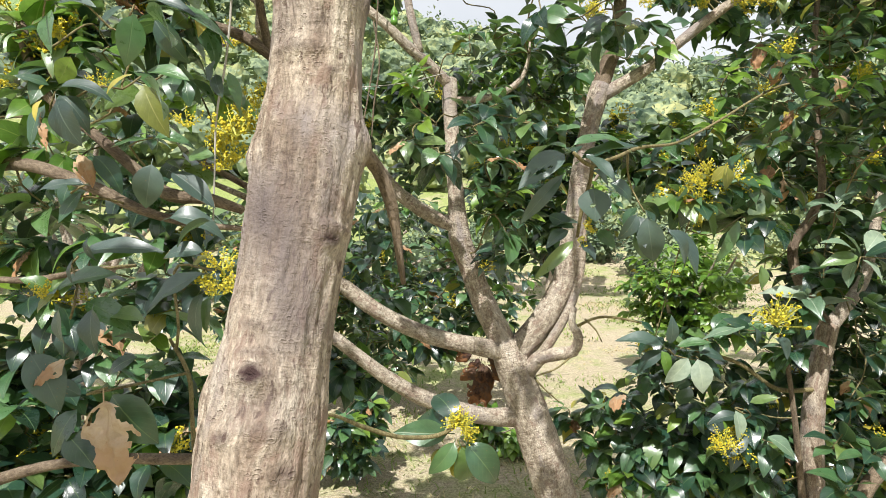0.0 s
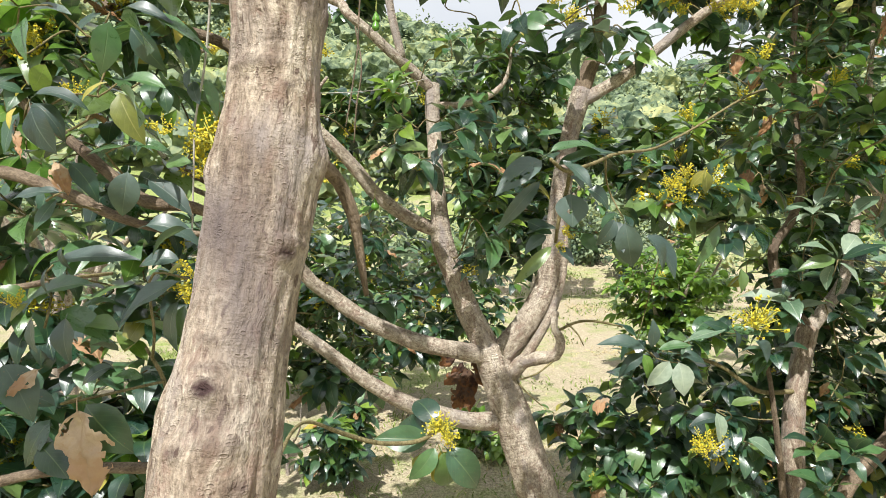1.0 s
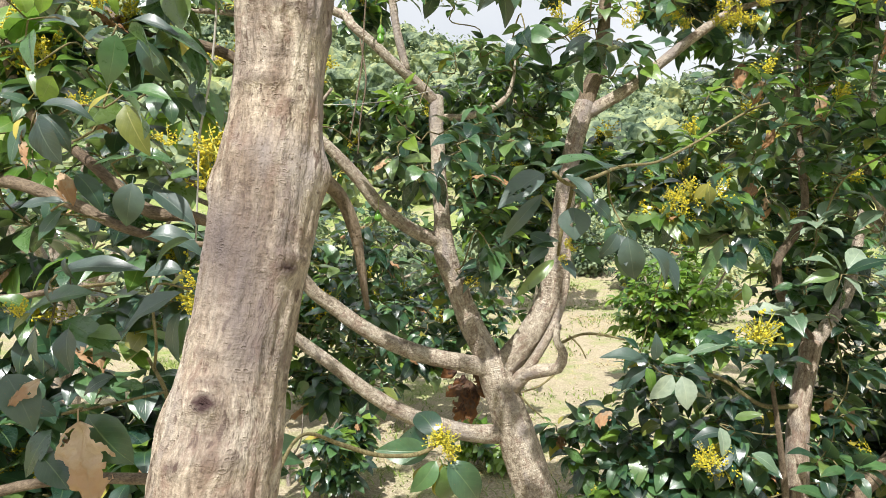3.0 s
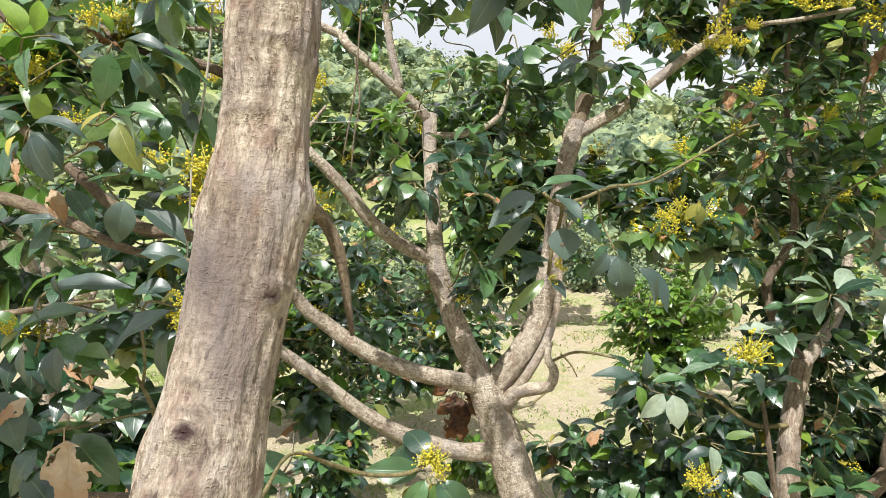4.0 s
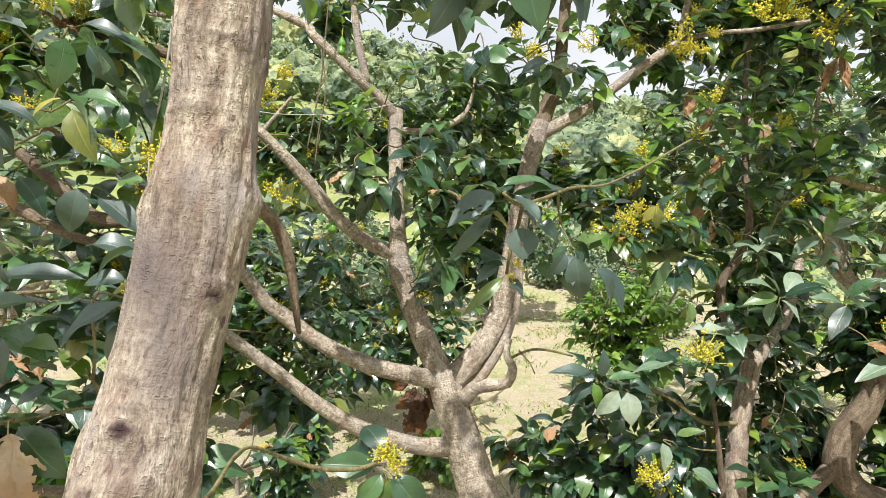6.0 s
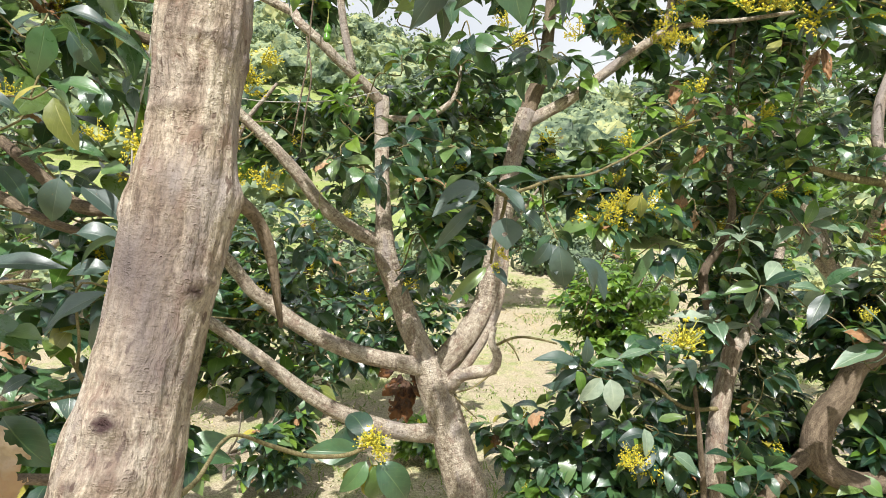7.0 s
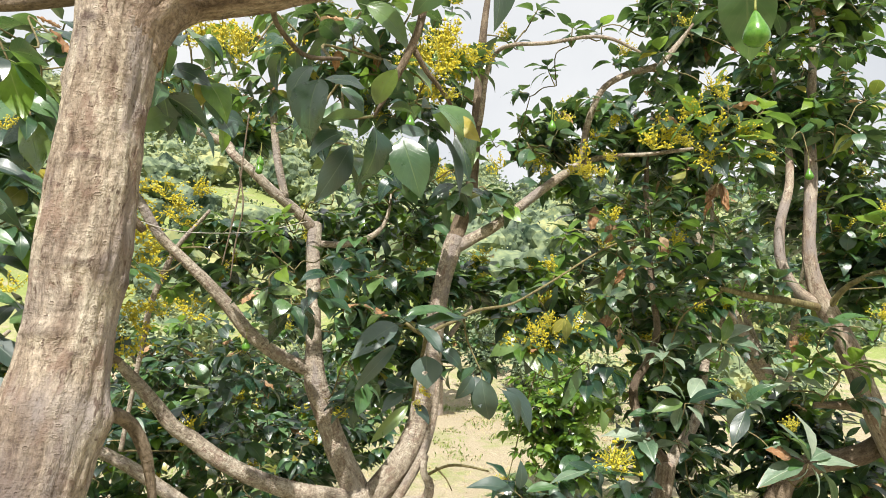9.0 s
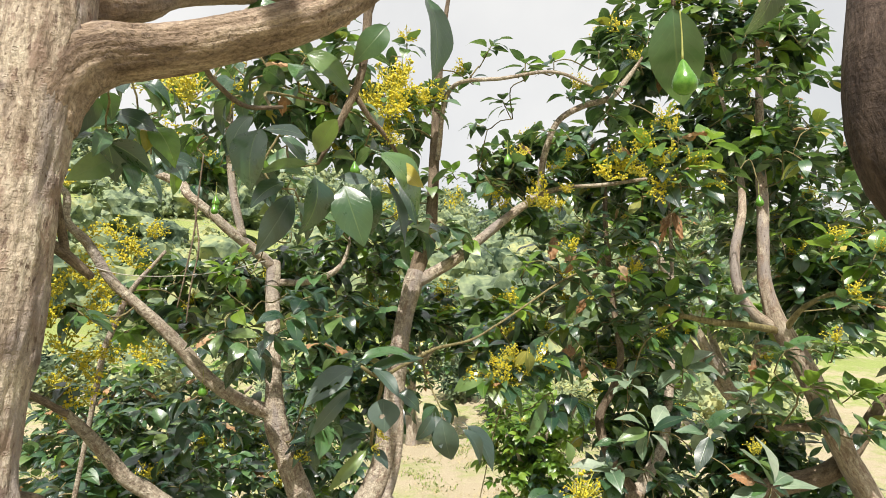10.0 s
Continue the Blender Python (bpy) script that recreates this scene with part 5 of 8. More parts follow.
middle.sprig((-0.17, 2.85, 3.174), (-0.84, -0.5, 0.18), 7, 0.11, kind='young')
middle.sprig((-0.121, 2.85, 3.126), (-0.81, -0.53, -0.26), 7, 0.11, kind='young')
middle.sprig((0.119, 2.95, 3.395), (0, -0.27, 0.96), 9, 0.135)
middle.sprig((0.259, 3.1, 3.488), (0.16, -0.27, 0.95), 9, 0.135)
middle.sprig((0.308, 3.05, 3.357), (0.47, -0.28, 0.84), 9, 0.135)
middle.sprig((0.447, 3.1, 3.383), (0.47, -0.28, 0.84), 9, 0.135)
middle.sprig((0.551, 3.15, 3.355), (0.47, -0.28, 0.84), 9, 0.135)
middle.sprig((0.219, 3.1, 3.29), (-0.47, -0.28, 0.84), 9, 0.135)
middle.sprig((0.395, 3.1, 3.264), (0.89, -0.31, 0.34), 9, 0.135)
middle.sprig((0.412, 2.7, 3.397), (0.16, -0.39, -0.91), 9, 0.135)
middle.sprig((0.582, 3.1, 3.356), (0.47, -0.28, 0.84), 9, 0.135)
middle.sprig((-0.093, 2.75, 2.977), (-0.93, -0.32, 0.19), 9, 0.135)
middle.sprig((-0.18, 2.65, 2.88), (-0.89, -0.35, -0.3), 9, 0.135)
middle.sprig((-0.10, 2.6, 2.86), (0.82, -0.36, -0.45), 9, 0.135)
middle.sprig((-0.019, 2.5, 2.792), (0, -0.39, -0.92), 9, 0.135)
middle.sprig((0.108, 2.4, 2.848), (0.82, -0.36, -0.45), 9, 0.135)
middle.sprig((0.167, 2.5, 2.944), (0.89, -0.31, 0.34), 9, 0.135)
middle.sprig((0.219, 2.6, 3.025), (0.89, -0.31, 0.34), 9, 0.135)
middle.sprig((0.117, 2.9, 3.06), (0.82, -0.3, 0.49), 9, 0.135)
middle.sprig((0.273, 2.65, 2.489), (0.47, -0.38, -0.79), 9, 0.135)
middle.sprig((0.349, 2.7, 2.558), (0.93, -0.32, 0.19), 9, 0.135)
middle.sprig((0.239, 2.8, 2.407), (-0.89, -0.35, -0.3), 9, 0.135)
middle.sprig((0.181, 3.1, 2.713), (0.82, -0.3, 0.49), 9, 0.135)
middle.sprig((0.318, 3.1, 2.686), (0.47, -0.28, 0.84), 9, 0.135)
middle.sprig((0.481, 3.1, 2.74), (0.47, -0.28, 0.84), 9, 0.135)
middle.sprig((0.403, 3.15, 3.071), (0.47, -0.28, 0.84), 9, 0.135)
middle.sprig((0.546, 3.1, 3.01), (-0.47, -0.28, 0.84), 9, 0.135)
middle.sprig((0.61, 3.1, 3.277), (-0.47, -0.28, 0.84), 9, 0.135)
middle.sprig((0.271, 2.9, 2.834), (0.89, -0.31, 0.34), 9, 0.135)
middle.sprig((-0.329, 2.9, 2.58), (-0.89, -0.35, -0.3), 9, 0.135)
middle.sprig((-0.275, 3, 2.472), (0.47, -0.38, -0.79), 9, 0.135)
middle.sprig((-0.367, 3.1, 2.357), (-0.94, -0.33, 0.02), 9, 0.135)
middle.sprig((0.649, 2.45, 3.293), (0.16, -0.39, -0.91), 9, 0.135)
middle.sprig((0.792, 2.5, 3.297), (0.61, -0.38, -0.7), 9, 0.135)
middle.sprig((0.645, 2.6, 3.28), (-0.16, -0.39, -0.91), 9, 0.135)
middle.sprig((0.576, 2.6, 3.368), (-0.16, -0.27, 0.95), 9, 0.135)
middle.sprig((0.846, 2.9, 3.308), (0.47, -0.28, 0.84), 9, 0.135)
middle.sprig((0.926, 2.8, 3.284), (0.47, -0.38, -0.79), 9, 0.135)
middle.limb("branchlet", [(-0.28, 2.95, 3.709, 0.004), (-0.292, 2.92, 3.492, 0.004), (-0.299, 2.9, 3.333, 0.004), (-0.322, 2.88, 3.162, 0.004), (-0.349, 2.86, 2.993, 0.003)], BARK_DARK, sides=6, rough=0.0)
middle.limb("branchlet", [(-0.319, 3, 3.466, 0.004), (-0.29, 2.98, 3.275, 0.004), (-0.314, 2.96, 3.087, 0.004), (-0.325, 2.95, 2.931, 0.003)], BARK_DARK, sides=6, rough=0.0)
middle.limb("branchlet", [(-0.5, 3.3, 3.3, 0.008), (-0.674, 3.3, 3.053, 0.014), (-0.703, 3.3, 2.968, 0.016), (-0.753, 3.3, 2.827, 0.015), (-0.781, 3.3, 2.634, 0.014), (-0.799, 3.3, 2.498, 0.012), (-0.85, 3.3, 2.1, 0.012)], BARK, sides=10)
middle.panicle((0.576, 2.6, 3.357), (0.34, -0.24, 0.96), 0.07)
middle.panicle((0.598, 2.6, 3.379), (0.34, -0.24, 0.96), 0.07)
middle.panicle((1.271, 2.85, 3.489), (0.34, -0.24, 0.96), 0.07)
middle.panicle((1.321, 2.8, 3.474), (0.34, -0.24, 0.96), 0.07)
middle.panicle((0.19, 2.8, 2.333), (0.34, -0.24, 0.96), 0.07)
middle.panicle((1.144, 2.9, 3.48), (0.34, -0.24, 0.96), 0.07)
middle.sprig((0.57, 2.1, 3.691), (0.66, -0.65, 0.37), 6, 0.12, kind='mature', flower=2)
middle.sprig((0.515, 2.15, 3.728), (0.77, -0.63, 0.08), 6, 0.12, kind='young', flower=2)
middle.sprig((0.674, 2.2, 3.746), (0.33, -0.63, 0.7), 6, 0.12, kind='mature', flower=2)
middle.sprig((0.488, 2.1, 3.632), (0.36, -0.42, -0.83), 6, 0.12, kind='mature', flower=2)
middle.sprig((-0.416, 3.2, 4.084), (-0.08, -0.45, 0.89), 8, 0.125, flower=0)
middle.sprig((-0.493, 3.2, 3.99), (-0.94, -0.19, 0.28), 8, 0.125, flower=0)
middle.sprig((-0.093, 3.1, 3.716), (0.73, -0.55, 0.41), 8, 0.125, flower=0)
middle.sprig((-0.168, 3.15, 4.233), (-0.24, -0.42, 0.88), 8, 0.125, flower=1)
middle.sprig((-0.025, 3.1, 4.253), (0.63, -0.55, 0.55), 8, 0.125, flower=0)
middle.sprig((-0.261, 3.2, 4.34), (-0.94, -0.19, 0.28), 8, 0.125, flower=1)
middle.sprig((0.146, 3.2, 4.03), (-0.24, -0.42, 0.88), 8, 0.125, flower=0)
middle.sprig((0.23, 3.2, 4.254), (0.38, -0.53, 0.76), 8, 0.125, flower=1)
middle.sprig((0.129, 3, 3.642), (0.38, -0.53, 0.76), 8, 0.125, flower=0)
middle.sprig((1.042, 3.1, 4.274), (-0.54, -0.34, 0.77), 8, 0.125, flower=1)
middle.sprig((1.084, 2.8, 4.297), (0.38, -0.53, 0.76), 8, 0.125, flower=0)
middle.sprig((1.223, 2.7, 4.174), (-0.08, -0.45, 0.89), 8, 0.125, flower=0)
middle.sprig((1.37, 2.7, 4.186), (-0.08, -0.45, 0.89), 8, 0.125, flower=0)
middle.sprig((1.497, 2.8, 4.089), (0.38, -0.53, 0.76), 8, 0.125, flower=1)
middle.sprig((1.562, 2.6, 4.214), (-0.08, -0.45, 0.89), 8, 0.125, flower=0)
middle.sprig((1.337, 2.8, 3.872), (-0.94, -0.19, 0.28), 8, 0.125, flower=0)
middle.sprig((1.199, 3, 4.085), (-0.54, -0.34, 0.77), 8, 0.125, flower=0)
middle.sprig((1.096, 2.9, 3.598), (0.41, -0.3, -0.86), 8, 0.125, flower=1)
middle.sprig((1.151, 2.7, 3.661), (0.38, -0.53, 0.76), 8, 0.125, flower=1)
middle.sprig((1.408, 2.85, 3.656), (0.08, -0.48, 0.87), 8, 0.125, flower=1)
middle.sprig((1.464, 2.85, 3.541), (0.11, -0.22, -0.97), 8, 0.125, flower=1)
middle.sprig((1.068, 3.1, 3.988), (-0.94, -0.19, 0.28), 8, 0.125, flower=0)
middle.sprig((0.799, 3, 3.611), (-0.24, -0.42, 0.88), 8, 0.125, flower=0)
middle.sprig((0.626, 3, 3.547), (-0.54, -0.34, 0.77), 8, 0.125, flower=1)
middle.sprig((0.486, 3, 3.428), (0.38, -0.53, 0.76), 8, 0.125, flower=0)
middle.sprig((1.685, 2.7, 3.916), (0.65, -0.38, -0.66), 8, 0.125, flower=0)
middle.sprig((1.463, 2.75, 3.804), (0.41, -0.3, -0.86), 8, 0.125, flower=1)
middle.sprig((1.651, 2.6, 3.684), (0.41, -0.3, -0.86), 8, 0.125, flower=1)
middle.sprig((0.243, 2.9, 3.164), (0.38, -0.53, 0.76), 8, 0.125, flower=0)
middle.sprig((0.31, 2.5, 2.94), (-0.98, -0.15, 0.13), 8, 0.125, flower=0)
middle.sprig((-0.631, 2.6, 2.949), (0.74, -0.42, -0.52), 8, 0.125, flower=0)
middle.sprig((-0.692, 2.6, 2.673), (-0.93, -0.1, -0.36), 8, 0.125, flower=0)
middle.sprig((-0.825, 2.7, 3.549), (-0.54, -0.34, 0.77), 8, 0.125, flower=1)
middle.fruit((1.071, 2.55, 3.663), 0.055, 0.06)
middle.fruit((-0.215, 2.75, 2.676), 0.055, 0.06)
middle.fruit((-0.219, 2.95, 3.52), 0.055, 0.06)
middle.fruit((-0.217, 2.9, 3.468), 0.05, 0.06)
middle.fruit((-0.22, 2.95, 3.493), 0.05, 0.06)
one_leaf(middle, (0.178, 3, 1.907), (0.129, 2.98, 1.804), (0.2, -0.9, 0.2), "dead")
one_leaf(middle, (0.2, 3, 1.88), (0.21, 2.98, 1.708), (0.2, -0.9, 0.2), "dead")
one_leaf(middle, (0.165, 3, 1.866), (0.084, 2.98, 1.776), (0.2, -0.9, 0.2), "dead")
one_leaf(middle, (0.211, 3, 1.913), (0.268, 2.98, 1.836), (0.2, -0.9, 0.2), "dead")
one_leaf(middle, (0.151, 3, 1.935), (0.049, 2.98, 1.885), (0.2, -0.9, 0.2), "dead")
one_leaf(middle, (0.184, 3, 1.894), (0.205, 2.98, 1.708), (0.2, -0.9, 0.2), "dead")
one_leaf(middle, (0.222, 3, 1.866), (0.301, 2.98, 1.785), (0.2, -0.9, 0.2), "dead")
one_leaf(middle, (0.173, 3, 1.847), (0.157, 2.98, 1.662), (0.2, -0.9, 0.2), "dead")
one_leaf(middle, (0.138, 3, 1.956), (0.057, 2.98, 1.928), (0.2, -0.9, 0.2), "dead")
one_leaf(middle, (0.232, 3, 1.894), (0.301, 2.98, 1.776), (0.2, -0.9, 0.2), "dead")
one_leaf(middle, (0.198, 3, 1.798), (0.202, 2.98, 1.656), (0.2, -0.9, 0.2), "dead")
one_leaf(middle, (0.168, 3, 1.784), (0.141, 2.98, 1.654), (0.2, -0.9, 0.2), "dead")
middle.fill((-0.5, 3.8, 2.1), (0.85, 0.45, 0.5), 120, 0.14, 8)
middle.fill((-0.35, 3.5, 3.05), (0.7, 0.35, 0.4), 60, 0.13, 8)
middle.fill((0.35, 3.75, 3.15), (0.7, 0.4, 0.5), 80, 0.14, 8, young=0.2)
middle.fill((0.5, 3.6, 2.72), (0.65, 0.3, 0.42), 80, 0.14, 8, young=0.15)
middle.fill((1.25, 3.5, 3.75), (0.7, 0.45, 0.35), 50, 0.14, 8, flower=0.2)
middle.fill((0.45, 3.0, 3.95), (0.95, 0.4, 0.45), 75, 0.13, 8, young=0.15, flower=0.3)
middle.fill((-0.5, 3.3, 1.9), (0.5, 0.3, 0.3), 40, 0.14, 8)
middle.fill((-0.6, 3.75, 4.1), (0.5, 0.3, 0.45), 30, 0.13, 8, flower=0.2)
middle.panicle((0.5, 2.2, 3.768), (0.41, -0.51, 0.81), 0.12)
middle.panicle((0.521, 2.2, 3.714), (0.85, -0.53, 0.29), 0.12)
middle.panicle((0.457, 2.2, 3.721), (-0.56, -0.31, 0.82), 0.12)
middle.panicle((0.543, 2.2, 3.783), (-0.08, -0.43, 0.95), 0.12)
middle.panicle((-0.32, 2.3, 3.751), (-0.08, -0.43, 0.95), 0.12)
middle.panicle((-0.293, 2.3, 3.785), (0.68, -0.54, 0.59), 0.12)
middle.panicle((-0.36, 2.3, 3.781), (-0.82, -0.22, 0.6), 0.12)
middle.panicle((1.619, 2.6, 3.627), (0.68, -0.54, 0.59), 0.12)
middle.panicle((1.573, 2.6, 3.571), (0.09, -0.46, 0.93), 0.12)
middle.panicle((-0.928, 2.7, 3.544), (0.09, -0.46, 0.93), 0.12)
middle.panicle((-0.868, 2.7, 3.268), (-0.08, -0.43, 0.95), 0.12)
middle.panicle((-0.746, 2.6, 2.906), (-0.56, -0.31, 0.82), 0.12)
middle.panicle((-0.691, 2.6, 2.81), (0.41, -0.51, 0.81), 0.12)
middle.panicle((-0.735, 2.9, 3.105), (-0.08, -0.43, 0.95), 0.12)
middle.panicle((-0.65, 3, 3.307), (0.41, -0.51, 0.81), 0.12)
middle.panicle((-0.653, 2.6, 2.672), (0.7, -0.36, -0.69), 0.12)
middle.panicle((-0.48, 2.9, 2.765), (0.41, -0.51, 0.81), 0.12)
middle.panicle((-0.799, 2.7, 2.998), (-0.25, -0.39, 0.94), 0.12)
middle.panicle((-0.652, 2.8, 2.956), (0.78, -0.54, 0.44), 0.12)
middle.panicle((-0.828, 2.9, 3.526), (-0.08, -0.43, 0.95), 0.12)
middle.panicle((-0.465, 3.1, 3.812), (0.41, -0.51, 0.81), 0.12)
middle.panicle((-0.803, 2.6, 2.886), (-0.99, -0.15, 0.31), 0.12)
middle.panicle((-0.584, 3, 3.192), (0.41, -0.51, 0.81), 0.12)
middle.panicle((-0.844, 2.829, 3.289), (0.83, -0.51, 0.73), 0.094)
middle.panicle((-0.725, 2.837, 3.268), (0.90, -0.45, 0.68), 0.113)
middle.panicle((-0.606, 2.909, 2.767), (-0.01, -0.47, 0.85), 0.094)
middle.panicle((-0.833, 2.832, 2.958), (-0.86, -0.41, 0.47), 0.135)
middle.panicle((-0.814, 2.883, 3.055), (-0.70, -0.42, 0.99), 0.093)
middle.panicle((-0.678, 2.967, 2.937), (-0.22, -0.14, 0.40), 0.125)
middle.panicle((-0.567, 2.924, 3.234), (0.27, 0.03, 0.62), 0.097)
middle.panicle((-0.694, 2.773, 2.750), (0.80, -0.26, 0.27), 0.137)
middle.panicle((-0.867, 2.953, 2.652), (0.41, 0.02, 0.36), 0.108)
middle.panicle((-0.640, 3.057, 3.068), (-0.66, -0.06, 0.19), 0.125)
middle.panicle((-0.518, 2.996, 3.322), (0.81, -0.01, 0.55), 0.100)
middle.panicle((-0.671, 2.803, 3.097), (0.05, -0.24, 0.16), 0.135)
middle.panicle((1.049, 2.750, 2.718), (0.01, -0.11, 0.14), 0.070)
middle.panicle((1.172, 2.750, 2.670), (-0.88, -0.36, 0.19), 0.077)
middle.panicle((1.134, 2.750, 2.756), (-0.22, -0.02, 0.88), 0.067)
middle.panicle((1.087, 2.750, 2.620), (-0.19, -0.48, 0.63), 0.099)
middle.panicle((1.221, 2.750, 2.744), (-0.54, -0.06, 0.23), 0.061)
middle.panicle((1.012, 2.750, 2.669), (0.48, -0.36, 0.09), 0.077)
middle.panicle((1.336, 2.750, 3.480), (-0.48, -0.31, 0.39), 0.077)
middle.panicle((1.408, 2.750, 3.554), (0.16, -0.40, 0.00), 0.063)
middle.panicle((1.310, 2.750, 3.553), (-0.71, -0.24, 0.30), 0.092)
middle.panicle((1.385, 2.750, 3.468), (0.01, -0.10, 0.98), 0.063)
middle.panicle((0.893, 2.750, 3.477), (-0.87, -0.50, 0.32), 0.083)
middle.panicle((1.826, 2.750, 3.630), (0.44, -0.35, 0.96), 0.060)
middle.panicle((1.901, 2.750, 3.557), (0.60, -0.45, 0.86), 0.061)
middle.panicle((1.776, 2.750, 3.654), (0.84, -0.07, 0.99), 0.083)
middle.close()

# ---- the tree with the upright slender trunk ----
slim = Tree("avocado_tree", (1.86, 3.12, 0.0), "avocado tree with a slim upright trunk and dense dark crown", 303)
slim.limb("trunk", [(1.9, 3.1, -0.05, 0.075), (1.87, 3.1, 0.6, 0.065), (1.843, 3.1, 1.163, 0.059), (1.832, 3.1, 1.429, 0.055), (1.847, 3.12, 1.651, 0.051), (1.882, 3.14, 1.846, 0.048), (1.926, 3.16, 2.027, 0.048)], BARK_PALE, sides=28, step=0.014)
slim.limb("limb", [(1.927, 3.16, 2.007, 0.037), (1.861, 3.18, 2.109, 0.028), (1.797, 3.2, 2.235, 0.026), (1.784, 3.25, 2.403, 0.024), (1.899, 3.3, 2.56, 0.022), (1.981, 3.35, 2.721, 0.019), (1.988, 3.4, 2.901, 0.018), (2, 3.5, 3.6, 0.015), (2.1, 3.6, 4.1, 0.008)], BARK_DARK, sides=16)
slim.limb("limb", [(1.927, 3.16, 2.007, 0.037), (2.03, 3.2, 2.106, 0.034), (2.189, 3.3, 2.252, 0.029), (2.292, 3.4, 2.453, 0.027), (2.5, 3.6, 3.4, 0.012), (2.5, 3.6, 4, 0.008)], BARK, sides=16)
slim.limb("limb", [(1.82, 3.08, 0.9, 0.02), (1.766, 3.05, 1.187, 0.018), (1.718, 3.02, 1.432, 0.016), (1.684, 3, 1.606, 0.014), (1.6, 3, 2, 0.008), (1.5, 2.95, 2.15, 0.005)], BARK_DARK, sides=14)
slim.limb("limb", [(1.83, 3.1, 1.714, 0.013), (1.636, 3.05, 1.729, 0.011), (1.389, 3, 1.88, 0.009), (1.199, 3, 1.935, 0.008)], TWIG, sides=8)
slim.sprig((1.009, 3, 2.002), (-0.69, -0.41, 0.6), 9, 0.15, odd=0.05)
slim.sprig((1.118, 3, 1.935), (0.45, -0.39, 0.8), 9, 0.15, odd=0.05)
slim.sprig((1.208, 3.02, 1.875), (0.45, -0.5, -0.74), 9, 0.15, odd=0.05)
slim.sprig((1.277, 3, 2.016), (0.45, -0.39, 0.8), 9, 0.15, odd=0.05)
slim.sprig((1.41, 3, 2.043), (0, -0.39, 0.92), 9, 0.15, odd=0.05)
slim.sprig((1.478, 3, 1.606), (0.77, -0.48, -0.42), 9, 0.15, odd=0.05)
slim.sprig((1.377, 2.95, 1.514), (0.16, -0.5, -0.85), 9, 0.15, odd=0.05)
slim.sprig((1.538, 2.95, 1.487), (-0.89, -0.45, 0.03), 9, 0.15, odd=0.05)
slim.sprig((1.628, 2.95, 1.946), (-0.77, -0.42, 0.48), 9, 0.15, odd=0.05)
slim.sprig((1.645, 2.9, 2.154), (-0.69, -0.41, 0.6), 9, 0.15, odd=0.05)
slim.sprig((2.012, 3, 1.771), (0.84, -0.47, -0.28), 9, 0.15, odd=0.05)
slim.sprig((2.062, 3.1, 1.515), (0.84, -0.47, -0.28), 9, 0.15, odd=0.05)
slim.sprig((1.494, 3.1, 1.742), (-0.84, -0.47, -0.28), 9, 0.15, odd=0.05)
slim.sprig((1.086, 3.3, 1.746), (-0.45, -0.39, 0.8), 9, 0.15, odd=0.05)
slim.sprig((0.94, 3.3, 1.625), (-0.69, -0.41, 0.6), 9, 0.15, odd=0.05)
slim.sprig((0.822, 3.3, 1.565), (-0.77, -0.42, 0.48), 9, 0.15, odd=0.05)
slim.sprig((0.788, 3.4, 1.345), (-0.84, -0.43, 0.33), 9, 0.15, odd=0.05)
slim.sprig((0.913, 3.3, 1.443), (-0.16, -0.39, 0.91), 9, 0.15, odd=0.05)
slim.sprig((1.029, 3.2, 1.538), (-0.16, -0.39, 0.91), 9, 0.15, odd=0.05)
slim.sprig((1.201, 3.2, 1.597), (0, -0.39, 0.92), 9, 0.15, odd=0.05)
slim.sprig((1.177, 3.2, 1.39), (-0.84, -0.47, -0.28), 9, 0.15, odd=0.05)
slim.sprig((1.275, 3.1, 1.6), (-0.84, -0.47, -0.28), 9, 0.15, odd=0.05)
slim.sprig((0.976, 3.2, 1.271), (-0.84, -0.43, 0.33), 9, 0.15, odd=0.05)
slim.sprig((0.828, 3.3, 1.168), (-0.89, -0.45, 0.03), 9, 0.15, odd=0.05)
slim.sprig((1.116, 3.1, 1.227), (-0.84, -0.47, -0.28), 9, 0.15, odd=0.05)
slim.sprig((1.285, 3.1, 1.256), (0, -0.51, -0.86), 9, 0.15, odd=0.05)
slim.sprig((1.515, 3, 1.3), (0.45, -0.5, -0.74), 9, 0.15, odd=0.05)
slim.sprig((2.014, 3.1, 1.314), (0.89, -0.45, 0.03), 9, 0.15, odd=0.05)
slim.panicle((1.413, 2.7, 2.113), (0.5, -0.24, 0.88), 0.14, True)
slim.panicle((1.367, 2.9, 1.506), (0.17, -0.56, -0.95), 0.1)
slim.panicle((1.326, 2.9, 1.559), (0.87, -0.47, 0.53), 0.08)
slim.sprig((1.014, 2.85, 2.904), (-0.9, -0.4, 0.19), 10, 0.145, odd=0.1, droop=0.12, flower=0)
slim.sprig((1.254, 2.95, 3.004), (0.46, -0.36, 0.82), 10, 0.145, odd=0.1, droop=0.12, flower=0)
slim.sprig((1.149, 2.8, 2.704), (-0.86, -0.39, 0.34), 10, 0.145, odd=0.1, droop=0.12, flower=1)
slim.sprig((1.008, 2.75, 2.654), (-0.86, -0.43, -0.28), 10, 0.145, odd=0.1, droop=0.12, flower=1)
slim.sprig((1.106, 2.75, 2.63), (0.79, -0.44, -0.43), 10, 0.145, odd=0.1, droop=0.12, flower=1)
slim.sprig((1.269, 2.85, 2.73), (0.79, -0.38, 0.48), 10, 0.145, odd=0.1, droop=0.12, flower=1)
slim.sprig((0.967, 2.85, 2.78), (-0.91, -0.41, 0.03), 10, 0.145, odd=0.1, droop=0.12, flower=0)
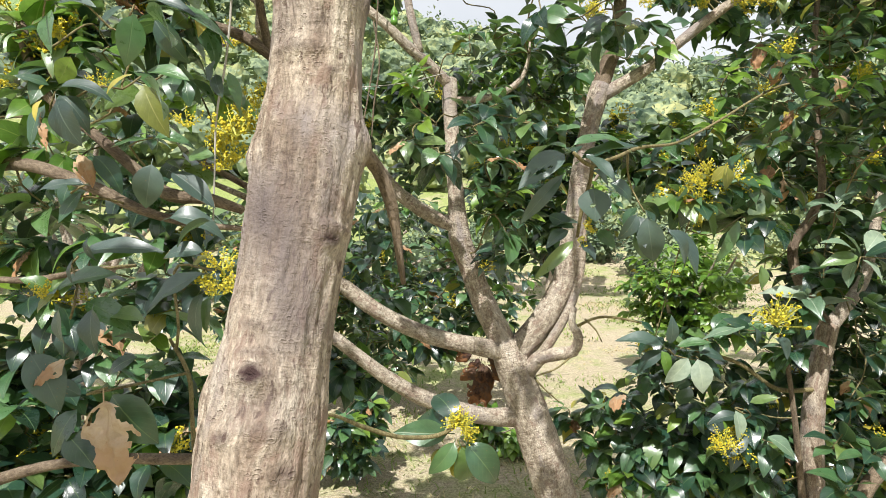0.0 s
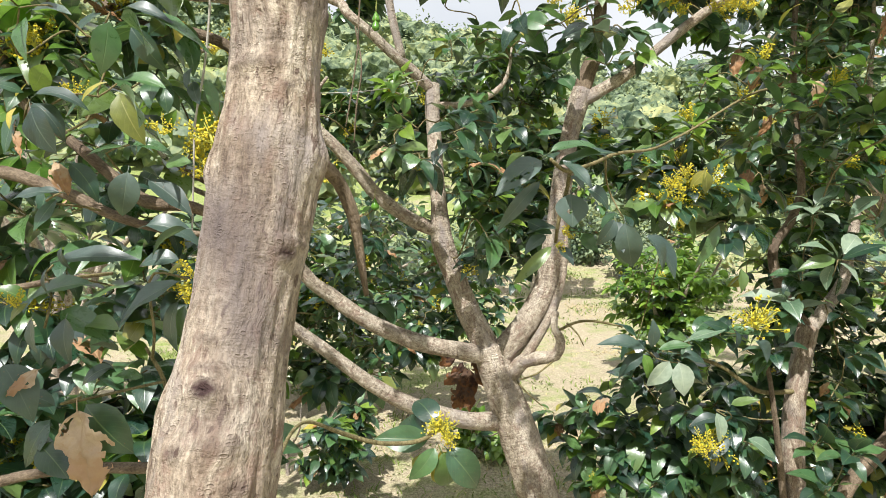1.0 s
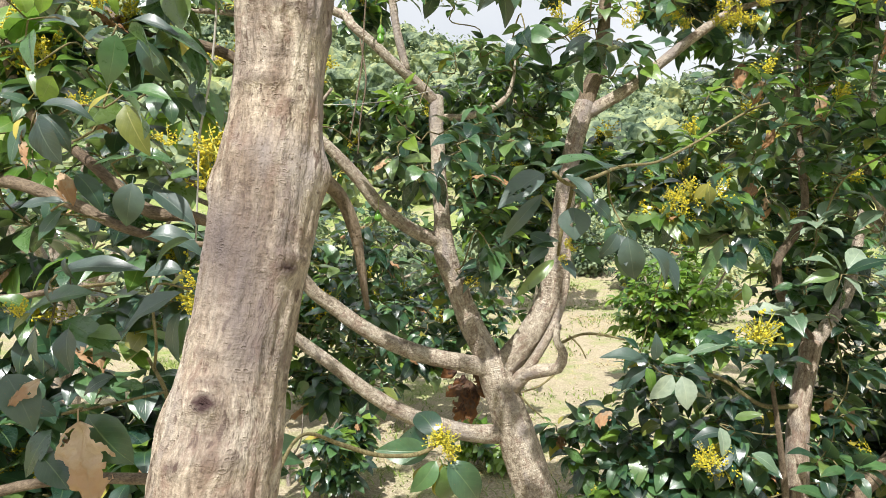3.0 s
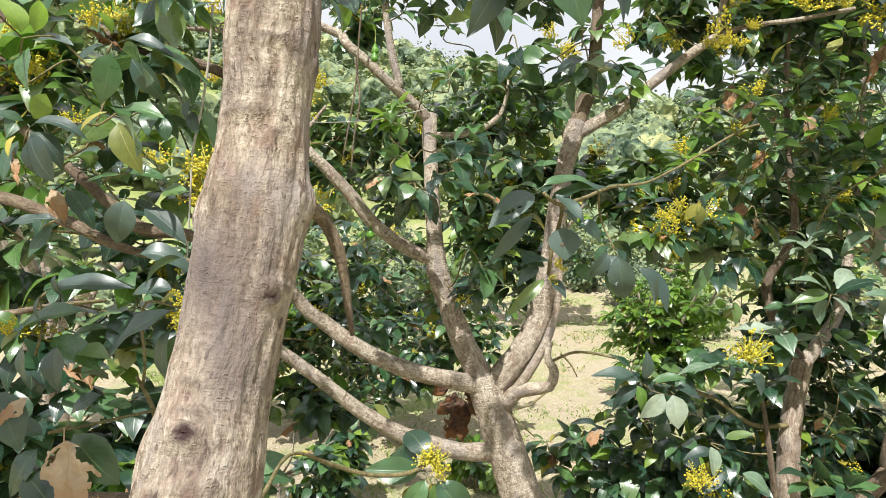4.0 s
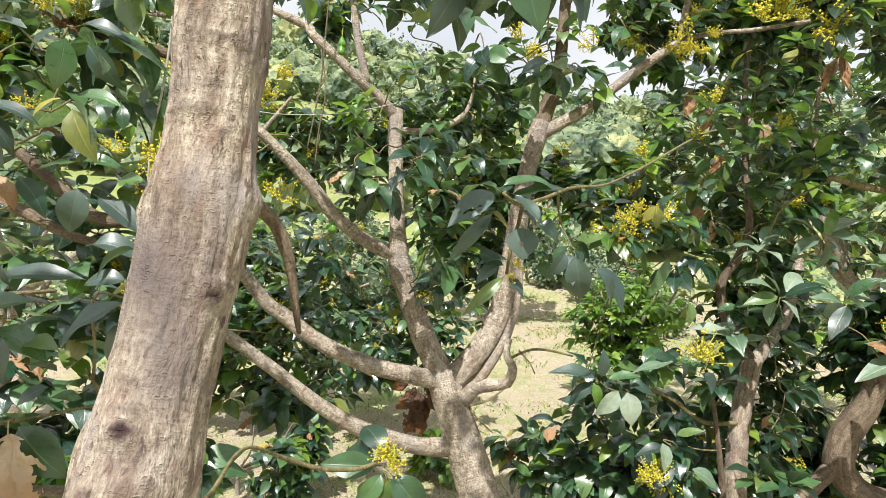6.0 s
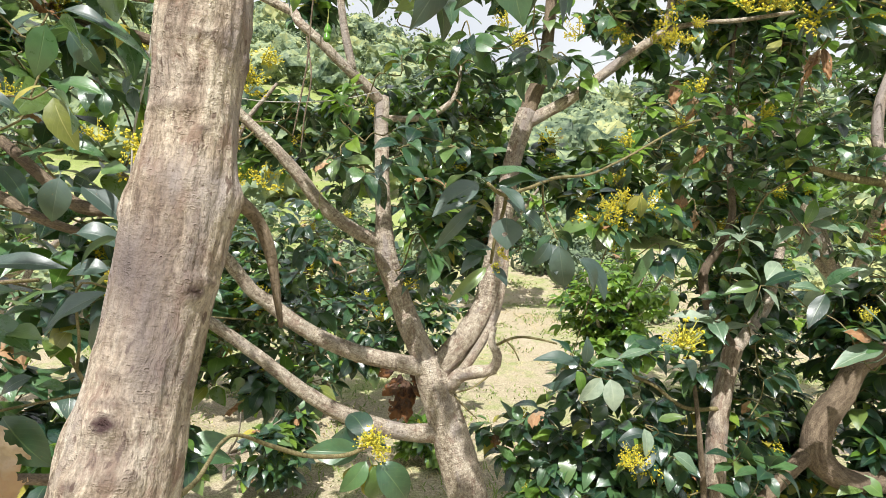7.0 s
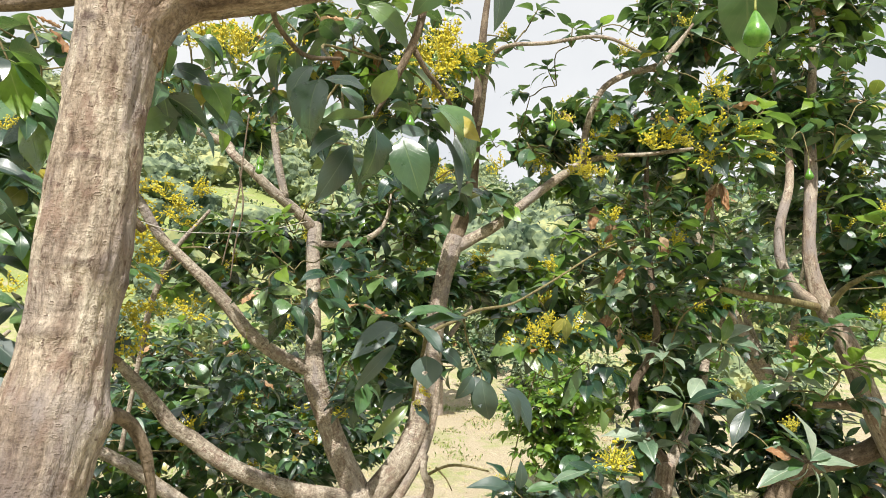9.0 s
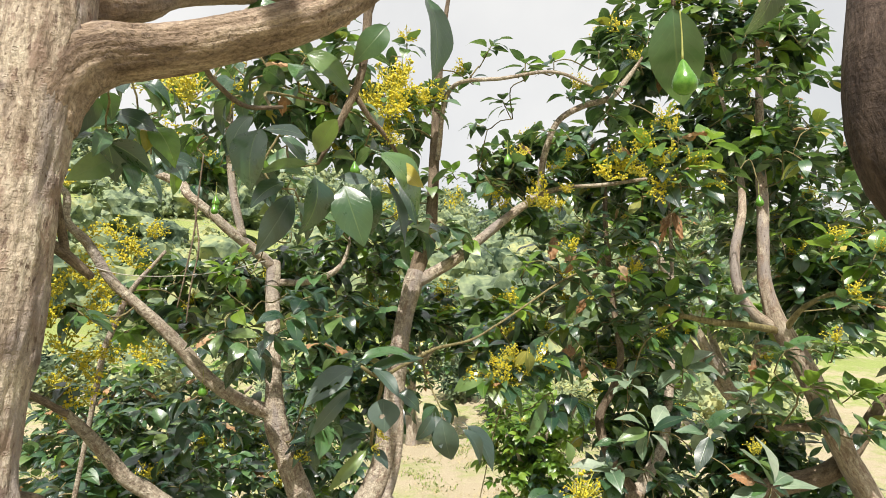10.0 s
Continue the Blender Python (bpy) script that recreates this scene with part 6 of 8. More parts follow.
slim.sprig((1.418, 2.95, 2.709), (0.16, -0.47, -0.87), 10, 0.145, odd=0.1, droop=0.12, flower=0)
slim.sprig((1.628, 3.05, 2.712), (0, -0.47, -0.88), 10, 0.145, odd=0.1, droop=0.12, flower=0)
slim.sprig((1.78, 3.25, 3.058), (0.46, -0.46, -0.76), 10, 0.145, odd=0.1, droop=0.12, flower=0)
slim.sprig((1.795, 3.35, 3.359), (0, -0.47, -0.88), 10, 0.145, odd=0.1, droop=0.12, flower=0)
slim.sprig((2.063, 3.35, 3.23), (0, -0.47, -0.88), 10, 0.145, odd=0.1, droop=0.12, flower=0)
slim.sprig((1.536, 3.35, 3.273), (-0.16, -0.35, 0.92), 10, 0.145, odd=0.1, droop=0.12, flower=0)
slim.sprig((1.645, 3.35, 3.502), (0, -0.35, 0.94), 10, 0.145, odd=0.1, droop=0.12, flower=0)
slim.sprig((1.846, 3.35, 3.559), (0.46, -0.36, 0.82), 10, 0.145, odd=0.1, droop=0.12, flower=0)
slim.sprig((1.962, 3.25, 3.475), (0.79, -0.38, 0.48), 10, 0.145, odd=0.1, droop=0.12, flower=0)
slim.sprig((2.067, 3.15, 3.395), (0.79, -0.38, 0.48), 10, 0.145, odd=0.1, droop=0.12, flower=0)
slim.sprig((2.015, 3.05, 3.057), (0.86, -0.43, -0.28), 10, 0.145, odd=0.1, droop=0.12, flower=0)
slim.sprig((1.923, 3.15, 2.907), (0.79, -0.44, -0.43), 10, 0.145, odd=0.1, droop=0.12, flower=0)
slim.sprig((1.936, 2.95, 2.734), (0.91, -0.41, 0.03), 10, 0.145, odd=0.1, droop=0.12, flower=0)
slim.sprig((1.4, 2.95, 2.475), (-0.16, -0.47, -0.87), 10, 0.145, odd=0.1, droop=0.12, flower=0)
slim.sprig((1.528, 2.95, 2.527), (0.46, -0.46, -0.76), 10, 0.145, odd=0.1, droop=0.12, flower=0)
slim.sprig((1.564, 3.15, 2.907), (-0.91, -0.41, 0.03), 10, 0.145, odd=0.1, droop=0.12, flower=0)
slim.sprig((1.222, 3.05, 2.818), (-0.79, -0.38, 0.48), 10, 0.145, odd=0.1, droop=0.12, flower=1)
slim.sprig((1.457, 3.25, 3.392), (-0.46, -0.36, 0.82), 10, 0.145, odd=0.1, droop=0.12, flower=0)
slim.panicle((1.14, 2.9, 2.669), (0.34, -0.24, 0.96), 0.1)
slim.panicle((1.103, 2.9, 2.631), (0.34, -0.24, 0.96), 0.1)
slim.panicle((1.218, 2.9, 2.618), (0.34, -0.24, 0.96), 0.1)
slim.panicle((1.198, 2.95, 2.709), (0.34, -0.24, 0.96), 0.1)
slim.panicle((1.63, 3.3, 3.178), (0.34, -0.24, 0.96), 0.1)
one_leaf(slim, (1.195, 2.7, 2.798), (1.134, 2.7, 2.713), (0.1, -0.8, 0.4), "yellow")
one_leaf(slim, (1.182, 2.7, 2.797), (1.221, 2.7, 2.678), (0.1, -0.8, 0.4), "yellow")
one_leaf(slim, (1.465, 3.000, 3.379), (1.410, 2.960, 3.243), (-0.47, -0.63, 0.33), "dry", 0.94)
one_leaf(slim, (1.554, 3.000, 3.308), (1.542, 2.960, 3.172), (0.23, -0.87, 0.01), "dry", 1.03)
one_leaf(slim, (1.811, 3.000, 3.237), (1.872, 2.960, 3.103), (-0.43, -0.78, 0.90), "dry", 0.89)
one_leaf(slim, (1.630, 3.000, 3.086), (1.584, 2.960, 2.953), (0.61, -0.66, 0.58), "dry", 0.76)
one_leaf(slim, (1.533, 3.000, 2.826), (1.488, 2.960, 2.696), (0.24, -0.47, 0.47), "dry", 1.00)
one_leaf(slim, (1.588, 3.000, 2.759), (1.598, 2.960, 2.631), (0.31, -0.87, 0.68), "dry", 0.94)
slim.twig((1.021, 2.850, 1.974), (-0.5, -0.5, 0.5))
slim.twig((1.144, 2.850, 1.941), (-0.5, -0.5, 0.5))
slim.twig((1.423, 2.900, 2.068), (-0.5, -0.5, 0.5))
slim.twig((1.378, 2.850, 1.697), (-0.5, -0.5, 0.5))
one_leaf(slim, (1.015, 2.850, 1.979), (0.799, 2.790, 2.088), (0.03, -0.53, 0.88), "dusty", 0.75)
one_leaf(slim, (1.020, 2.850, 1.984), (1.039, 2.790, 2.119), (0.18, -0.67, 0.63), "dusty", 0.80)
one_leaf(slim, (1.016, 2.850, 1.968), (0.840, 2.790, 1.932), (0.06, -0.64, 0.86), "dusty", 0.80)
one_leaf(slim, (0.967, 2.820, 1.986), (1.031, 2.760, 1.881), (0.23, -0.9, 0.68), "young", 1.00)
one_leaf(slim, (1.107, 2.820, 1.956), (1.007, 2.760, 1.826), (0.5, -0.98, 0.64), "pale", 0.90)
one_leaf(slim, (1.133, 2.820, 1.956), (1.166, 2.760, 1.789), (-0.16, -0.85, 0.51), "pale", 1.10)
one_leaf(slim, (1.051, 2.880, 1.972), (1.195, 2.820, 2.042), (0.07, -0.52, 0.92), "mature", 0.80)
one_leaf(slim, (1.155, 2.880, 1.946), (1.285, 2.820, 1.987), (0.06, -0.65, 0.96), "dusty", 0.80)
one_leaf(slim, (1.410, 2.900, 2.067), (1.170, 2.840, 2.058), (0.19, -0.31, 0.9), "pale", 0.55)
one_leaf(slim, (1.432, 2.920, 2.056), (1.288, 2.860, 2.106), (0.12, -1.0, 0.35), "mature", 0.70)
one_leaf(slim, (1.413, 2.880, 2.077), (1.450, 2.820, 1.987), (0.48, -0.88, 0.45), "dusty", 0.70)
one_leaf(slim, (1.482, 2.860, 2.035), (1.636, 2.800, 1.927), (0.46, -0.87, 0.52), "dusty", 0.95)
one_leaf(slim, (1.475, 2.900, 2.047), (1.600, 2.840, 2.073), (-0.03, -0.67, 0.88), "mature", 0.60)
one_leaf(slim, (1.308, 2.820, 1.719), (1.343, 2.760, 1.582), (0.44, -0.94, 0.39), "pale", 1.00)
one_leaf(slim, (1.442, 2.820, 1.592), (1.601, 2.760, 1.528), (-0.03, -0.69, 0.85), "pale", 0.90)
one_leaf(slim, (1.370, 2.860, 1.655), (1.216, 2.800, 1.713), (0.13, -0.44, 0.86), "dusty", 0.80)
one_leaf(slim, (1.401, 2.840, 1.585), (1.248, 2.780, 1.519), (0.14, -0.64, 0.88), "dusty", 0.80)
one_leaf(slim, (1.401, 2.900, 1.706), (1.514, 2.840, 1.778), (-0.05, -0.46, 0.7), "mature", 0.80)
one_leaf(slim, (0.636, 2.100, 2.599), (0.593, 2.040, 2.509), (0.41, -0.96, 0.37), "dusty", 0.90)
one_leaf(slim, (0.659, 2.080, 2.600), (0.676, 2.020, 2.420), (-0.18, -0.72, 0.27), "dusty", 1.00)
one_leaf(slim, (0.721, 2.100, 2.552), (0.860, 2.040, 2.437), (-0.03, -0.6, 0.76), "dusty", 0.60)
one_leaf(slim, (1.352, 2.900, 2.581), (1.251, 2.840, 2.352), (0.35, -0.93, 0.35), "mature", 0.55)
one_leaf(slim, (1.445, 2.900, 2.360), (1.457, 2.840, 2.251), (0.28, -0.93, 0.56), "mature", 1.00)
one_leaf(slim, (1.229, 3.000, 3.100), (1.213, 2.940, 3.143), (0.13, -0.39, 0.84), "mature", 0.80)
slim.panicle((1.530, 2.880, 2.103), (-0.15, -0.5, 0.37), 0.11, True)
slim.panicle((1.491, 2.880, 2.090), (-0.49, -0.5, 0.49), 0.11, True)
slim.panicle((1.556, 2.880, 2.090), (-0.17, -0.5, 0.33), 0.11, True)
slim.panicle((1.256, 2.800, 1.561), (-0.50, -0.4, 0.6), 0.08)
slim.panicle((1.294, 2.800, 1.536), (-0.06, -0.4, 0.6), 0.08)
slim.panicle((1.231, 2.800, 1.523), (0.10, -0.4, 0.6), 0.08)
slim.sprig((1.262, 2.859, 3.207), (0.27, -0.45, 0.85), 9, 0.125, kind='young', droop=0.08, odd=0.15, flower=0)
slim.sprig((1.431, 2.714, 3.229), (0.26, -0.45, 0.85), 9, 0.125, kind='mature', droop=0.08, odd=0.15, flower=1)
slim.sprig((1.675, 2.823, 3.328), (-0.28, -0.45, 0.85), 9, 0.125, kind='mature', droop=0.08, odd=0.15, flower=0)
slim.sprig((1.738, 2.723, 3.427), (0.37, -0.45, 0.85), 9, 0.125, kind='mature', droop=0.08, odd=0.15, flower=0)
slim.sprig((1.900, 2.864, 3.594), (-0.21, -0.45, 0.85), 9, 0.125, kind='young', droop=0.08, odd=0.15, flower=0)
slim.sprig((1.947, 2.810, 3.252), (-0.06, -0.45, 0.85), 9, 0.125, kind='mature', droop=0.08, odd=0.15, flower=0)
slim.sprig((1.721, 2.707, 3.133), (0.31, -0.45, 0.85), 9, 0.125, kind='young', droop=0.08, odd=0.15, flower=1)
slim.sprig((1.534, 2.742, 3.064), (0.38, -0.45, 0.85), 9, 0.125, kind='mature', droop=0.08, odd=0.15, flower=0)
slim.sprig((1.338, 2.853, 3.053), (0.11, -0.45, 0.85), 9, 0.125, kind='mature', droop=0.08, odd=0.15, flower=0)
slim.sprig((1.175, 2.795, 2.995), (0.28, -0.45, 0.85), 9, 0.125, kind='young', droop=0.08, odd=0.15, flower=1)
slim.sprig((2.021, 2.878, 3.061), (-0.01, -0.45, 0.85), 9, 0.125, kind='mature', droop=0.08, odd=0.15, flower=0)
slim.sprig((1.999, 2.798, 3.424), (0.09, -0.45, 0.85), 9, 0.125, kind='mature', droop=0.08, odd=0.15, flower=0)
slim.fruit((1.852, 3.2, 3.353), 0.055, 0.06)
slim.fill((2.05, 3.75, 3.05), (0.7, 0.4, 0.9), 75, 0.15, 8, young=0.25)
slim.fill((2.4, 4.1, 3.4), (0.7, 0.4, 0.9), 45, 0.15, 8, young=0.25)
slim.fill((1.35, 3.5, 1.3), (0.75, 0.4, 0.5), 170, 0.15, 8)
slim.fill((2.2, 3.7, 2.0), (0.5, 0.4, 0.65), 110, 0.15, 8)
slim.fill((1.4, 3.7, 3.0), (0.5, 0.35, 0.5), 45, 0.14, 8, young=0.2, flower=0.15)
slim.close()

# ---- the sunlit tree with a leaning forked trunk ----
leaning = Tree("avocado_tree", (3.3, 2.75, 0.0), "sunlit avocado tree with pale leaning trunk that forks", 404)
leaning.limb("trunk", [(3.35, 2.72, -0.05, 0.08), (3.3, 2.74, 0.9, 0.07), (3.2, 2.76, 1.6, 0.06), (2.992, 2.78, 2.07, 0.06), (2.926, 2.8, 2.22, 0.057), (2.851, 2.82, 2.415, 0.055), (2.78, 2.84, 2.628, 0.056), (2.7, 2.86, 2.802, 0.053), (2.637, 2.88, 2.949, 0.045), (2.614, 2.9, 3.114, 0.035), (2.637, 2.92, 3.36, 0.032), (2.679, 2.95, 3.586, 0.031), (2.706, 2.98, 3.787, 0.028), (2.8, 3.05, 4.3, 0.02), (2.85, 3.1, 4.9, 0.01)], BARK_PALE, sides=32, step=0.014)
leaning.limb("limb", [(2.649, 2.88, 2.875, 0.036), (2.536, 2.9, 2.948, 0.03), (2.466, 2.92, 3.082, 0.027), (2.469, 2.94, 3.266, 0.026), (2.551, 2.96, 3.52, 0.023), (2.65, 3.1, 3.9, 0.015), (2.6, 3.2, 4.5, 0.008)], BARK_PALE, sides=20)
leaning.limb("limb", [(2.615, 2.86, 2.869, 0.021), (2.406, 2.8, 2.895, 0.019), (2.182, 2.75, 2.912, 0.017), (1.969, 2.7, 2.943, 0.011)], TWIG, sides=12)
leaning.limb("limb", [(2.665, 2.84, 2.875, 0.018), (2.694, 2.75, 2.974, 0.014), (2.754, 2.65, 3.034, 0.013), (2.885, 2.6, 3.067, 0.01)], TWIG, sides=12)
leaning.limb("limb", [(2.873, 2.82, 2.352, 0.029), (2.606, 2.7, 2.394, 0.022), (2.37, 2.6, 2.412, 0.013)], BARK_DARK, sides=12)
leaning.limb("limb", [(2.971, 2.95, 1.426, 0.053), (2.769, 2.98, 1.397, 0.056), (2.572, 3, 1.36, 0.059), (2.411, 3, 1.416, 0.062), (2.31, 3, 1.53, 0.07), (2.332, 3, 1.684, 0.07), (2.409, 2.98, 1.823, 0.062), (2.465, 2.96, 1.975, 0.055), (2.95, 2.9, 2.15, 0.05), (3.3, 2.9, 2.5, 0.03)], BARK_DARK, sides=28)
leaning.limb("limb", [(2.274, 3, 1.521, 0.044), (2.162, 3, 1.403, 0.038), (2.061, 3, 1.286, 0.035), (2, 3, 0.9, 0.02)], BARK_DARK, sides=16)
leaning.sprig((1.78, 2.9, 2.631), (-0.16, -0.39, 0.91), 11, 0.15, droop=0.06, spread=0.9, odd=0.05, kind='pale')
leaning.sprig((1.881, 3, 2.945), (0, -0.39, 0.92), 11, 0.15, droop=0.06, spread=0.9, odd=0.05, kind='mature')
leaning.sprig((1.99, 3, 3.153), (0.45, -0.39, 0.8), 11, 0.15, droop=0.06, spread=0.9, odd=0.05, kind='mature')
leaning.sprig((1.855, 3.1, 3.144), (-0.16, -0.39, 0.91), 11, 0.15, droop=0.06, spread=0.9, odd=0.05, kind='mature')
leaning.sprig((1.745, 2.95, 2.317), (-0.45, -0.39, 0.8), 11, 0.15, droop=0.06, spread=0.9, odd=0.05, kind='mature')
leaning.sprig((1.886, 2.8, 2.182), (0.45, -0.39, 0.8), 11, 0.15, droop=0.06, spread=0.9, odd=0.05, kind='mature')
leaning.sprig((1.945, 2.8, 1.98), (0.69, -0.41, 0.6), 11, 0.15, droop=0.06, spread=0.9, odd=0.05, kind='mature')
leaning.sprig((1.879, 2.8, 1.776), (0.69, -0.41, 0.6), 11, 0.15, droop=0.06, spread=0.9, odd=0.05, kind='mature')
leaning.sprig((1.819, 2.85, 1.551), (0.45, -0.39, 0.8), 11, 0.15, droop=0.06, spread=0.9, odd=0.05, kind='mature')
leaning.sprig((1.872, 2.7, 1.558), (0.45, -0.39, 0.8), 11, 0.15, droop=0.06, spread=0.9, odd=0.05, kind='mature')
leaning.sprig((1.756, 2.7, 1.407), (0, -0.39, 0.92), 11, 0.15, droop=0.06, spread=0.9, odd=0.05, kind='mature')
leaning.sprig((1.673, 2.9, 2.192), (-0.38, -0.21, 0.9), 12, 0.175, droop=0.0, spread=0.9, odd=0.0, kind='pale')
leaning.sprig((1.672, 2.9, 2.214), (-0.37, -0.38, 0.85), 5, 0.06, droop=0.0, spread=0.5, odd=0.0, kind='pale', twig=False)
leaning.sprig((2.4, 2.8, 2.548), (0.27, -0.28, 0.92), 12, 0.175, droop=0.0, spread=0.9, odd=0.0, kind='pale')
leaning.sprig((2.398, 2.8, 2.57), (0.24, -0.44, 0.87), 5, 0.06, droop=0.0, spread=0.5, odd=0.0, kind='pale', twig=False)
leaning.sprig((2.328, 2.45, 2.776), (0.17, -0.5, 0.85), 10, 0.145, droop=0.1, spread=0.85, kind='mature', flower=0)
leaning.sprig((2.553, 2.4, 2.799), (-0.02, -0.46, 0.89), 10, 0.145, droop=0.1, spread=0.85, kind='young', flower=1)
leaning.sprig((2.708, 2.4, 2.822), (0.17, -0.5, 0.85), 10, 0.145, droop=0.1, spread=0.85, kind='mature', flower=0)
leaning.sprig((2.504, 2.5, 2.618), (0.52, -0.54, 0.66), 10, 0.145, droop=0.1, spread=0.85, kind='young', flower=0)
leaning.sprig((2.747, 2.5, 2.585), (0.52, -0.54, 0.66), 10, 0.145, droop=0.1, spread=0.85, kind='young', flower=0)
leaning.sprig((2.735, 2.5, 3.009), (-0.02, -0.46, 0.89), 10, 0.145, droop=0.1, spread=0.85, kind='mature', flower=1)
leaning.sprig((2.703, 2.5, 3.282), (-0.02, -0.46, 0.89), 10, 0.145, droop=0.1, spread=0.85, kind='young', flower=1)
leaning.sprig((2.924, 2.5, 3.23), (0.17, -0.5, 0.85), 10, 0.145, droop=0.1, spread=0.85, kind='mature', flower=1)
leaning.sprig((2.12, 2.7, 3.077), (-0.34, -0.39, 0.86), 10, 0.145, droop=0.1, spread=0.85, kind='mature', flower=0)
leaning.sprig((1.933, 2.75, 3.024), (-0.4, -0.38, 0.84), 10, 0.145, droop=0.1, spread=0.85, kind='mature', flower=0)
leaning.sprig((2.099, 2.8, 3.171), (-0.08, -0.45, 0.89), 10, 0.145, droop=0.1, spread=0.85, kind='mature', flower=0)
leaning.sprig((2.306, 2.75, 2.996), (0.17, -0.5, 0.85), 10, 0.145, droop=0.1, spread=0.85, kind='mature', flower=0)
leaning.sprig((2.886, 2.6, 2.386), (0.52, -0.54, 0.66), 10, 0.145, droop=0.1, spread=0.85, kind='mature', flower=0)
leaning.sprig((2.606, 2.6, 2.45), (0.76, -0.55, 0.35), 10, 0.145, droop=0.1, spread=0.85, kind='mature', flower=0)
leaning.sprig((2.345, 2.6, 2.615), (-0.21, -0.42, 0.88), 10, 0.145, droop=0.1, spread=0.85, kind='young', flower=0)
leaning.sprig((1.758, 2.35, 3.592), (-0.54, -0.38, 0.75), 7, 0.15, kind='mature', flower=1)
leaning.sprig((1.839, 2.35, 3.57), (0.77, -0.58, 0.25), 7, 0.15, kind='young', flower=1)
leaning.sprig((1.724, 2.35, 3.489), (-0.92, -0.14, -0.36), 7, 0.15, kind='mature', flower=1)
leaning.sprig((1.827, 2.4, 3.74), (-0.25, -0.45, 0.86), 7, 0.15, kind='mature', flower=1)
leaning.sprig((1.684, 2.4, 3.68), (-0.93, -0.23, 0.27), 7, 0.15, kind='young', flower=1)
leaning.sprig((2.078, 2.45, 3.58), (0.78, -0.49, -0.38), 7, 0.15, kind='mature', flower=0)
leaning.sprig((2.678, 2.6, 3.702), (0.63, -0.42, -0.65), 7, 0.15, kind='mature', flower=0)
leaning.sprig((1.997, 2.4, 3.722), (0.37, -0.57, 0.74), 7, 0.15, kind='young', flower=0)
leaning.sprig((1.889, 2.35, 3.495), (0.63, -0.42, -0.65), 7, 0.15, kind='mature', flower=1)
one_leaf(leaning, (1.761, 2.4, 3.388), (1.716, 2.4, 3.236), (0.6, -0.8, 0.3), "dry", 0.5)
one_leaf(leaning, (1.776, 2.4, 3.401), (1.77, 2.35, 3.254), (-0.7, -0.6, 0.3), "dry", 0.55)
one_leaf(leaning, (1.824, 2.45, 3.407), (1.704, 2.4, 3.311), (0.3, -0.4, 0.8), "dry", 0.6)
leaning.twig((1.801, 2.750, 2.399), (0, -0.4, 0.9))
one_leaf(leaning, (1.791, 2.750, 2.409), (1.651, 2.710, 2.520), (0.44, -0.37, 0.93), "pale", 0.80)
one_leaf(leaning, (1.804, 2.750, 2.398), (1.755, 2.756, 2.525), (0.34, -0.29, 0.95), "pale", 0.70)
one_leaf(leaning, (1.813, 2.750, 2.408), (1.935, 2.781, 2.547), (0.27, -0.48, 0.68), "pale", 0.90)
one_leaf(leaning, (1.799, 2.750, 2.392), (1.931, 2.653, 2.506), (-0.21, -0.46, 0.77), "mature", 0.70)
one_leaf(leaning, (1.790, 2.750, 2.389), (1.754, 2.801, 2.274), (0.23, -0.24, 0.85), "pale", 1.20)
one_leaf(leaning, (1.796, 2.750, 2.396), (1.890, 2.676, 2.327), (0.26, -0.49, 0.67), "pale", 0.90)
one_leaf(leaning, (1.810, 2.750, 2.401), (1.628, 2.717, 2.397), (0.1, -0.77, 0.69), "mature", 0.80)
one_leaf(leaning, (1.788, 2.750, 2.394), (1.893, 2.805, 2.238), (0.05, -0.56, 0.79), "mature", 0.90)
one_leaf(leaning, (1.798, 2.750, 2.395), (1.979, 2.758, 2.421), (0.69, -0.37, 0.78), "pale", 0.70)
leaning.twig((2.042, 2.650, 2.396), (0.1, -0.4, 0.9))
one_leaf(leaning, (2.042, 2.650, 2.390), (1.883, 2.630, 2.436), (0.26, -0.58, 0.78), "pale", 0.80)
one_leaf(leaning, (2.043, 2.650, 2.402), (1.992, 2.618, 2.520), (0.21, -0.29, 0.82), "pale", 1.10)
one_leaf(leaning, (2.044, 2.650, 2.403), (2.188, 2.661, 2.482), (0.39, -0.31, 0.65), "pale", 0.90)
one_leaf(leaning, (2.046, 2.650, 2.405), (2.194, 2.623, 2.383), (0.22, -0.56, 0.77), "pale", 0.80)
one_leaf(leaning, (2.055, 2.650, 2.396), (1.964, 2.703, 2.291), (0.3, -0.56, 0.84), "pale", 1.20)
one_leaf(leaning, (2.033, 2.650, 2.391), (2.126, 2.696, 2.272), (-0.17, -0.34, 0.78), "mature", 0.90)
one_leaf(leaning, (2.038, 2.650, 2.401), (2.064, 2.551, 2.548), (-0.25, -0.67, 0.99), "mature", 0.80)
one_leaf(leaning, (2.056, 2.650, 2.396), (1.915, 2.554, 2.260), (-0.23, -0.49, 1.09), "mature", 0.80)
leaning.twig((2.198, 2.450, 2.183), (0.1, -0.4, 0.9))
one_leaf(leaning, (2.202, 2.450, 2.188), (1.944, 2.434, 2.133), (0.36, -0.31, 1.02), "pale", 0.85)
one_leaf(leaning, (2.210, 2.450, 2.175), (2.078, 2.376, 2.411), (0.44, -0.39, 0.73), "pale", 0.80)
one_leaf(leaning, (2.210, 2.450, 2.182), (2.249, 2.461, 2.412), (0.35, -0.26, 0.74), "pale", 1.10)
one_leaf(leaning, (2.191, 2.450, 2.179), (2.065, 2.461, 2.314), (0.55, -0.59, 0.74), "pale", 0.80)
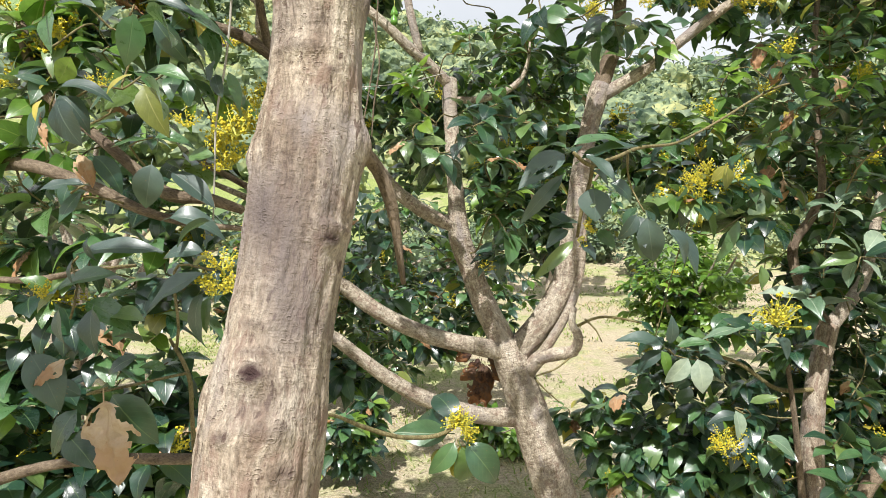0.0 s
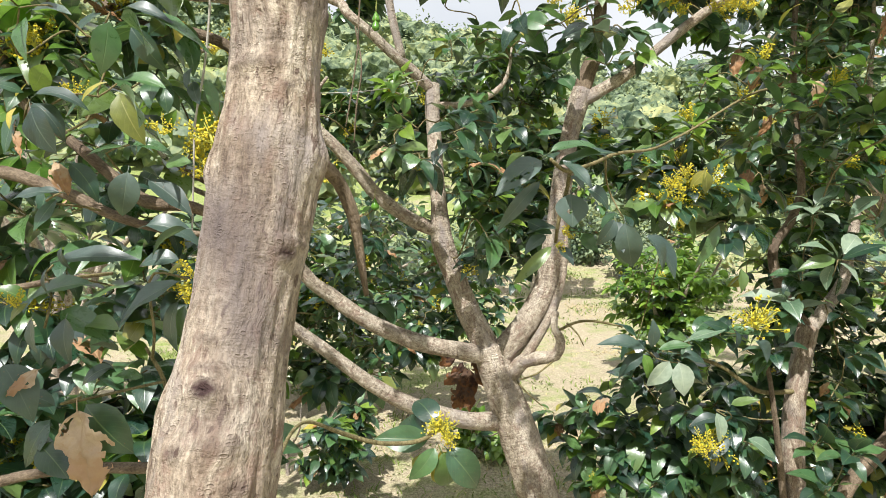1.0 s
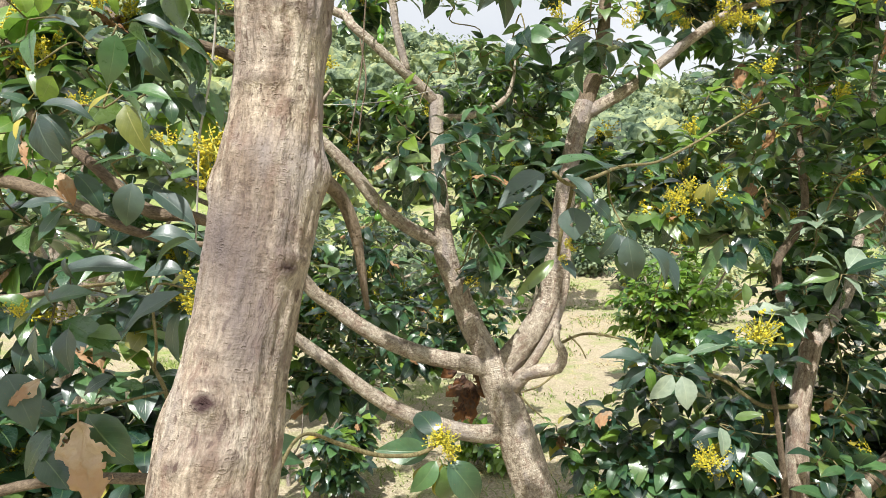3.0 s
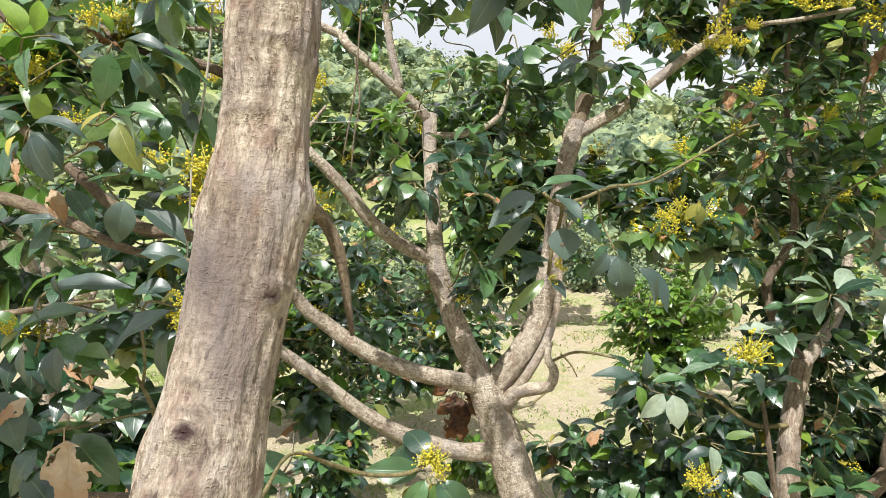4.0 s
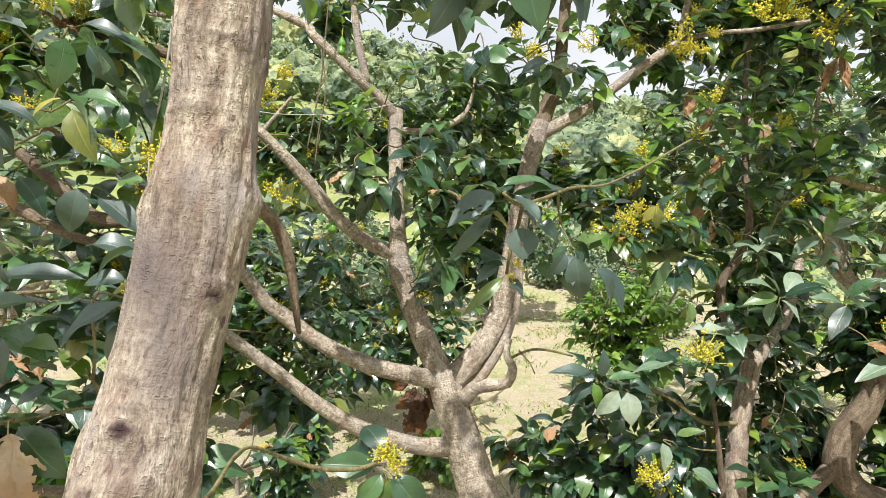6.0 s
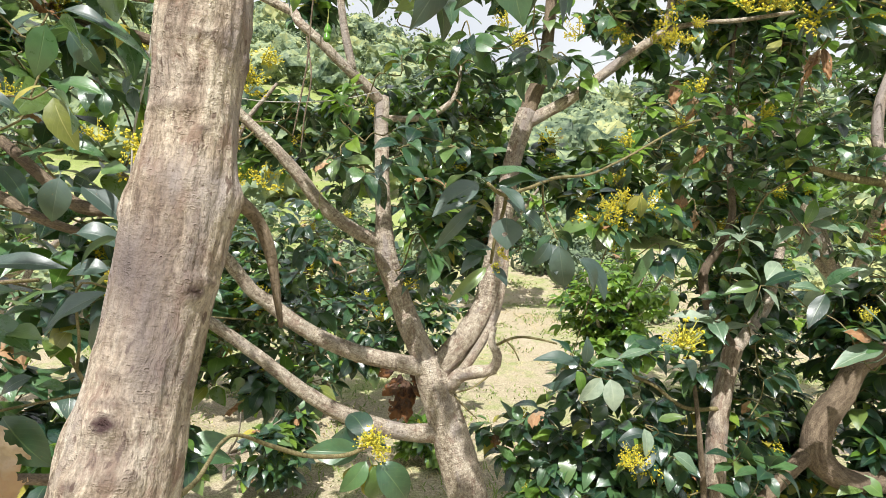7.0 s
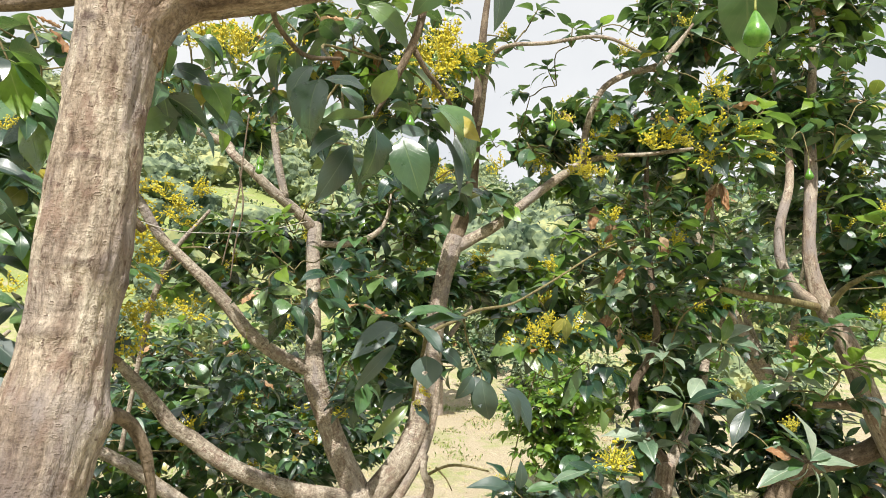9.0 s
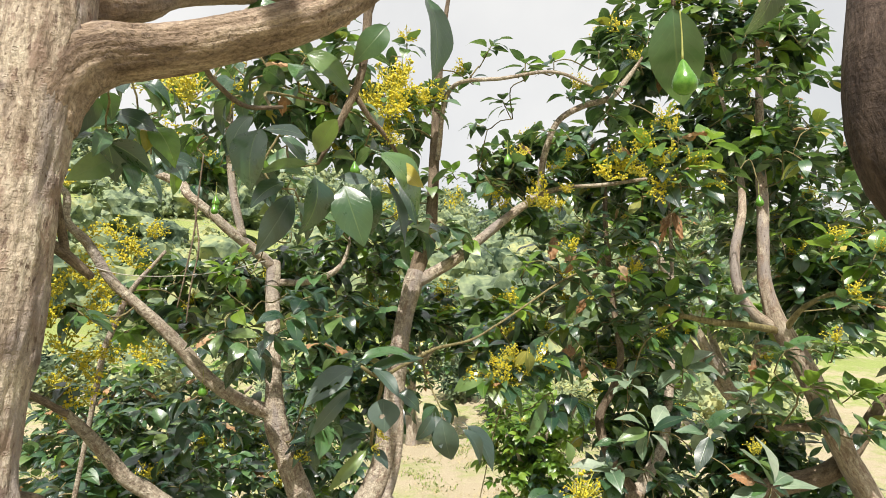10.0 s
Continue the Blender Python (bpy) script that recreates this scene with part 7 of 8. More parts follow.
one_leaf(leaning, (2.191, 2.450, 2.184), (2.375, 2.507, 2.276), (0.27, -0.26, 0.81), "pale", 0.90)
one_leaf(leaning, (2.210, 2.450, 2.178), (2.438, 2.417, 2.230), (0.48, -0.39, 1.06), "pale", 0.70)
one_leaf(leaning, (2.200, 2.450, 2.186), (2.418, 2.409, 2.064), (0.49, -0.25, 0.99), "pale", 0.70)
one_leaf(leaning, (2.203, 2.450, 2.175), (2.157, 2.478, 2.056), (0.57, -0.42, 0.61), "pale", 1.00)
one_leaf(leaning, (2.206, 2.450, 2.185), (2.225, 2.366, 2.062), (0.65, -0.24, 0.87), "pale", 0.70)
one_leaf(leaning, (2.203, 2.450, 2.182), (2.016, 2.450, 2.208), (-0.07, -0.64, 1.07), "mature", 0.80)
one_leaf(leaning, (2.195, 2.450, 2.188), (2.349, 2.415, 2.154), (-0.19, -0.53, 0.95), "mature", 0.70)
leaning.twig((2.060, 2.850, 2.673), (0, -0.4, 0.9))
one_leaf(leaning, (2.047, 2.850, 2.677), (1.909, 2.861, 2.801), (0.36, -0.36, 0.67), "pale", 0.80)
one_leaf(leaning, (2.055, 2.850, 2.684), (2.215, 2.828, 2.809), (0.58, -0.37, 1.07), "pale", 0.80)
one_leaf(leaning, (2.055, 2.850, 2.679), (2.300, 2.802, 2.708), (0.42, -0.61, 0.93), "pale", 0.70)
one_leaf(leaning, (2.053, 2.850, 2.680), (2.221, 2.819, 2.614), (0.67, -0.7, 0.78), "pale", 0.80)
one_leaf(leaning, (2.066, 2.850, 2.681), (1.882, 2.824, 2.630), (0.31, -0.24, 0.85), "pale", 0.80)
one_leaf(leaning, (2.058, 2.850, 2.665), (2.152, 2.883, 2.541), (0.5, -0.28, 0.72), "pale", 0.90)
one_leaf(leaning, (2.056, 2.850, 2.670), (2.027, 2.856, 2.826), (-0.14, -0.53, 0.98), "mature", 0.70)
one_leaf(leaning, (2.055, 2.850, 2.668), (2.111, 2.802, 2.834), (0.24, -0.52, 0.94), "young", 0.70)
one_leaf(leaning, (2.128, 2.440, 2.209), (2.012, 2.420, 2.269), (0.3, -0.8, 0.5), "dry", 0.9)
one_leaf(leaning, (2.285, 2.600, 2.741), (2.235, 2.580, 2.650), (-0.3, -0.8, 0.5), "dry", 0.7)
leaning.twig((2.378, 2.6, 3.595), (0, -0.3, -1))
leaning.fruit((2.378, 2.6, 3.531), 0.06, 0.06)
leaning.fruit((1.73, 2.4, 3.45), 0.05, 0.06)
leaning.fruit((1.665, 2.9, 3.294), 0.05, 0.06)
leaning.fill((2.6, 3.5, 4.1), (1.0, 0.5, 0.7), 150, 0.15, 8)
leaning.fill((3.5, 3.7, 3.6), (0.6, 0.6, 1.0), 130, 0.15, 8)
leaning.fill((3.0, 3.3, 1.9), (0.6, 0.35, 0.6), 140, 0.15, 8)
leaning.fill((2.75, 3.15, 1.4), (0.4, 0.3, 0.4), 50, 0.15, 8)
leaning.fill((2.75, 3.0, 4.1), (0.5, 0.3, 0.4), 35, 0.15, 8, young=0.2)
leaning.fill((3.1, 2.9, 3.0), (0.45, 0.3, 0.7), 80, 0.15, 8, young=0.2, flower=0.15)
leaning.sprig((1.85, 2.9, 4.476), (-0.25, -0.45, 0.86), 9, 0.14, droop=0.15, odd=0.1, flower=1)
leaning.sprig((2.084, 3, 4.615), (-0.09, -0.49, 0.87), 9, 0.14, droop=0.15, odd=0.1, flower=0)
leaning.sprig((2.258, 3, 4.562), (0.22, -0.55, 0.81), 9, 0.14, droop=0.15, odd=0.1, flower=0)
leaning.sprig((2.486, 3, 4.688), (-0.09, -0.49, 0.87), 9, 0.14, droop=0.15, odd=0.1, flower=0)
leaning.sprig((2.622, 2.9, 4.545), (0.07, -0.52, 0.85), 9, 0.14, droop=0.15, odd=0.1, flower=0)
leaning.sprig((2.764, 2.8, 4.576), (-0.09, -0.49, 0.87), 9, 0.14, droop=0.15, odd=0.1, flower=0)
leaning.sprig((2.979, 2.8, 4.528), (0.37, -0.57, 0.74), 9, 0.14, droop=0.15, odd=0.1, flower=0)
leaning.sprig((2.823, 2.7, 4.238), (0.61, -0.59, 0.53), 9, 0.14, droop=0.15, odd=0.1, flower=0)
leaning.sprig((2.666, 2.8, 4.302), (-0.4, -0.42, 0.82), 9, 0.14, droop=0.15, odd=0.1, flower=0)
leaning.sprig((1.9, 2.6, 3.865), (-0.54, -0.38, 0.75), 9, 0.14, droop=0.15, odd=0.1, flower=1)
leaning.sprig((2.768, 2.6, 3.916), (0.7, -0.59, 0.4), 9, 0.14, droop=0.15, odd=0.1, flower=0)
leaning.sprig((2.867, 2.6, 3.592), (0.37, -0.57, 0.74), 9, 0.14, droop=0.15, odd=0.1, flower=0)
leaning.sprig((2.701, 2.7, 4.071), (-0.09, -0.49, 0.87), 9, 0.14, droop=0.15, odd=0.1, flower=0)
leaning.sprig((3.003, 2.7, 4.252), (0.5, -0.58, 0.65), 9, 0.14, droop=0.15, odd=0.1, flower=0)
leaning.sprig((1.884, 2.8, 4.272), (-0.54, -0.38, 0.75), 9, 0.14, droop=0.15, odd=0.1, flower=1)
leaning.sprig((1.664, 2.7, 4.091), (-0.78, -0.3, 0.55), 9, 0.14, droop=0.15, odd=0.1, flower=0)
leaning.fill((2.75, 3.4, 4.75), (0.85, 0.5, 0.4), 110, 0.15, 8, young=0.15)
leaning.fill((2.55, 3.7, 1.35), (0.6, 0.35, 0.6), 100, 0.15, 8)
leaning.close()

# ---- the leafy tree beside the foreground limb ----
leafy = Tree("avocado_tree", (-1.5, 2.3, 0.0), "leafy avocado tree with spreading brown branches and blossom", 505)
leafy.limb("trunk", [(-1.7, 2.4, -0.05, 0.09), (-1.75, 2.4, 0.7, 0.075), (-1.838, 2.4, 1.493, 0.065), (-1.738, 2.35, 1.912, 0.057), (-1.723, 2.3, 2.301, 0.049), (-1.7, 2.2, 3.2, 0.03), (-1.6, 2.2, 3.8, 0.015)], BARK, sides=20)
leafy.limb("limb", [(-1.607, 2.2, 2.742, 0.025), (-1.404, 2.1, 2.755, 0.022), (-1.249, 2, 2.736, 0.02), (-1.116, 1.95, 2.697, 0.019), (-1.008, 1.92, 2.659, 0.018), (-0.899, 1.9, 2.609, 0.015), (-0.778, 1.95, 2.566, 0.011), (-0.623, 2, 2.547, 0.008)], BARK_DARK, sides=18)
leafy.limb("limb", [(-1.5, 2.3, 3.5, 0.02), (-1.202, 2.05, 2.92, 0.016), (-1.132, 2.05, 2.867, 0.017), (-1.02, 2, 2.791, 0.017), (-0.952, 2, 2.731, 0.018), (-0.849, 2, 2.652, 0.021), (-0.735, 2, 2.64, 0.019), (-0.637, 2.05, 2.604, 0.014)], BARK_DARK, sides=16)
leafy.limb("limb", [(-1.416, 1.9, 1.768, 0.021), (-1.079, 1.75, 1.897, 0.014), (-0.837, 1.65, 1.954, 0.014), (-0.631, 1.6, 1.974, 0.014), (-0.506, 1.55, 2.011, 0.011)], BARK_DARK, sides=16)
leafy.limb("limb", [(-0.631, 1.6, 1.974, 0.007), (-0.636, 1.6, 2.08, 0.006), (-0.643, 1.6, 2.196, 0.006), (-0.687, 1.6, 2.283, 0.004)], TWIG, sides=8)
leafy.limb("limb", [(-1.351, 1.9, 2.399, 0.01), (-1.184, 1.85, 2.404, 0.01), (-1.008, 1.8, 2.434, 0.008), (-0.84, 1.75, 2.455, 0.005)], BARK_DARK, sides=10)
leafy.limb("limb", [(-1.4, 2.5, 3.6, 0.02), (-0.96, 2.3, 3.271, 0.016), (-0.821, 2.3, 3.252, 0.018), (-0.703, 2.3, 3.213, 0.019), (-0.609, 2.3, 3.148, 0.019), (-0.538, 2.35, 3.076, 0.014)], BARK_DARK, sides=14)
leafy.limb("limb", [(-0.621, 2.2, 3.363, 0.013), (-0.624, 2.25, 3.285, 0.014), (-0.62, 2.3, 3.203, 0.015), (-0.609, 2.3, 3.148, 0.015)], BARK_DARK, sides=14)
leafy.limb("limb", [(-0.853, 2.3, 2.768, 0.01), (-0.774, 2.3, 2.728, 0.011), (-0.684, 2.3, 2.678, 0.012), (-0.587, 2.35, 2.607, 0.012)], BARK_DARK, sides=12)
leafy.sprig((-1.276, 2.130, 3.065), (0.46, -0.32, 0.83), 8, 0.17, flower=2, kind='mature', odd=0.11, droop=0.15)
leafy.sprig((-1.225, 2.130, 3.166), (0.16, -0.31, 0.94), 8, 0.17, flower=1, kind='mature', odd=0.11, droop=0.15)
leafy.sprig((-1.053, 2.280, 3.282), (0.8, -0.34, 0.49), 8, 0.17, flower=1, kind='mature', odd=0.11, droop=0.15)
leafy.sprig((-1.337, 2.130, 3.173), (-0.46, -0.32, 0.83), 8, 0.17, flower=0, kind='young', odd=0.11, droop=0.15)
leafy.sprig((-1.017, 2.130, 3.031), (0.89, -0.39, -0.23), 8, 0.17, flower=0, kind='mature', odd=0.11, droop=0.15)
leafy.sprig((-1.283, 2.130, 2.946), (0.75, -0.41, -0.52), 8, 0.17, flower=0, kind='young', odd=0.11, droop=0.15)
leafy.sprig((-1.408, 2.130, 2.782), (-0.87, -0.39, -0.29), 8, 0.17, flower=0, kind='mature', odd=0.11, droop=0.15)
leafy.sprig((-1.213, 2.130, 2.763), (0.85, -0.4, -0.35), 8, 0.17, flower=0, kind='young', odd=0.11, droop=0.15)
leafy.sprig((-1.132, 2.180, 2.853), (-0.87, -0.35, 0.34), 8, 0.17, flower=0, kind='mature', odd=0.11, droop=0.15)
leafy.sprig((-0.983, 2.130, 2.680), (0.82, -0.4, -0.41), 8, 0.17, flower=0, kind='mature', odd=0.11, droop=0.15)
leafy.sprig((-0.883, 2.130, 2.596), (0.91, -0.38, -0.14), 8, 0.17, flower=0, kind='mature', odd=0.11, droop=0.15)
leafy.sprig((-1.358, 2.130, 2.624), (-0.87, -0.35, 0.34), 8, 0.17, flower=0, kind='mature', odd=0.11, droop=0.15)
leafy.sprig((-1.396, 2.180, 2.471), (-0.87, -0.39, -0.29), 8, 0.17, flower=0, kind='mature', odd=0.11, droop=0.15)
leafy.sprig((-1.224, 2.130, 2.414), (0.71, -0.33, 0.62), 8, 0.17, flower=0, kind='mature', odd=0.11, droop=0.15)
leafy.sprig((-1.313, 2.130, 2.299), (0.91, -0.36, 0.19), 8, 0.17, flower=1, kind='mature', odd=0.11, droop=0.15)
leafy.sprig((-1.433, 2.130, 2.320), (-0.93, -0.37, 0.02), 8, 0.17, flower=0, kind='mature', odd=0.11, droop=0.15)
leafy.sprig((-0.926, 2.130, 2.393), (-0.8, -0.34, 0.49), 8, 0.17, flower=0, kind='mature', odd=0.11, droop=0.15)
leafy.sprig((-0.767, 2.130, 2.355), (0.87, -0.35, 0.34), 8, 0.17, flower=1, kind='mature', odd=0.11, droop=0.15)
leafy.sprig((-0.877, 2.130, 2.267), (0.79, -0.4, -0.47), 8, 0.17, flower=0, kind='mature', odd=0.11, droop=0.15)
leafy.sprig((-1.247, 2.130, 2.234), (0.85, -0.4, -0.35), 8, 0.17, flower=0, kind='mature', odd=0.11, droop=0.15)
leafy.sprig((-1.424, 2.130, 2.091), (-0.91, -0.36, 0.19), 8, 0.17, flower=0, kind='mature', odd=0.11, droop=0.15)
leafy.sprig((-1.117, 2.130, 2.110), (0.87, -0.39, -0.29), 8, 0.17, flower=0, kind='mature', odd=0.11, droop=0.15)
leafy.sprig((-1.381, 2.130, 1.796), (0.71, -0.33, 0.62), 8, 0.17, flower=1, kind='mature', odd=0.11, droop=0.15)
leafy.sprig((-1.128, 2.130, 1.934), (0.91, -0.36, 0.19), 8, 0.17, flower=0, kind='mature', odd=0.11, droop=0.15)
leafy.sprig((-1.053, 2.130, 1.866), (0.89, -0.39, -0.23), 8, 0.17, flower=0, kind='mature', odd=0.11, droop=0.15)
leafy.sprig((-1.445, 2.130, 1.668), (-0.93, -0.37, 0.02), 8, 0.17, flower=0, kind='mature', odd=0.11, droop=0.15)
leafy.sprig((-1.252, 2.130, 1.688), (0.85, -0.4, -0.35), 8, 0.17, flower=0, kind='mature', odd=0.11, droop=0.15)
leafy.sprig((-0.979, 2.130, 2.226), (0.46, -0.32, 0.83), 8, 0.17, flower=0, kind='mature', odd=0.11, droop=0.15)
leafy.sprig((-1.157, 2.130, 2.503), (-0.8, -0.34, 0.49), 8, 0.17, flower=0, kind='mature', odd=0.11, droop=0.15)
leafy.sprig((-0.852, 2.480, 3.036), (0.79, -0.4, -0.47), 8, 0.17, flower=0, kind='young', odd=0.11, droop=0.15)
leafy.sprig((-1.021, 2.580, 3.053), (-0.87, -0.35, 0.34), 8, 0.17, flower=0, kind='young', odd=0.11, droop=0.15)
leafy.sprig((-1.030, 2.380, 3.201), (0.46, -0.32, 0.83), 8, 0.17, flower=0, kind='mature', odd=0.11, droop=0.15)
leafy.sprig((-0.937, 2.430, 2.785), (0.85, -0.4, -0.35), 8, 0.17, flower=0, kind='mature', odd=0.11, droop=0.15)
leafy.sprig((-1.194, 2.180, 3.225), (-0.46, -0.32, 0.83), 8, 0.17, flower=0, kind='mature', odd=0.11, droop=0.15)
leafy.sprig((-1.390, 2.130, 3.227), (-0.46, -0.32, 0.83), 8, 0.17, flower=1, kind='young', odd=0.11, droop=0.15)
leafy.sprig((-1.154, 2.280, 3.195), (0.46, -0.32, 0.83), 8, 0.17, flower=0, kind='mature', odd=0.11, droop=0.15)
leafy.sprig((-1.352, 2.130, 2.809), (-0.93, -0.37, 0.02), 8, 0.17, flower=0, kind='young', odd=0.11, droop=0.15)
leafy.sprig((-1.064, 2.130, 2.547), (0.87, -0.35, 0.34), 8, 0.17, flower=0, kind='mature', odd=0.11, droop=0.15)
leafy.sprig((-1.461, 2.130, 2.166), (-0.93, -0.37, 0.02), 8, 0.17, flower=0, kind='mature', odd=0.11, droop=0.15)
leafy.sprig((-1.055, 2.130, 2.320), (0.93, -0.37, 0.02), 8, 0.17, flower=0, kind='mature', odd=0.11, droop=0.15)
leafy.sprig((-1.173, 2.130, 2.186), (0.79, -0.4, -0.47), 8, 0.17, flower=0, kind='mature', odd=0.11, droop=0.15)
leafy.sprig((-1.472, 2.130, 1.914), (-0.87, -0.35, 0.34), 8, 0.17, flower=0, kind='mature', odd=0.11, droop=0.15)
leafy.sprig((-1.295, 2.130, 1.994), (0.46, -0.32, 0.83), 8, 0.17, flower=0, kind='mature', odd=0.11, droop=0.15)
leafy.sprig((-0.926, 2.130, 2.091), (0.87, -0.35, 0.34), 8, 0.17, flower=0, kind='mature', odd=0.11, droop=0.15)
leafy.sprig((-1.423, 2.130, 2.492), (-0.87, -0.35, 0.34), 8, 0.17, flower=0, kind='mature', odd=0.11, droop=0.15)
leafy.sprig((-1.382, 2.130, 3.009), (-0.8, -0.34, 0.49), 8, 0.17, flower=1, kind='mature', odd=0.11, droop=0.15)
leafy.sprig((-0.933, 2.130, 2.493), (0.91, -0.38, -0.17), 8, 0.17, flower=0, kind='mature', odd=0.11, droop=0.15)
leafy.sprig((-0.808, 2.130, 2.470), (-0.16, -0.31, 0.94), 8, 0.17, flower=1, kind='mature', odd=0.11, droop=0.15)
leafy.sprig((-1.120, 2.130, 3.011), (0.46, -0.32, 0.83), 8, 0.17, flower=0, kind='mature', odd=0.11, droop=0.15)
leafy.sprig((-1.451, 2.130, 2.661), (-0.93, -0.37, 0.02), 8, 0.17, flower=0, kind='mature', odd=0.11, droop=0.15)
leafy.sprig((-1.064, 2.280, 2.942), (0.85, -0.4, -0.35), 8, 0.17, flower=0, kind='mature', odd=0.11, droop=0.15)
leafy.sprig((-1.232, 2.130, 3.443), (-0.49, -0.27, 0.83), 8, 0.155, kind='mature', droop=0.2, flower=1)
leafy.sprig((-1.105, 2.130, 3.360), (0.47, -0.3, 0.83), 8, 0.155, kind='mature', droop=0.2, flower=0)
leafy.sprig((-0.952, 2.280, 3.509), (0.72, -0.31, 0.62), 8, 0.155, kind='mature', droop=0.2, flower=0)
leafy.sprig((-0.853, 2.380, 3.464), (-0.17, -0.28, 0.94), 8, 0.155, kind='young', droop=0.2, flower=0)
leafy.sprig((-1.195, 2.130, 3.250), (-0.91, -0.25, 0.33), 8, 0.155, kind='young', droop=0.2, flower=0)
leafy.sprig((-1.031, 2.280, 3.328), (0.47, -0.3, 0.83), 8, 0.155, kind='mature', droop=0.2, flower=1)
leafy.sprig((-0.914, 2.280, 3.208), (0.82, -0.32, -0.48), 8, 0.155, kind='mature', droop=0.2, flower=0)
leafy.sprig((-1.001, 2.180, 3.453), (-0.01, -0.28, 0.96), 8, 0.155, kind='young', droop=0.2, flower=0)
leafy.sprig((-1.269, 2.130, 3.063), (-0.97, -0.25, 0), 8, 0.155, kind='mature', droop=0.2, flower=0)
leafy.sprig((-1.087, 2.130, 3.136), (0.82, -0.32, 0.48), 8, 0.155, kind='young', droop=0.2, flower=0)
leafy.sprig((-0.854, 2.380, 3.065), (0.82, -0.32, -0.48), 8, 0.155, kind='young', droop=0.2, flower=0)
leafy.sprig((-0.872, 2.180, 3.727), (-0.55, -0.28, 0.79), 8, 0.15, droop=0.3)
leafy.sprig((-0.894, 2.130, 3.479), (-0.95, -0.17, 0.28), 8, 0.15, droop=0.3)
leafy.sprig((-0.833, 2.130, 3.332), (0.79, -0.37, -0.49), 8, 0.15, droop=0.3)
leafy.sprig((-0.876, 2.130, 3.209), (-0.99, -0.13, -0.05), 8, 0.15, droop=0.3)
leafy.sprig((-0.870, 2.380, 3.836), (0.4, -0.44, 0.81), 8, 0.15, droop=0.3)
leafy.sprig((-0.843, 2.130, 3.034), (0.79, -0.37, -0.49), 8, 0.15, droop=0.3)
leafy.sprig((-0.921, 2.130, 3.661), (-0.55, -0.28, 0.79), 8, 0.15, droop=0.3)
leafy.panicle((-0.71, 2.2, 2.761), (0, -0.23, 1.02), 0.12)
leafy.panicle((-0.72, 2.2, 2.742), (-0.5, -0.24, 0.88), 0.1)
leafy.panicle((-0.508, 1.5, 2.411), (0.5, -0.24, 0.88), 0.07)
leafy.panicle((-0.514, 1.5, 2.465), (-0.17, -0.23, 1), 0.06)
leafy.twig((-1.058, 1.750, 3.163), (0.3, -0.3, 0.9))
one_leaf(leafy, (-1.058, 1.750, 3.163), (-1.056, 1.700, 3.283), (0.75, -0.72, 0.61), "young", 1.02)
one_leaf(leafy, (-1.035, 1.750, 3.151), (-1.050, 1.700, 3.028), (-0.42, -0.72, 0.57), "mature", 1.04)
one_leaf(leafy, (-1.040, 1.750, 3.154), (-1.116, 1.700, 3.196), (-0.19, -0.61, 0.98), "young", 0.97)
one_leaf(leafy, (-1.074, 1.800, 3.165), (-0.942, 1.750, 3.198), (0.06, -0.44, 0.65), "dusty", 0.90)
one_leaf(leafy, (-1.061, 1.800, 3.178), (-0.996, 1.750, 3.290), (-0.01, 0.45, 0.87), "young", 0.60)
leafy.twig((-0.844, 1.800, 3.167), (0.5, -0.2, 0.6))
one_leaf(leafy, (-0.857, 1.850, 3.271), (-1.007, 1.800, 3.280), (0.03, 0.36, 0.74), "mature", 0.85)
one_leaf(leafy, (-0.813, 1.780, 3.161), (-0.549, 1.780, 3.138), (-0.09, -0.43, 0.91), "mature", 0.62)
one_leaf(leafy, (-0.833, 1.800, 3.170), (-0.660, 1.750, 3.188), (-0.14, -0.48, 0.66), "dusty", 0.62)
one_leaf(leafy, (-0.811, 1.750, 3.143), (-0.633, 1.700, 3.064), (0.05, 0.4, 0.65), "mature", 0.97)
one_leaf(leafy, (-0.822, 1.750, 3.143), (-0.817, 1.700, 2.988), (0.96, -0.9, 0.32), "mature", 0.97)
one_leaf(leafy, (-0.796, 1.800, 3.138), (-0.711, 1.750, 3.014), (-0.35, -0.68, 0.38), "mature", 0.90)
one_leaf(leafy, (-0.877, 1.850, 3.181), (-0.995, 1.800, 3.137), (0.18, -0.58, 0.87), "mature", 0.80)
one_leaf(leafy, (-0.893, 1.900, 3.212), (-0.885, 1.850, 3.303), (0.71, -0.66, 0.63), "young", 0.80)
leafy.twig((-0.809, 1.750, 2.964), (0.6, -0.2, 0.3))
one_leaf(leafy, (-0.794, 1.720, 2.952), (-0.733, 1.670, 2.802), (-0.16, -0.67, 0.36), "yellow", 1.02)
one_leaf(leafy, (-0.790, 1.700, 2.958), (-0.659, 1.650, 2.852), (-0.06, 0.42, 0.71), "mature", 0.95)
one_leaf(leafy, (-0.804, 1.720, 2.964), (-0.905, 1.670, 2.934), (-0.17, -0.68, 0.84), "yellow", 0.55)
one_leaf(leafy, (-0.828, 1.800, 2.984), (-0.688, 1.750, 2.991), (-0.2, -0.53, 0.74), "mature", 0.80)
one_leaf(leafy, (-0.852, 1.800, 2.972), (-0.970, 1.750, 2.901), (-0.08, -0.47, 0.79), "mature", 0.80)
leafy.twig((-1.010, 1.700, 2.914), (0.4, -0.3, 0.6))
one_leaf(leafy, (-1.000, 1.680, 2.905), (-0.948, 1.630, 2.768), (-0.63, -0.81, 0.61), "dusty", 1.08)
one_leaf(leafy, (-1.010, 1.700, 2.919), (-0.862, 1.650, 2.966), (-0.18, -0.41, 0.61), "dusty", 0.75)
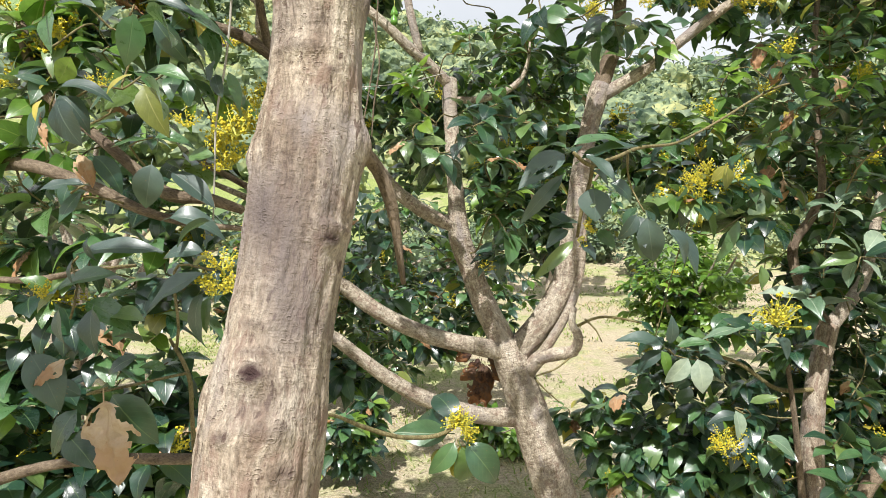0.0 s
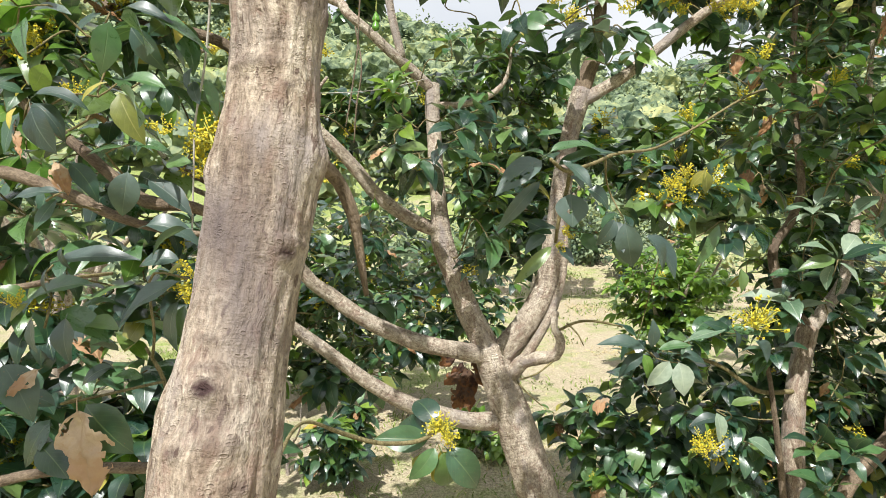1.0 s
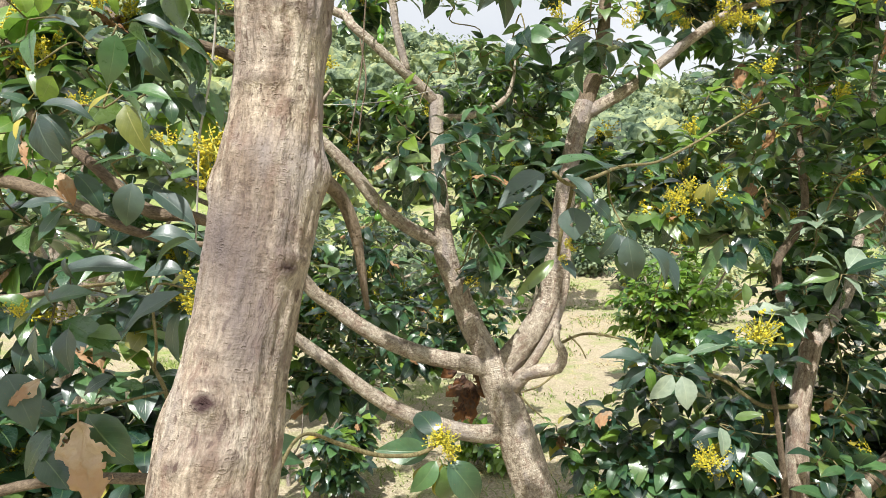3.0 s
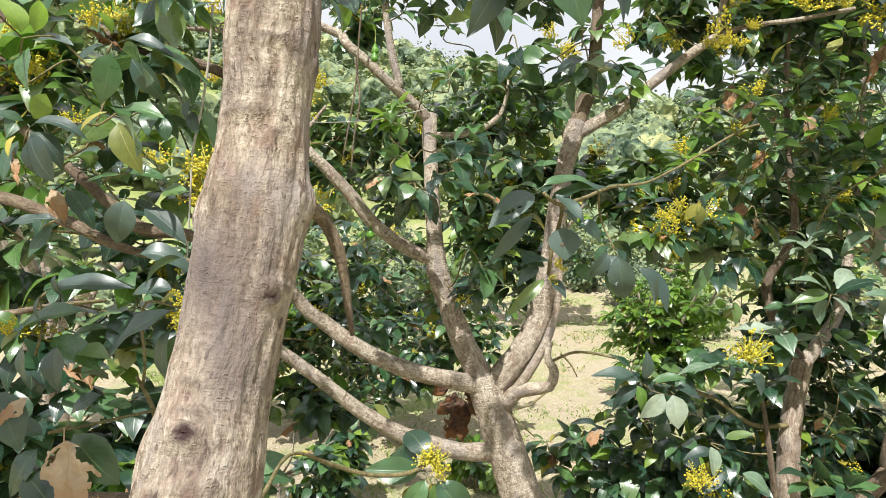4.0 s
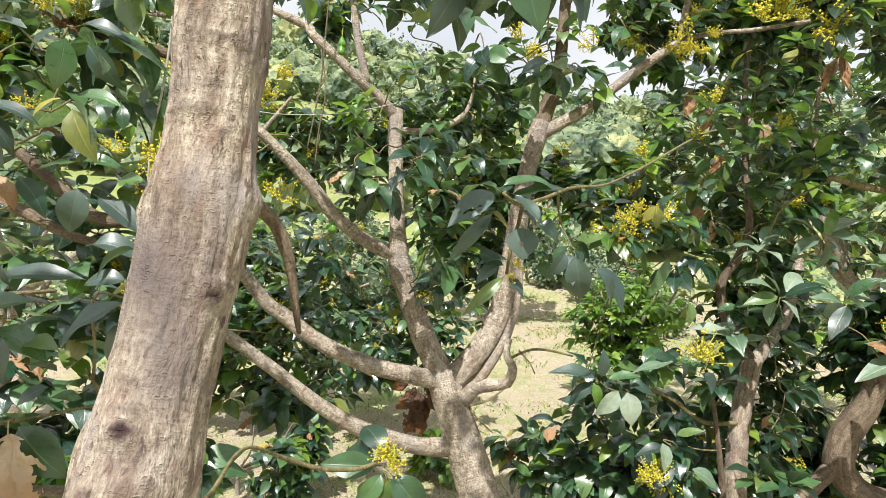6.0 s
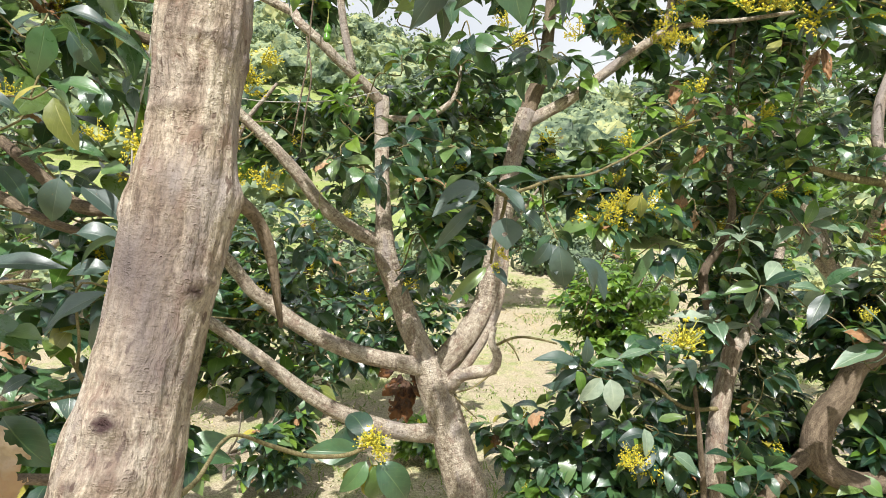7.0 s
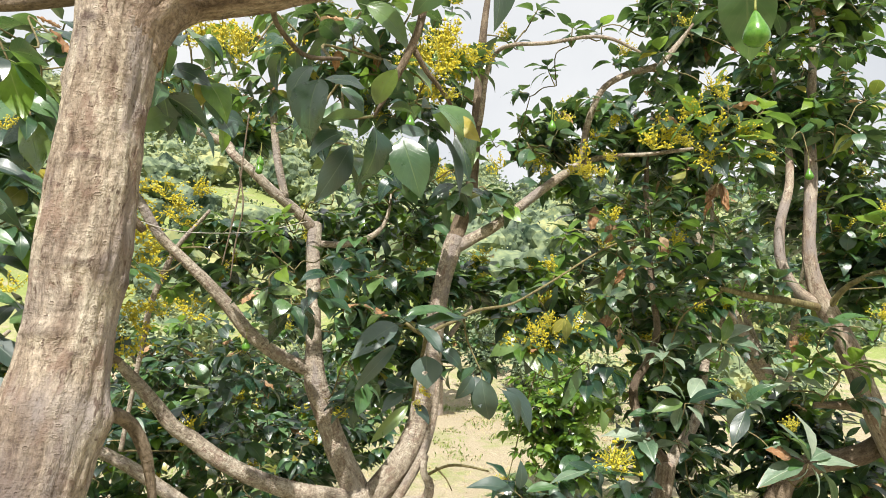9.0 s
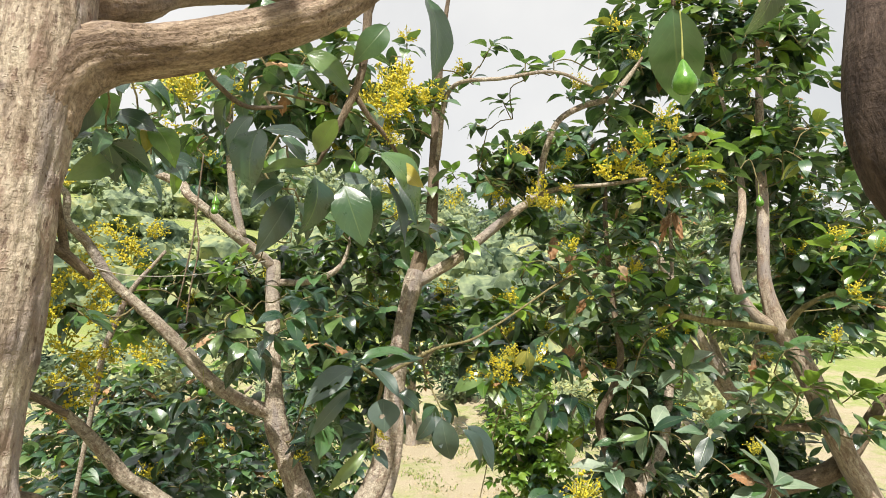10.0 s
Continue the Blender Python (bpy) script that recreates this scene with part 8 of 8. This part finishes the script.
one_leaf(leafy, (-1.013, 1.700, 2.911), (-0.891, 1.650, 2.857), (0.1, -0.46, 0.61), "dusty", 0.80)
one_leaf(leafy, (-1.040, 1.700, 2.899), (-1.058, 1.650, 2.848), (-0.5, -0.84, 0.5), "yellow", 0.97)
one_leaf(leafy, (-1.051, 1.700, 2.863), (-1.029, 1.650, 2.757), (-0.74, -0.94, 0.42), "dry", 0.55)
one_leaf(leafy, (-1.044, 1.750, 2.934), (-1.110, 1.700, 2.978), (0.18, -0.72, 0.9), "mature", 0.90)
one_leaf(leafy, (-1.067, 1.800, 2.942), (-0.982, 1.750, 3.035), (0.17, 0.73, 0.79), "young", 0.90)
one_leaf(leafy, (-1.041, 1.720, 2.896), (-1.098, 1.670, 2.788), (-0.06, -0.59, 0.91), "mature", 0.97)
leafy.twig((-0.828, 1.850, 2.812), (0.7, -0.2, 0.2))
one_leaf(leafy, (-0.828, 1.850, 2.808), (-0.929, 1.800, 2.809), (-0.16, -0.5, 0.92), "mature", 0.70)
one_leaf(leafy, (-0.755, 1.900, 2.755), (-0.664, 1.850, 2.781), (-0.42, -0.95, 0.9), "mature", 1.20)
one_leaf(leafy, (-0.784, 1.750, 2.746), (-0.791, 1.700, 2.603), (0.4, -0.85, 0.72), "dusty", 1.04)
one_leaf(leafy, (-0.770, 1.800, 2.720), (-0.613, 1.750, 2.638), (0.17, -0.66, 0.97), "dusty", 0.90)
one_leaf(leafy, (-0.812, 1.850, 2.747), (-0.661, 1.800, 2.713), (0.02, 0.47, 0.78), "mature", 0.60)
one_leaf(leafy, (-0.885, 1.950, 2.812), (-0.751, 1.900, 2.860), (-0.76, -0.62, 0.81), "mature", 0.70)
leafy.twig((-0.960, 1.750, 2.678), (0.7, -0.2, 0.3))
one_leaf(leafy, (-0.938, 1.720, 2.673), (-1.066, 1.670, 2.690), (0.08, -0.4, 0.66), "dusty", 0.75)
one_leaf(leafy, (-0.980, 1.800, 2.764), (-0.859, 1.750, 2.695), (-0.18, -0.41, 0.81), "mature", 0.90)
one_leaf(leafy, (-1.004, 1.780, 2.766), (-0.947, 1.730, 2.686), (0.43, -0.89, 0.57), "dry", 0.97)
one_leaf(leafy, (-0.971, 1.750, 2.667), (-1.029, 1.700, 2.579), (0.13, -0.62, 0.77), "mature", 0.90)
one_leaf(leafy, (-0.582, 1.900, 3.321), (-0.667, 1.850, 3.293), (-0.18, -0.43, 0.61), "dusty", 0.97)
one_leaf(leafy, (-0.630, 1.900, 3.020), (-0.564, 1.850, 2.901), (0.51, -0.69, 0.33), "mature", 0.60)
one_leaf(leafy, (-0.663, 1.900, 3.045), (-0.681, 1.850, 2.982), (-0.55, -0.66, 0.45), "dusty", 0.90)
one_leaf(leafy, (-0.663, 1.900, 3.008), (-0.645, 1.850, 2.934), (-0.49, -0.93, 0.44), "dusty", 0.90)
leafy.twig((-0.909, 1.600, 2.491), (0.6, -0.4, 0.5))
one_leaf(leafy, (-0.971, 1.580, 2.401), (-0.797, 1.530, 2.491), (-0.14, -0.46, 0.72), "mature", 0.80)
one_leaf(leafy, (-0.894, 1.570, 2.498), (-0.923, 1.520, 2.431), (-0.62, -0.5, 0.54), "dusty", 0.75)
one_leaf(leafy, (-0.929, 1.620, 2.496), (-0.702, 1.570, 2.544), (0.19, -0.62, 0.8), "dusty", 0.62)
one_leaf(leafy, (-0.884, 1.600, 2.541), (-0.882, 1.550, 2.489), (-0.51, -0.71, 0.32), "dusty", 0.60)
one_leaf(leafy, (-0.967, 1.600, 2.397), (-1.017, 1.550, 2.454), (-0.04, -0.74, 0.75), "young", 0.90)
leafy.twig((-0.556, 1.550, 2.460), (0.8, -0.2, -0.1))
one_leaf(leafy, (-0.544, 1.520, 2.463), (-0.712, 1.470, 2.411), (0.2, -0.42, 0.85), "dusty", 0.72)
one_leaf(leafy, (-0.590, 1.620, 2.497), (-0.699, 1.570, 2.532), (-0.0, -0.66, 0.64), "dusty", 0.85)
one_leaf(leafy, (-0.580, 1.650, 2.580), (-0.703, 1.600, 2.565), (-0.09, 0.66, 1.0), "dusty", 0.75)
one_leaf(leafy, (-0.553, 1.500, 2.428), (-0.623, 1.450, 2.296), (-0.67, -0.71, 0.56), "dusty", 1.08)
one_leaf(leafy, (-0.562, 1.550, 2.407), (-0.583, 1.500, 2.323), (-0.37, -0.74, 0.7), "mature", 0.97)
one_leaf(leafy, (-0.743, 1.700, 2.580), (-0.572, 1.650, 2.620), (-0.05, -0.52, 0.71), "dusty", 0.80)
one_leaf(leafy, (-0.568, 1.600, 2.497), (-0.618, 1.550, 2.483), (-0.01, -0.49, 0.88), "yellow", 0.70)
one_leaf(leafy, (-0.763, 1.620, 2.395), (-0.836, 1.570, 2.424), (-0.08, -0.42, 0.86), "mature", 0.80)
leafy.twig((-0.863, 1.500, 2.393), (0.4, -0.4, 0.6))
one_leaf(leafy, (-0.792, 1.450, 2.396), (-0.796, 1.400, 2.291), (-0.39, -0.96, 0.56), "dusty", 1.13)
one_leaf(leafy, (-0.888, 1.480, 2.387), (-0.885, 1.430, 2.309), (-0.63, -0.74, 0.44), "dusty", 0.90)
one_leaf(leafy, (-0.811, 1.550, 2.350), (-0.717, 1.500, 2.385), (0.13, -0.54, 0.92), "mature", 0.90)
one_leaf(leafy, (-0.880, 1.550, 2.392), (-0.730, 1.500, 2.347), (-0.06, -0.54, 0.9), "mature", 0.90)
one_leaf(leafy, (-0.709, 1.500, 2.263), (-0.787, 1.450, 2.253), (0.13, -0.66, 0.94), "mature", 0.97)
one_leaf(leafy, (-0.903, 1.500, 2.413), (-0.936, 1.450, 2.395), (-0.12, -0.74, 0.78), "yellow", 0.90)
one_leaf(leafy, (-0.690, 1.600, 2.205), (-0.729, 1.550, 2.239), (0.18, -0.59, 0.81), "mature", 0.90)
one_leaf(leafy, (-0.746, 1.600, 2.269), (-0.797, 1.550, 2.323), (-0.13, 0.68, 1.02), "mature", 0.90)
one_leaf(leafy, (-0.646, 1.650, 2.302), (-0.696, 1.600, 2.399), (-0.01, 0.63, 0.94), "mature", 0.90)
leafy.twig((-0.752, 1.420, 2.210), (0.5, -0.3, 0.2))
one_leaf(leafy, (-0.752, 1.420, 2.210), (-0.645, 1.370, 2.084), (-0.46, -0.9, 0.77), "mature", 1.22)
one_leaf(leafy, (-0.797, 1.400, 2.181), (-0.870, 1.350, 2.085), (0.03, -0.53, 0.77), "mature", 1.02)
one_leaf(leafy, (-0.821, 1.400, 2.284), (-0.879, 1.350, 2.243), (-0.25, -0.71, 0.7), "dry", 1.11)
one_leaf(leafy, (-0.821, 1.450, 2.174), (-0.866, 1.400, 2.253), (-0.32, -0.63, 0.99), "dusty", 0.97)
one_leaf(leafy, (-0.853, 1.550, 2.181), (-0.677, 1.500, 2.145), (-0.02, 0.61, 0.74), "mature", 0.90)
one_leaf(leafy, (-0.829, 1.380, 2.123), (-0.738, 1.330, 2.082), (0.07, -0.55, 0.62), "mature", 1.06)
one_leaf(leafy, (-0.915, 1.400, 2.304), (-0.809, 1.350, 2.195), (0.78, -0.89, 0.4), "dusty", 1.11)
one_leaf(leafy, (-0.729, 1.360, 2.225), (-0.709, 1.340, 2.000), (-0.05, -1.07, 0.12), "withered", 0.99)
leafy.panicle((-0.873, 1.780, 3.200), (-0.31, -0.3, 0.52), 0.070)
leafy.panicle((-0.818, 1.780, 3.224), (-0.03, -0.3, 0.69), 0.060)
leafy.panicle((-0.937, 1.780, 2.940), (0.11, -0.3, 0.80), 0.050)
leafy.panicle((-1.039, 1.780, 3.065), (-0.26, -0.3, 0.95), 0.060)
leafy.panicle((-1.140, 1.780, 3.276), (-0.50, -0.3, 0.70), 0.070)
leafy.panicle((-0.739, 1.780, 3.272), (-0.22, -0.3, 0.71), 0.050)
leafy.panicle((-0.741, 2.200, 2.805), (-0.38, -0.3, 0.92), 0.100)
leafy.panicle((-0.566, 1.780, 2.808), (-0.13, -0.3, 0.52), 0.090)
leafy.panicle((-0.937, 1.500, 2.397), (0.11, -0.3, 0.55), 0.050)
leafy.panicle((-0.529, 1.500, 2.408), (0.05, -0.3, 0.67), 0.050)
leafy.panicle((-0.700, 1.780, 2.831), (0.08, -0.3, 0.98), 0.060)
# unseen clump overhead, added to keep sun off the lower left leaves
leafy.fill((-1.1, 0.12, 4.1), (0.42, 0.36, 0.15), 80, 0.15, 8)
leafy.fill((-1.75, 2.6, 2.9), (0.6, 0.4, 0.8), 24, 0.15, 8)
leafy.fill((-1.4, 2.2, 1.7), (0.65, 0.35, 0.4), 150, 0.15, 8)
leafy.fill((-0.85, 2.45, 1.72), (0.45, 0.3, 0.33), 55, 0.15, 8)
leafy.close()

cord = new("hanging_cord")
cord.matrix_world = pose(-0.7, 2.1, 3.3)
tagged(cord, "thin grey cord hanging down between the branches", "cord")
_v, _q, _u = tube(spline([(0.031, 0, 0.081, 0.004), (0.016, 0, -0.113, 0.004), (-0.002, 0, -0.238, 0.004), (-0.031, 0, -0.382, 0.004), (-0.042, 0, -0.564, 0.003), (-0.052, 0, -0.748, 0.003)], 0.03), 8)
child("strand", mesh_from("strand", _v, _q, _u, (CORD,)), cord)

line = new("taut_string")
line.matrix_world = pose(-0.3, 2.75, 2.9)
tagged(line, "thin pale string stretched between the branches", "string")
_v, _q, _u = tube(spline([(-0.446, 0, 0.284, 0.002), (-0.251, 0, 0.227, 0.002), (-0.043, 0, 0.221, 0.002), (0.141, 0.03, 0.245, 0.002), (0.317, 0.1, 0.302, 0.002)], 0.03), 6)
child("strand", mesh_from("strand", _v, _q, _u, (CORD,)), line)

# ---- trees behind ----
far_tree((-1.6, 8.6), 0.075, 3.2, (-0.9, 7.4, 1.85), (2.2, 1.1, 1.2), 520, 601, "shaded dark avocado tree behind the middle one", young=0.03)
far_tree((2.6, 15.2), 0.12, 4.2, (2.6, 15.2, 3.0), (2.0, 1.5, 1.5), 260, 602, "rounded dark avocado tree standing over its own shade", size=0.22)
far_tree((3.35, 8.7), 0.06, 2.2, (3.35, 8.5, 1.35), (0.9, 0.75, 0.95), 300, 603, "young avocado tree with fresh bright green leaves", young=0.9)
far_tree((5.2, 6.6), 0.10, 4.6, (4.6, 6.4, 3.6), (2.0, 1.2, 2.2), 270, 604, "tall dense avocado tree behind the orchard row", young=0.3)
far_tree((-4.6, 8.0), 0.10, 4.2, (-4.4, 7.4, 2.6), (1.8, 1.2, 1.7), 60, 605, "avocado tree with pale green leaves at the slope")
far_tree((-2.7, 4.6), 0.06, 3.2, (-2.4, 4.5, 2.5), (0.95, 0.5, 1.0), 35, 608, "avocado tree with mixed green leaves in half shade")
far_tree((-1.35, 5.9), 0.018, 0.7, (-0.95, 5.6, 0.62), (0.45, 0.35, 0.38), 60, 606, "low young avocado plant with glossy leaves on the ground", young=0.15, size=0.16)
far_tree((0.45, 6.3), 0.018, 0.7, (0.55, 6.1, 0.45), (0.4, 0.3, 0.3), 45, 607, "low green sapling beside the middle trunk", young=0.8, size=0.14)
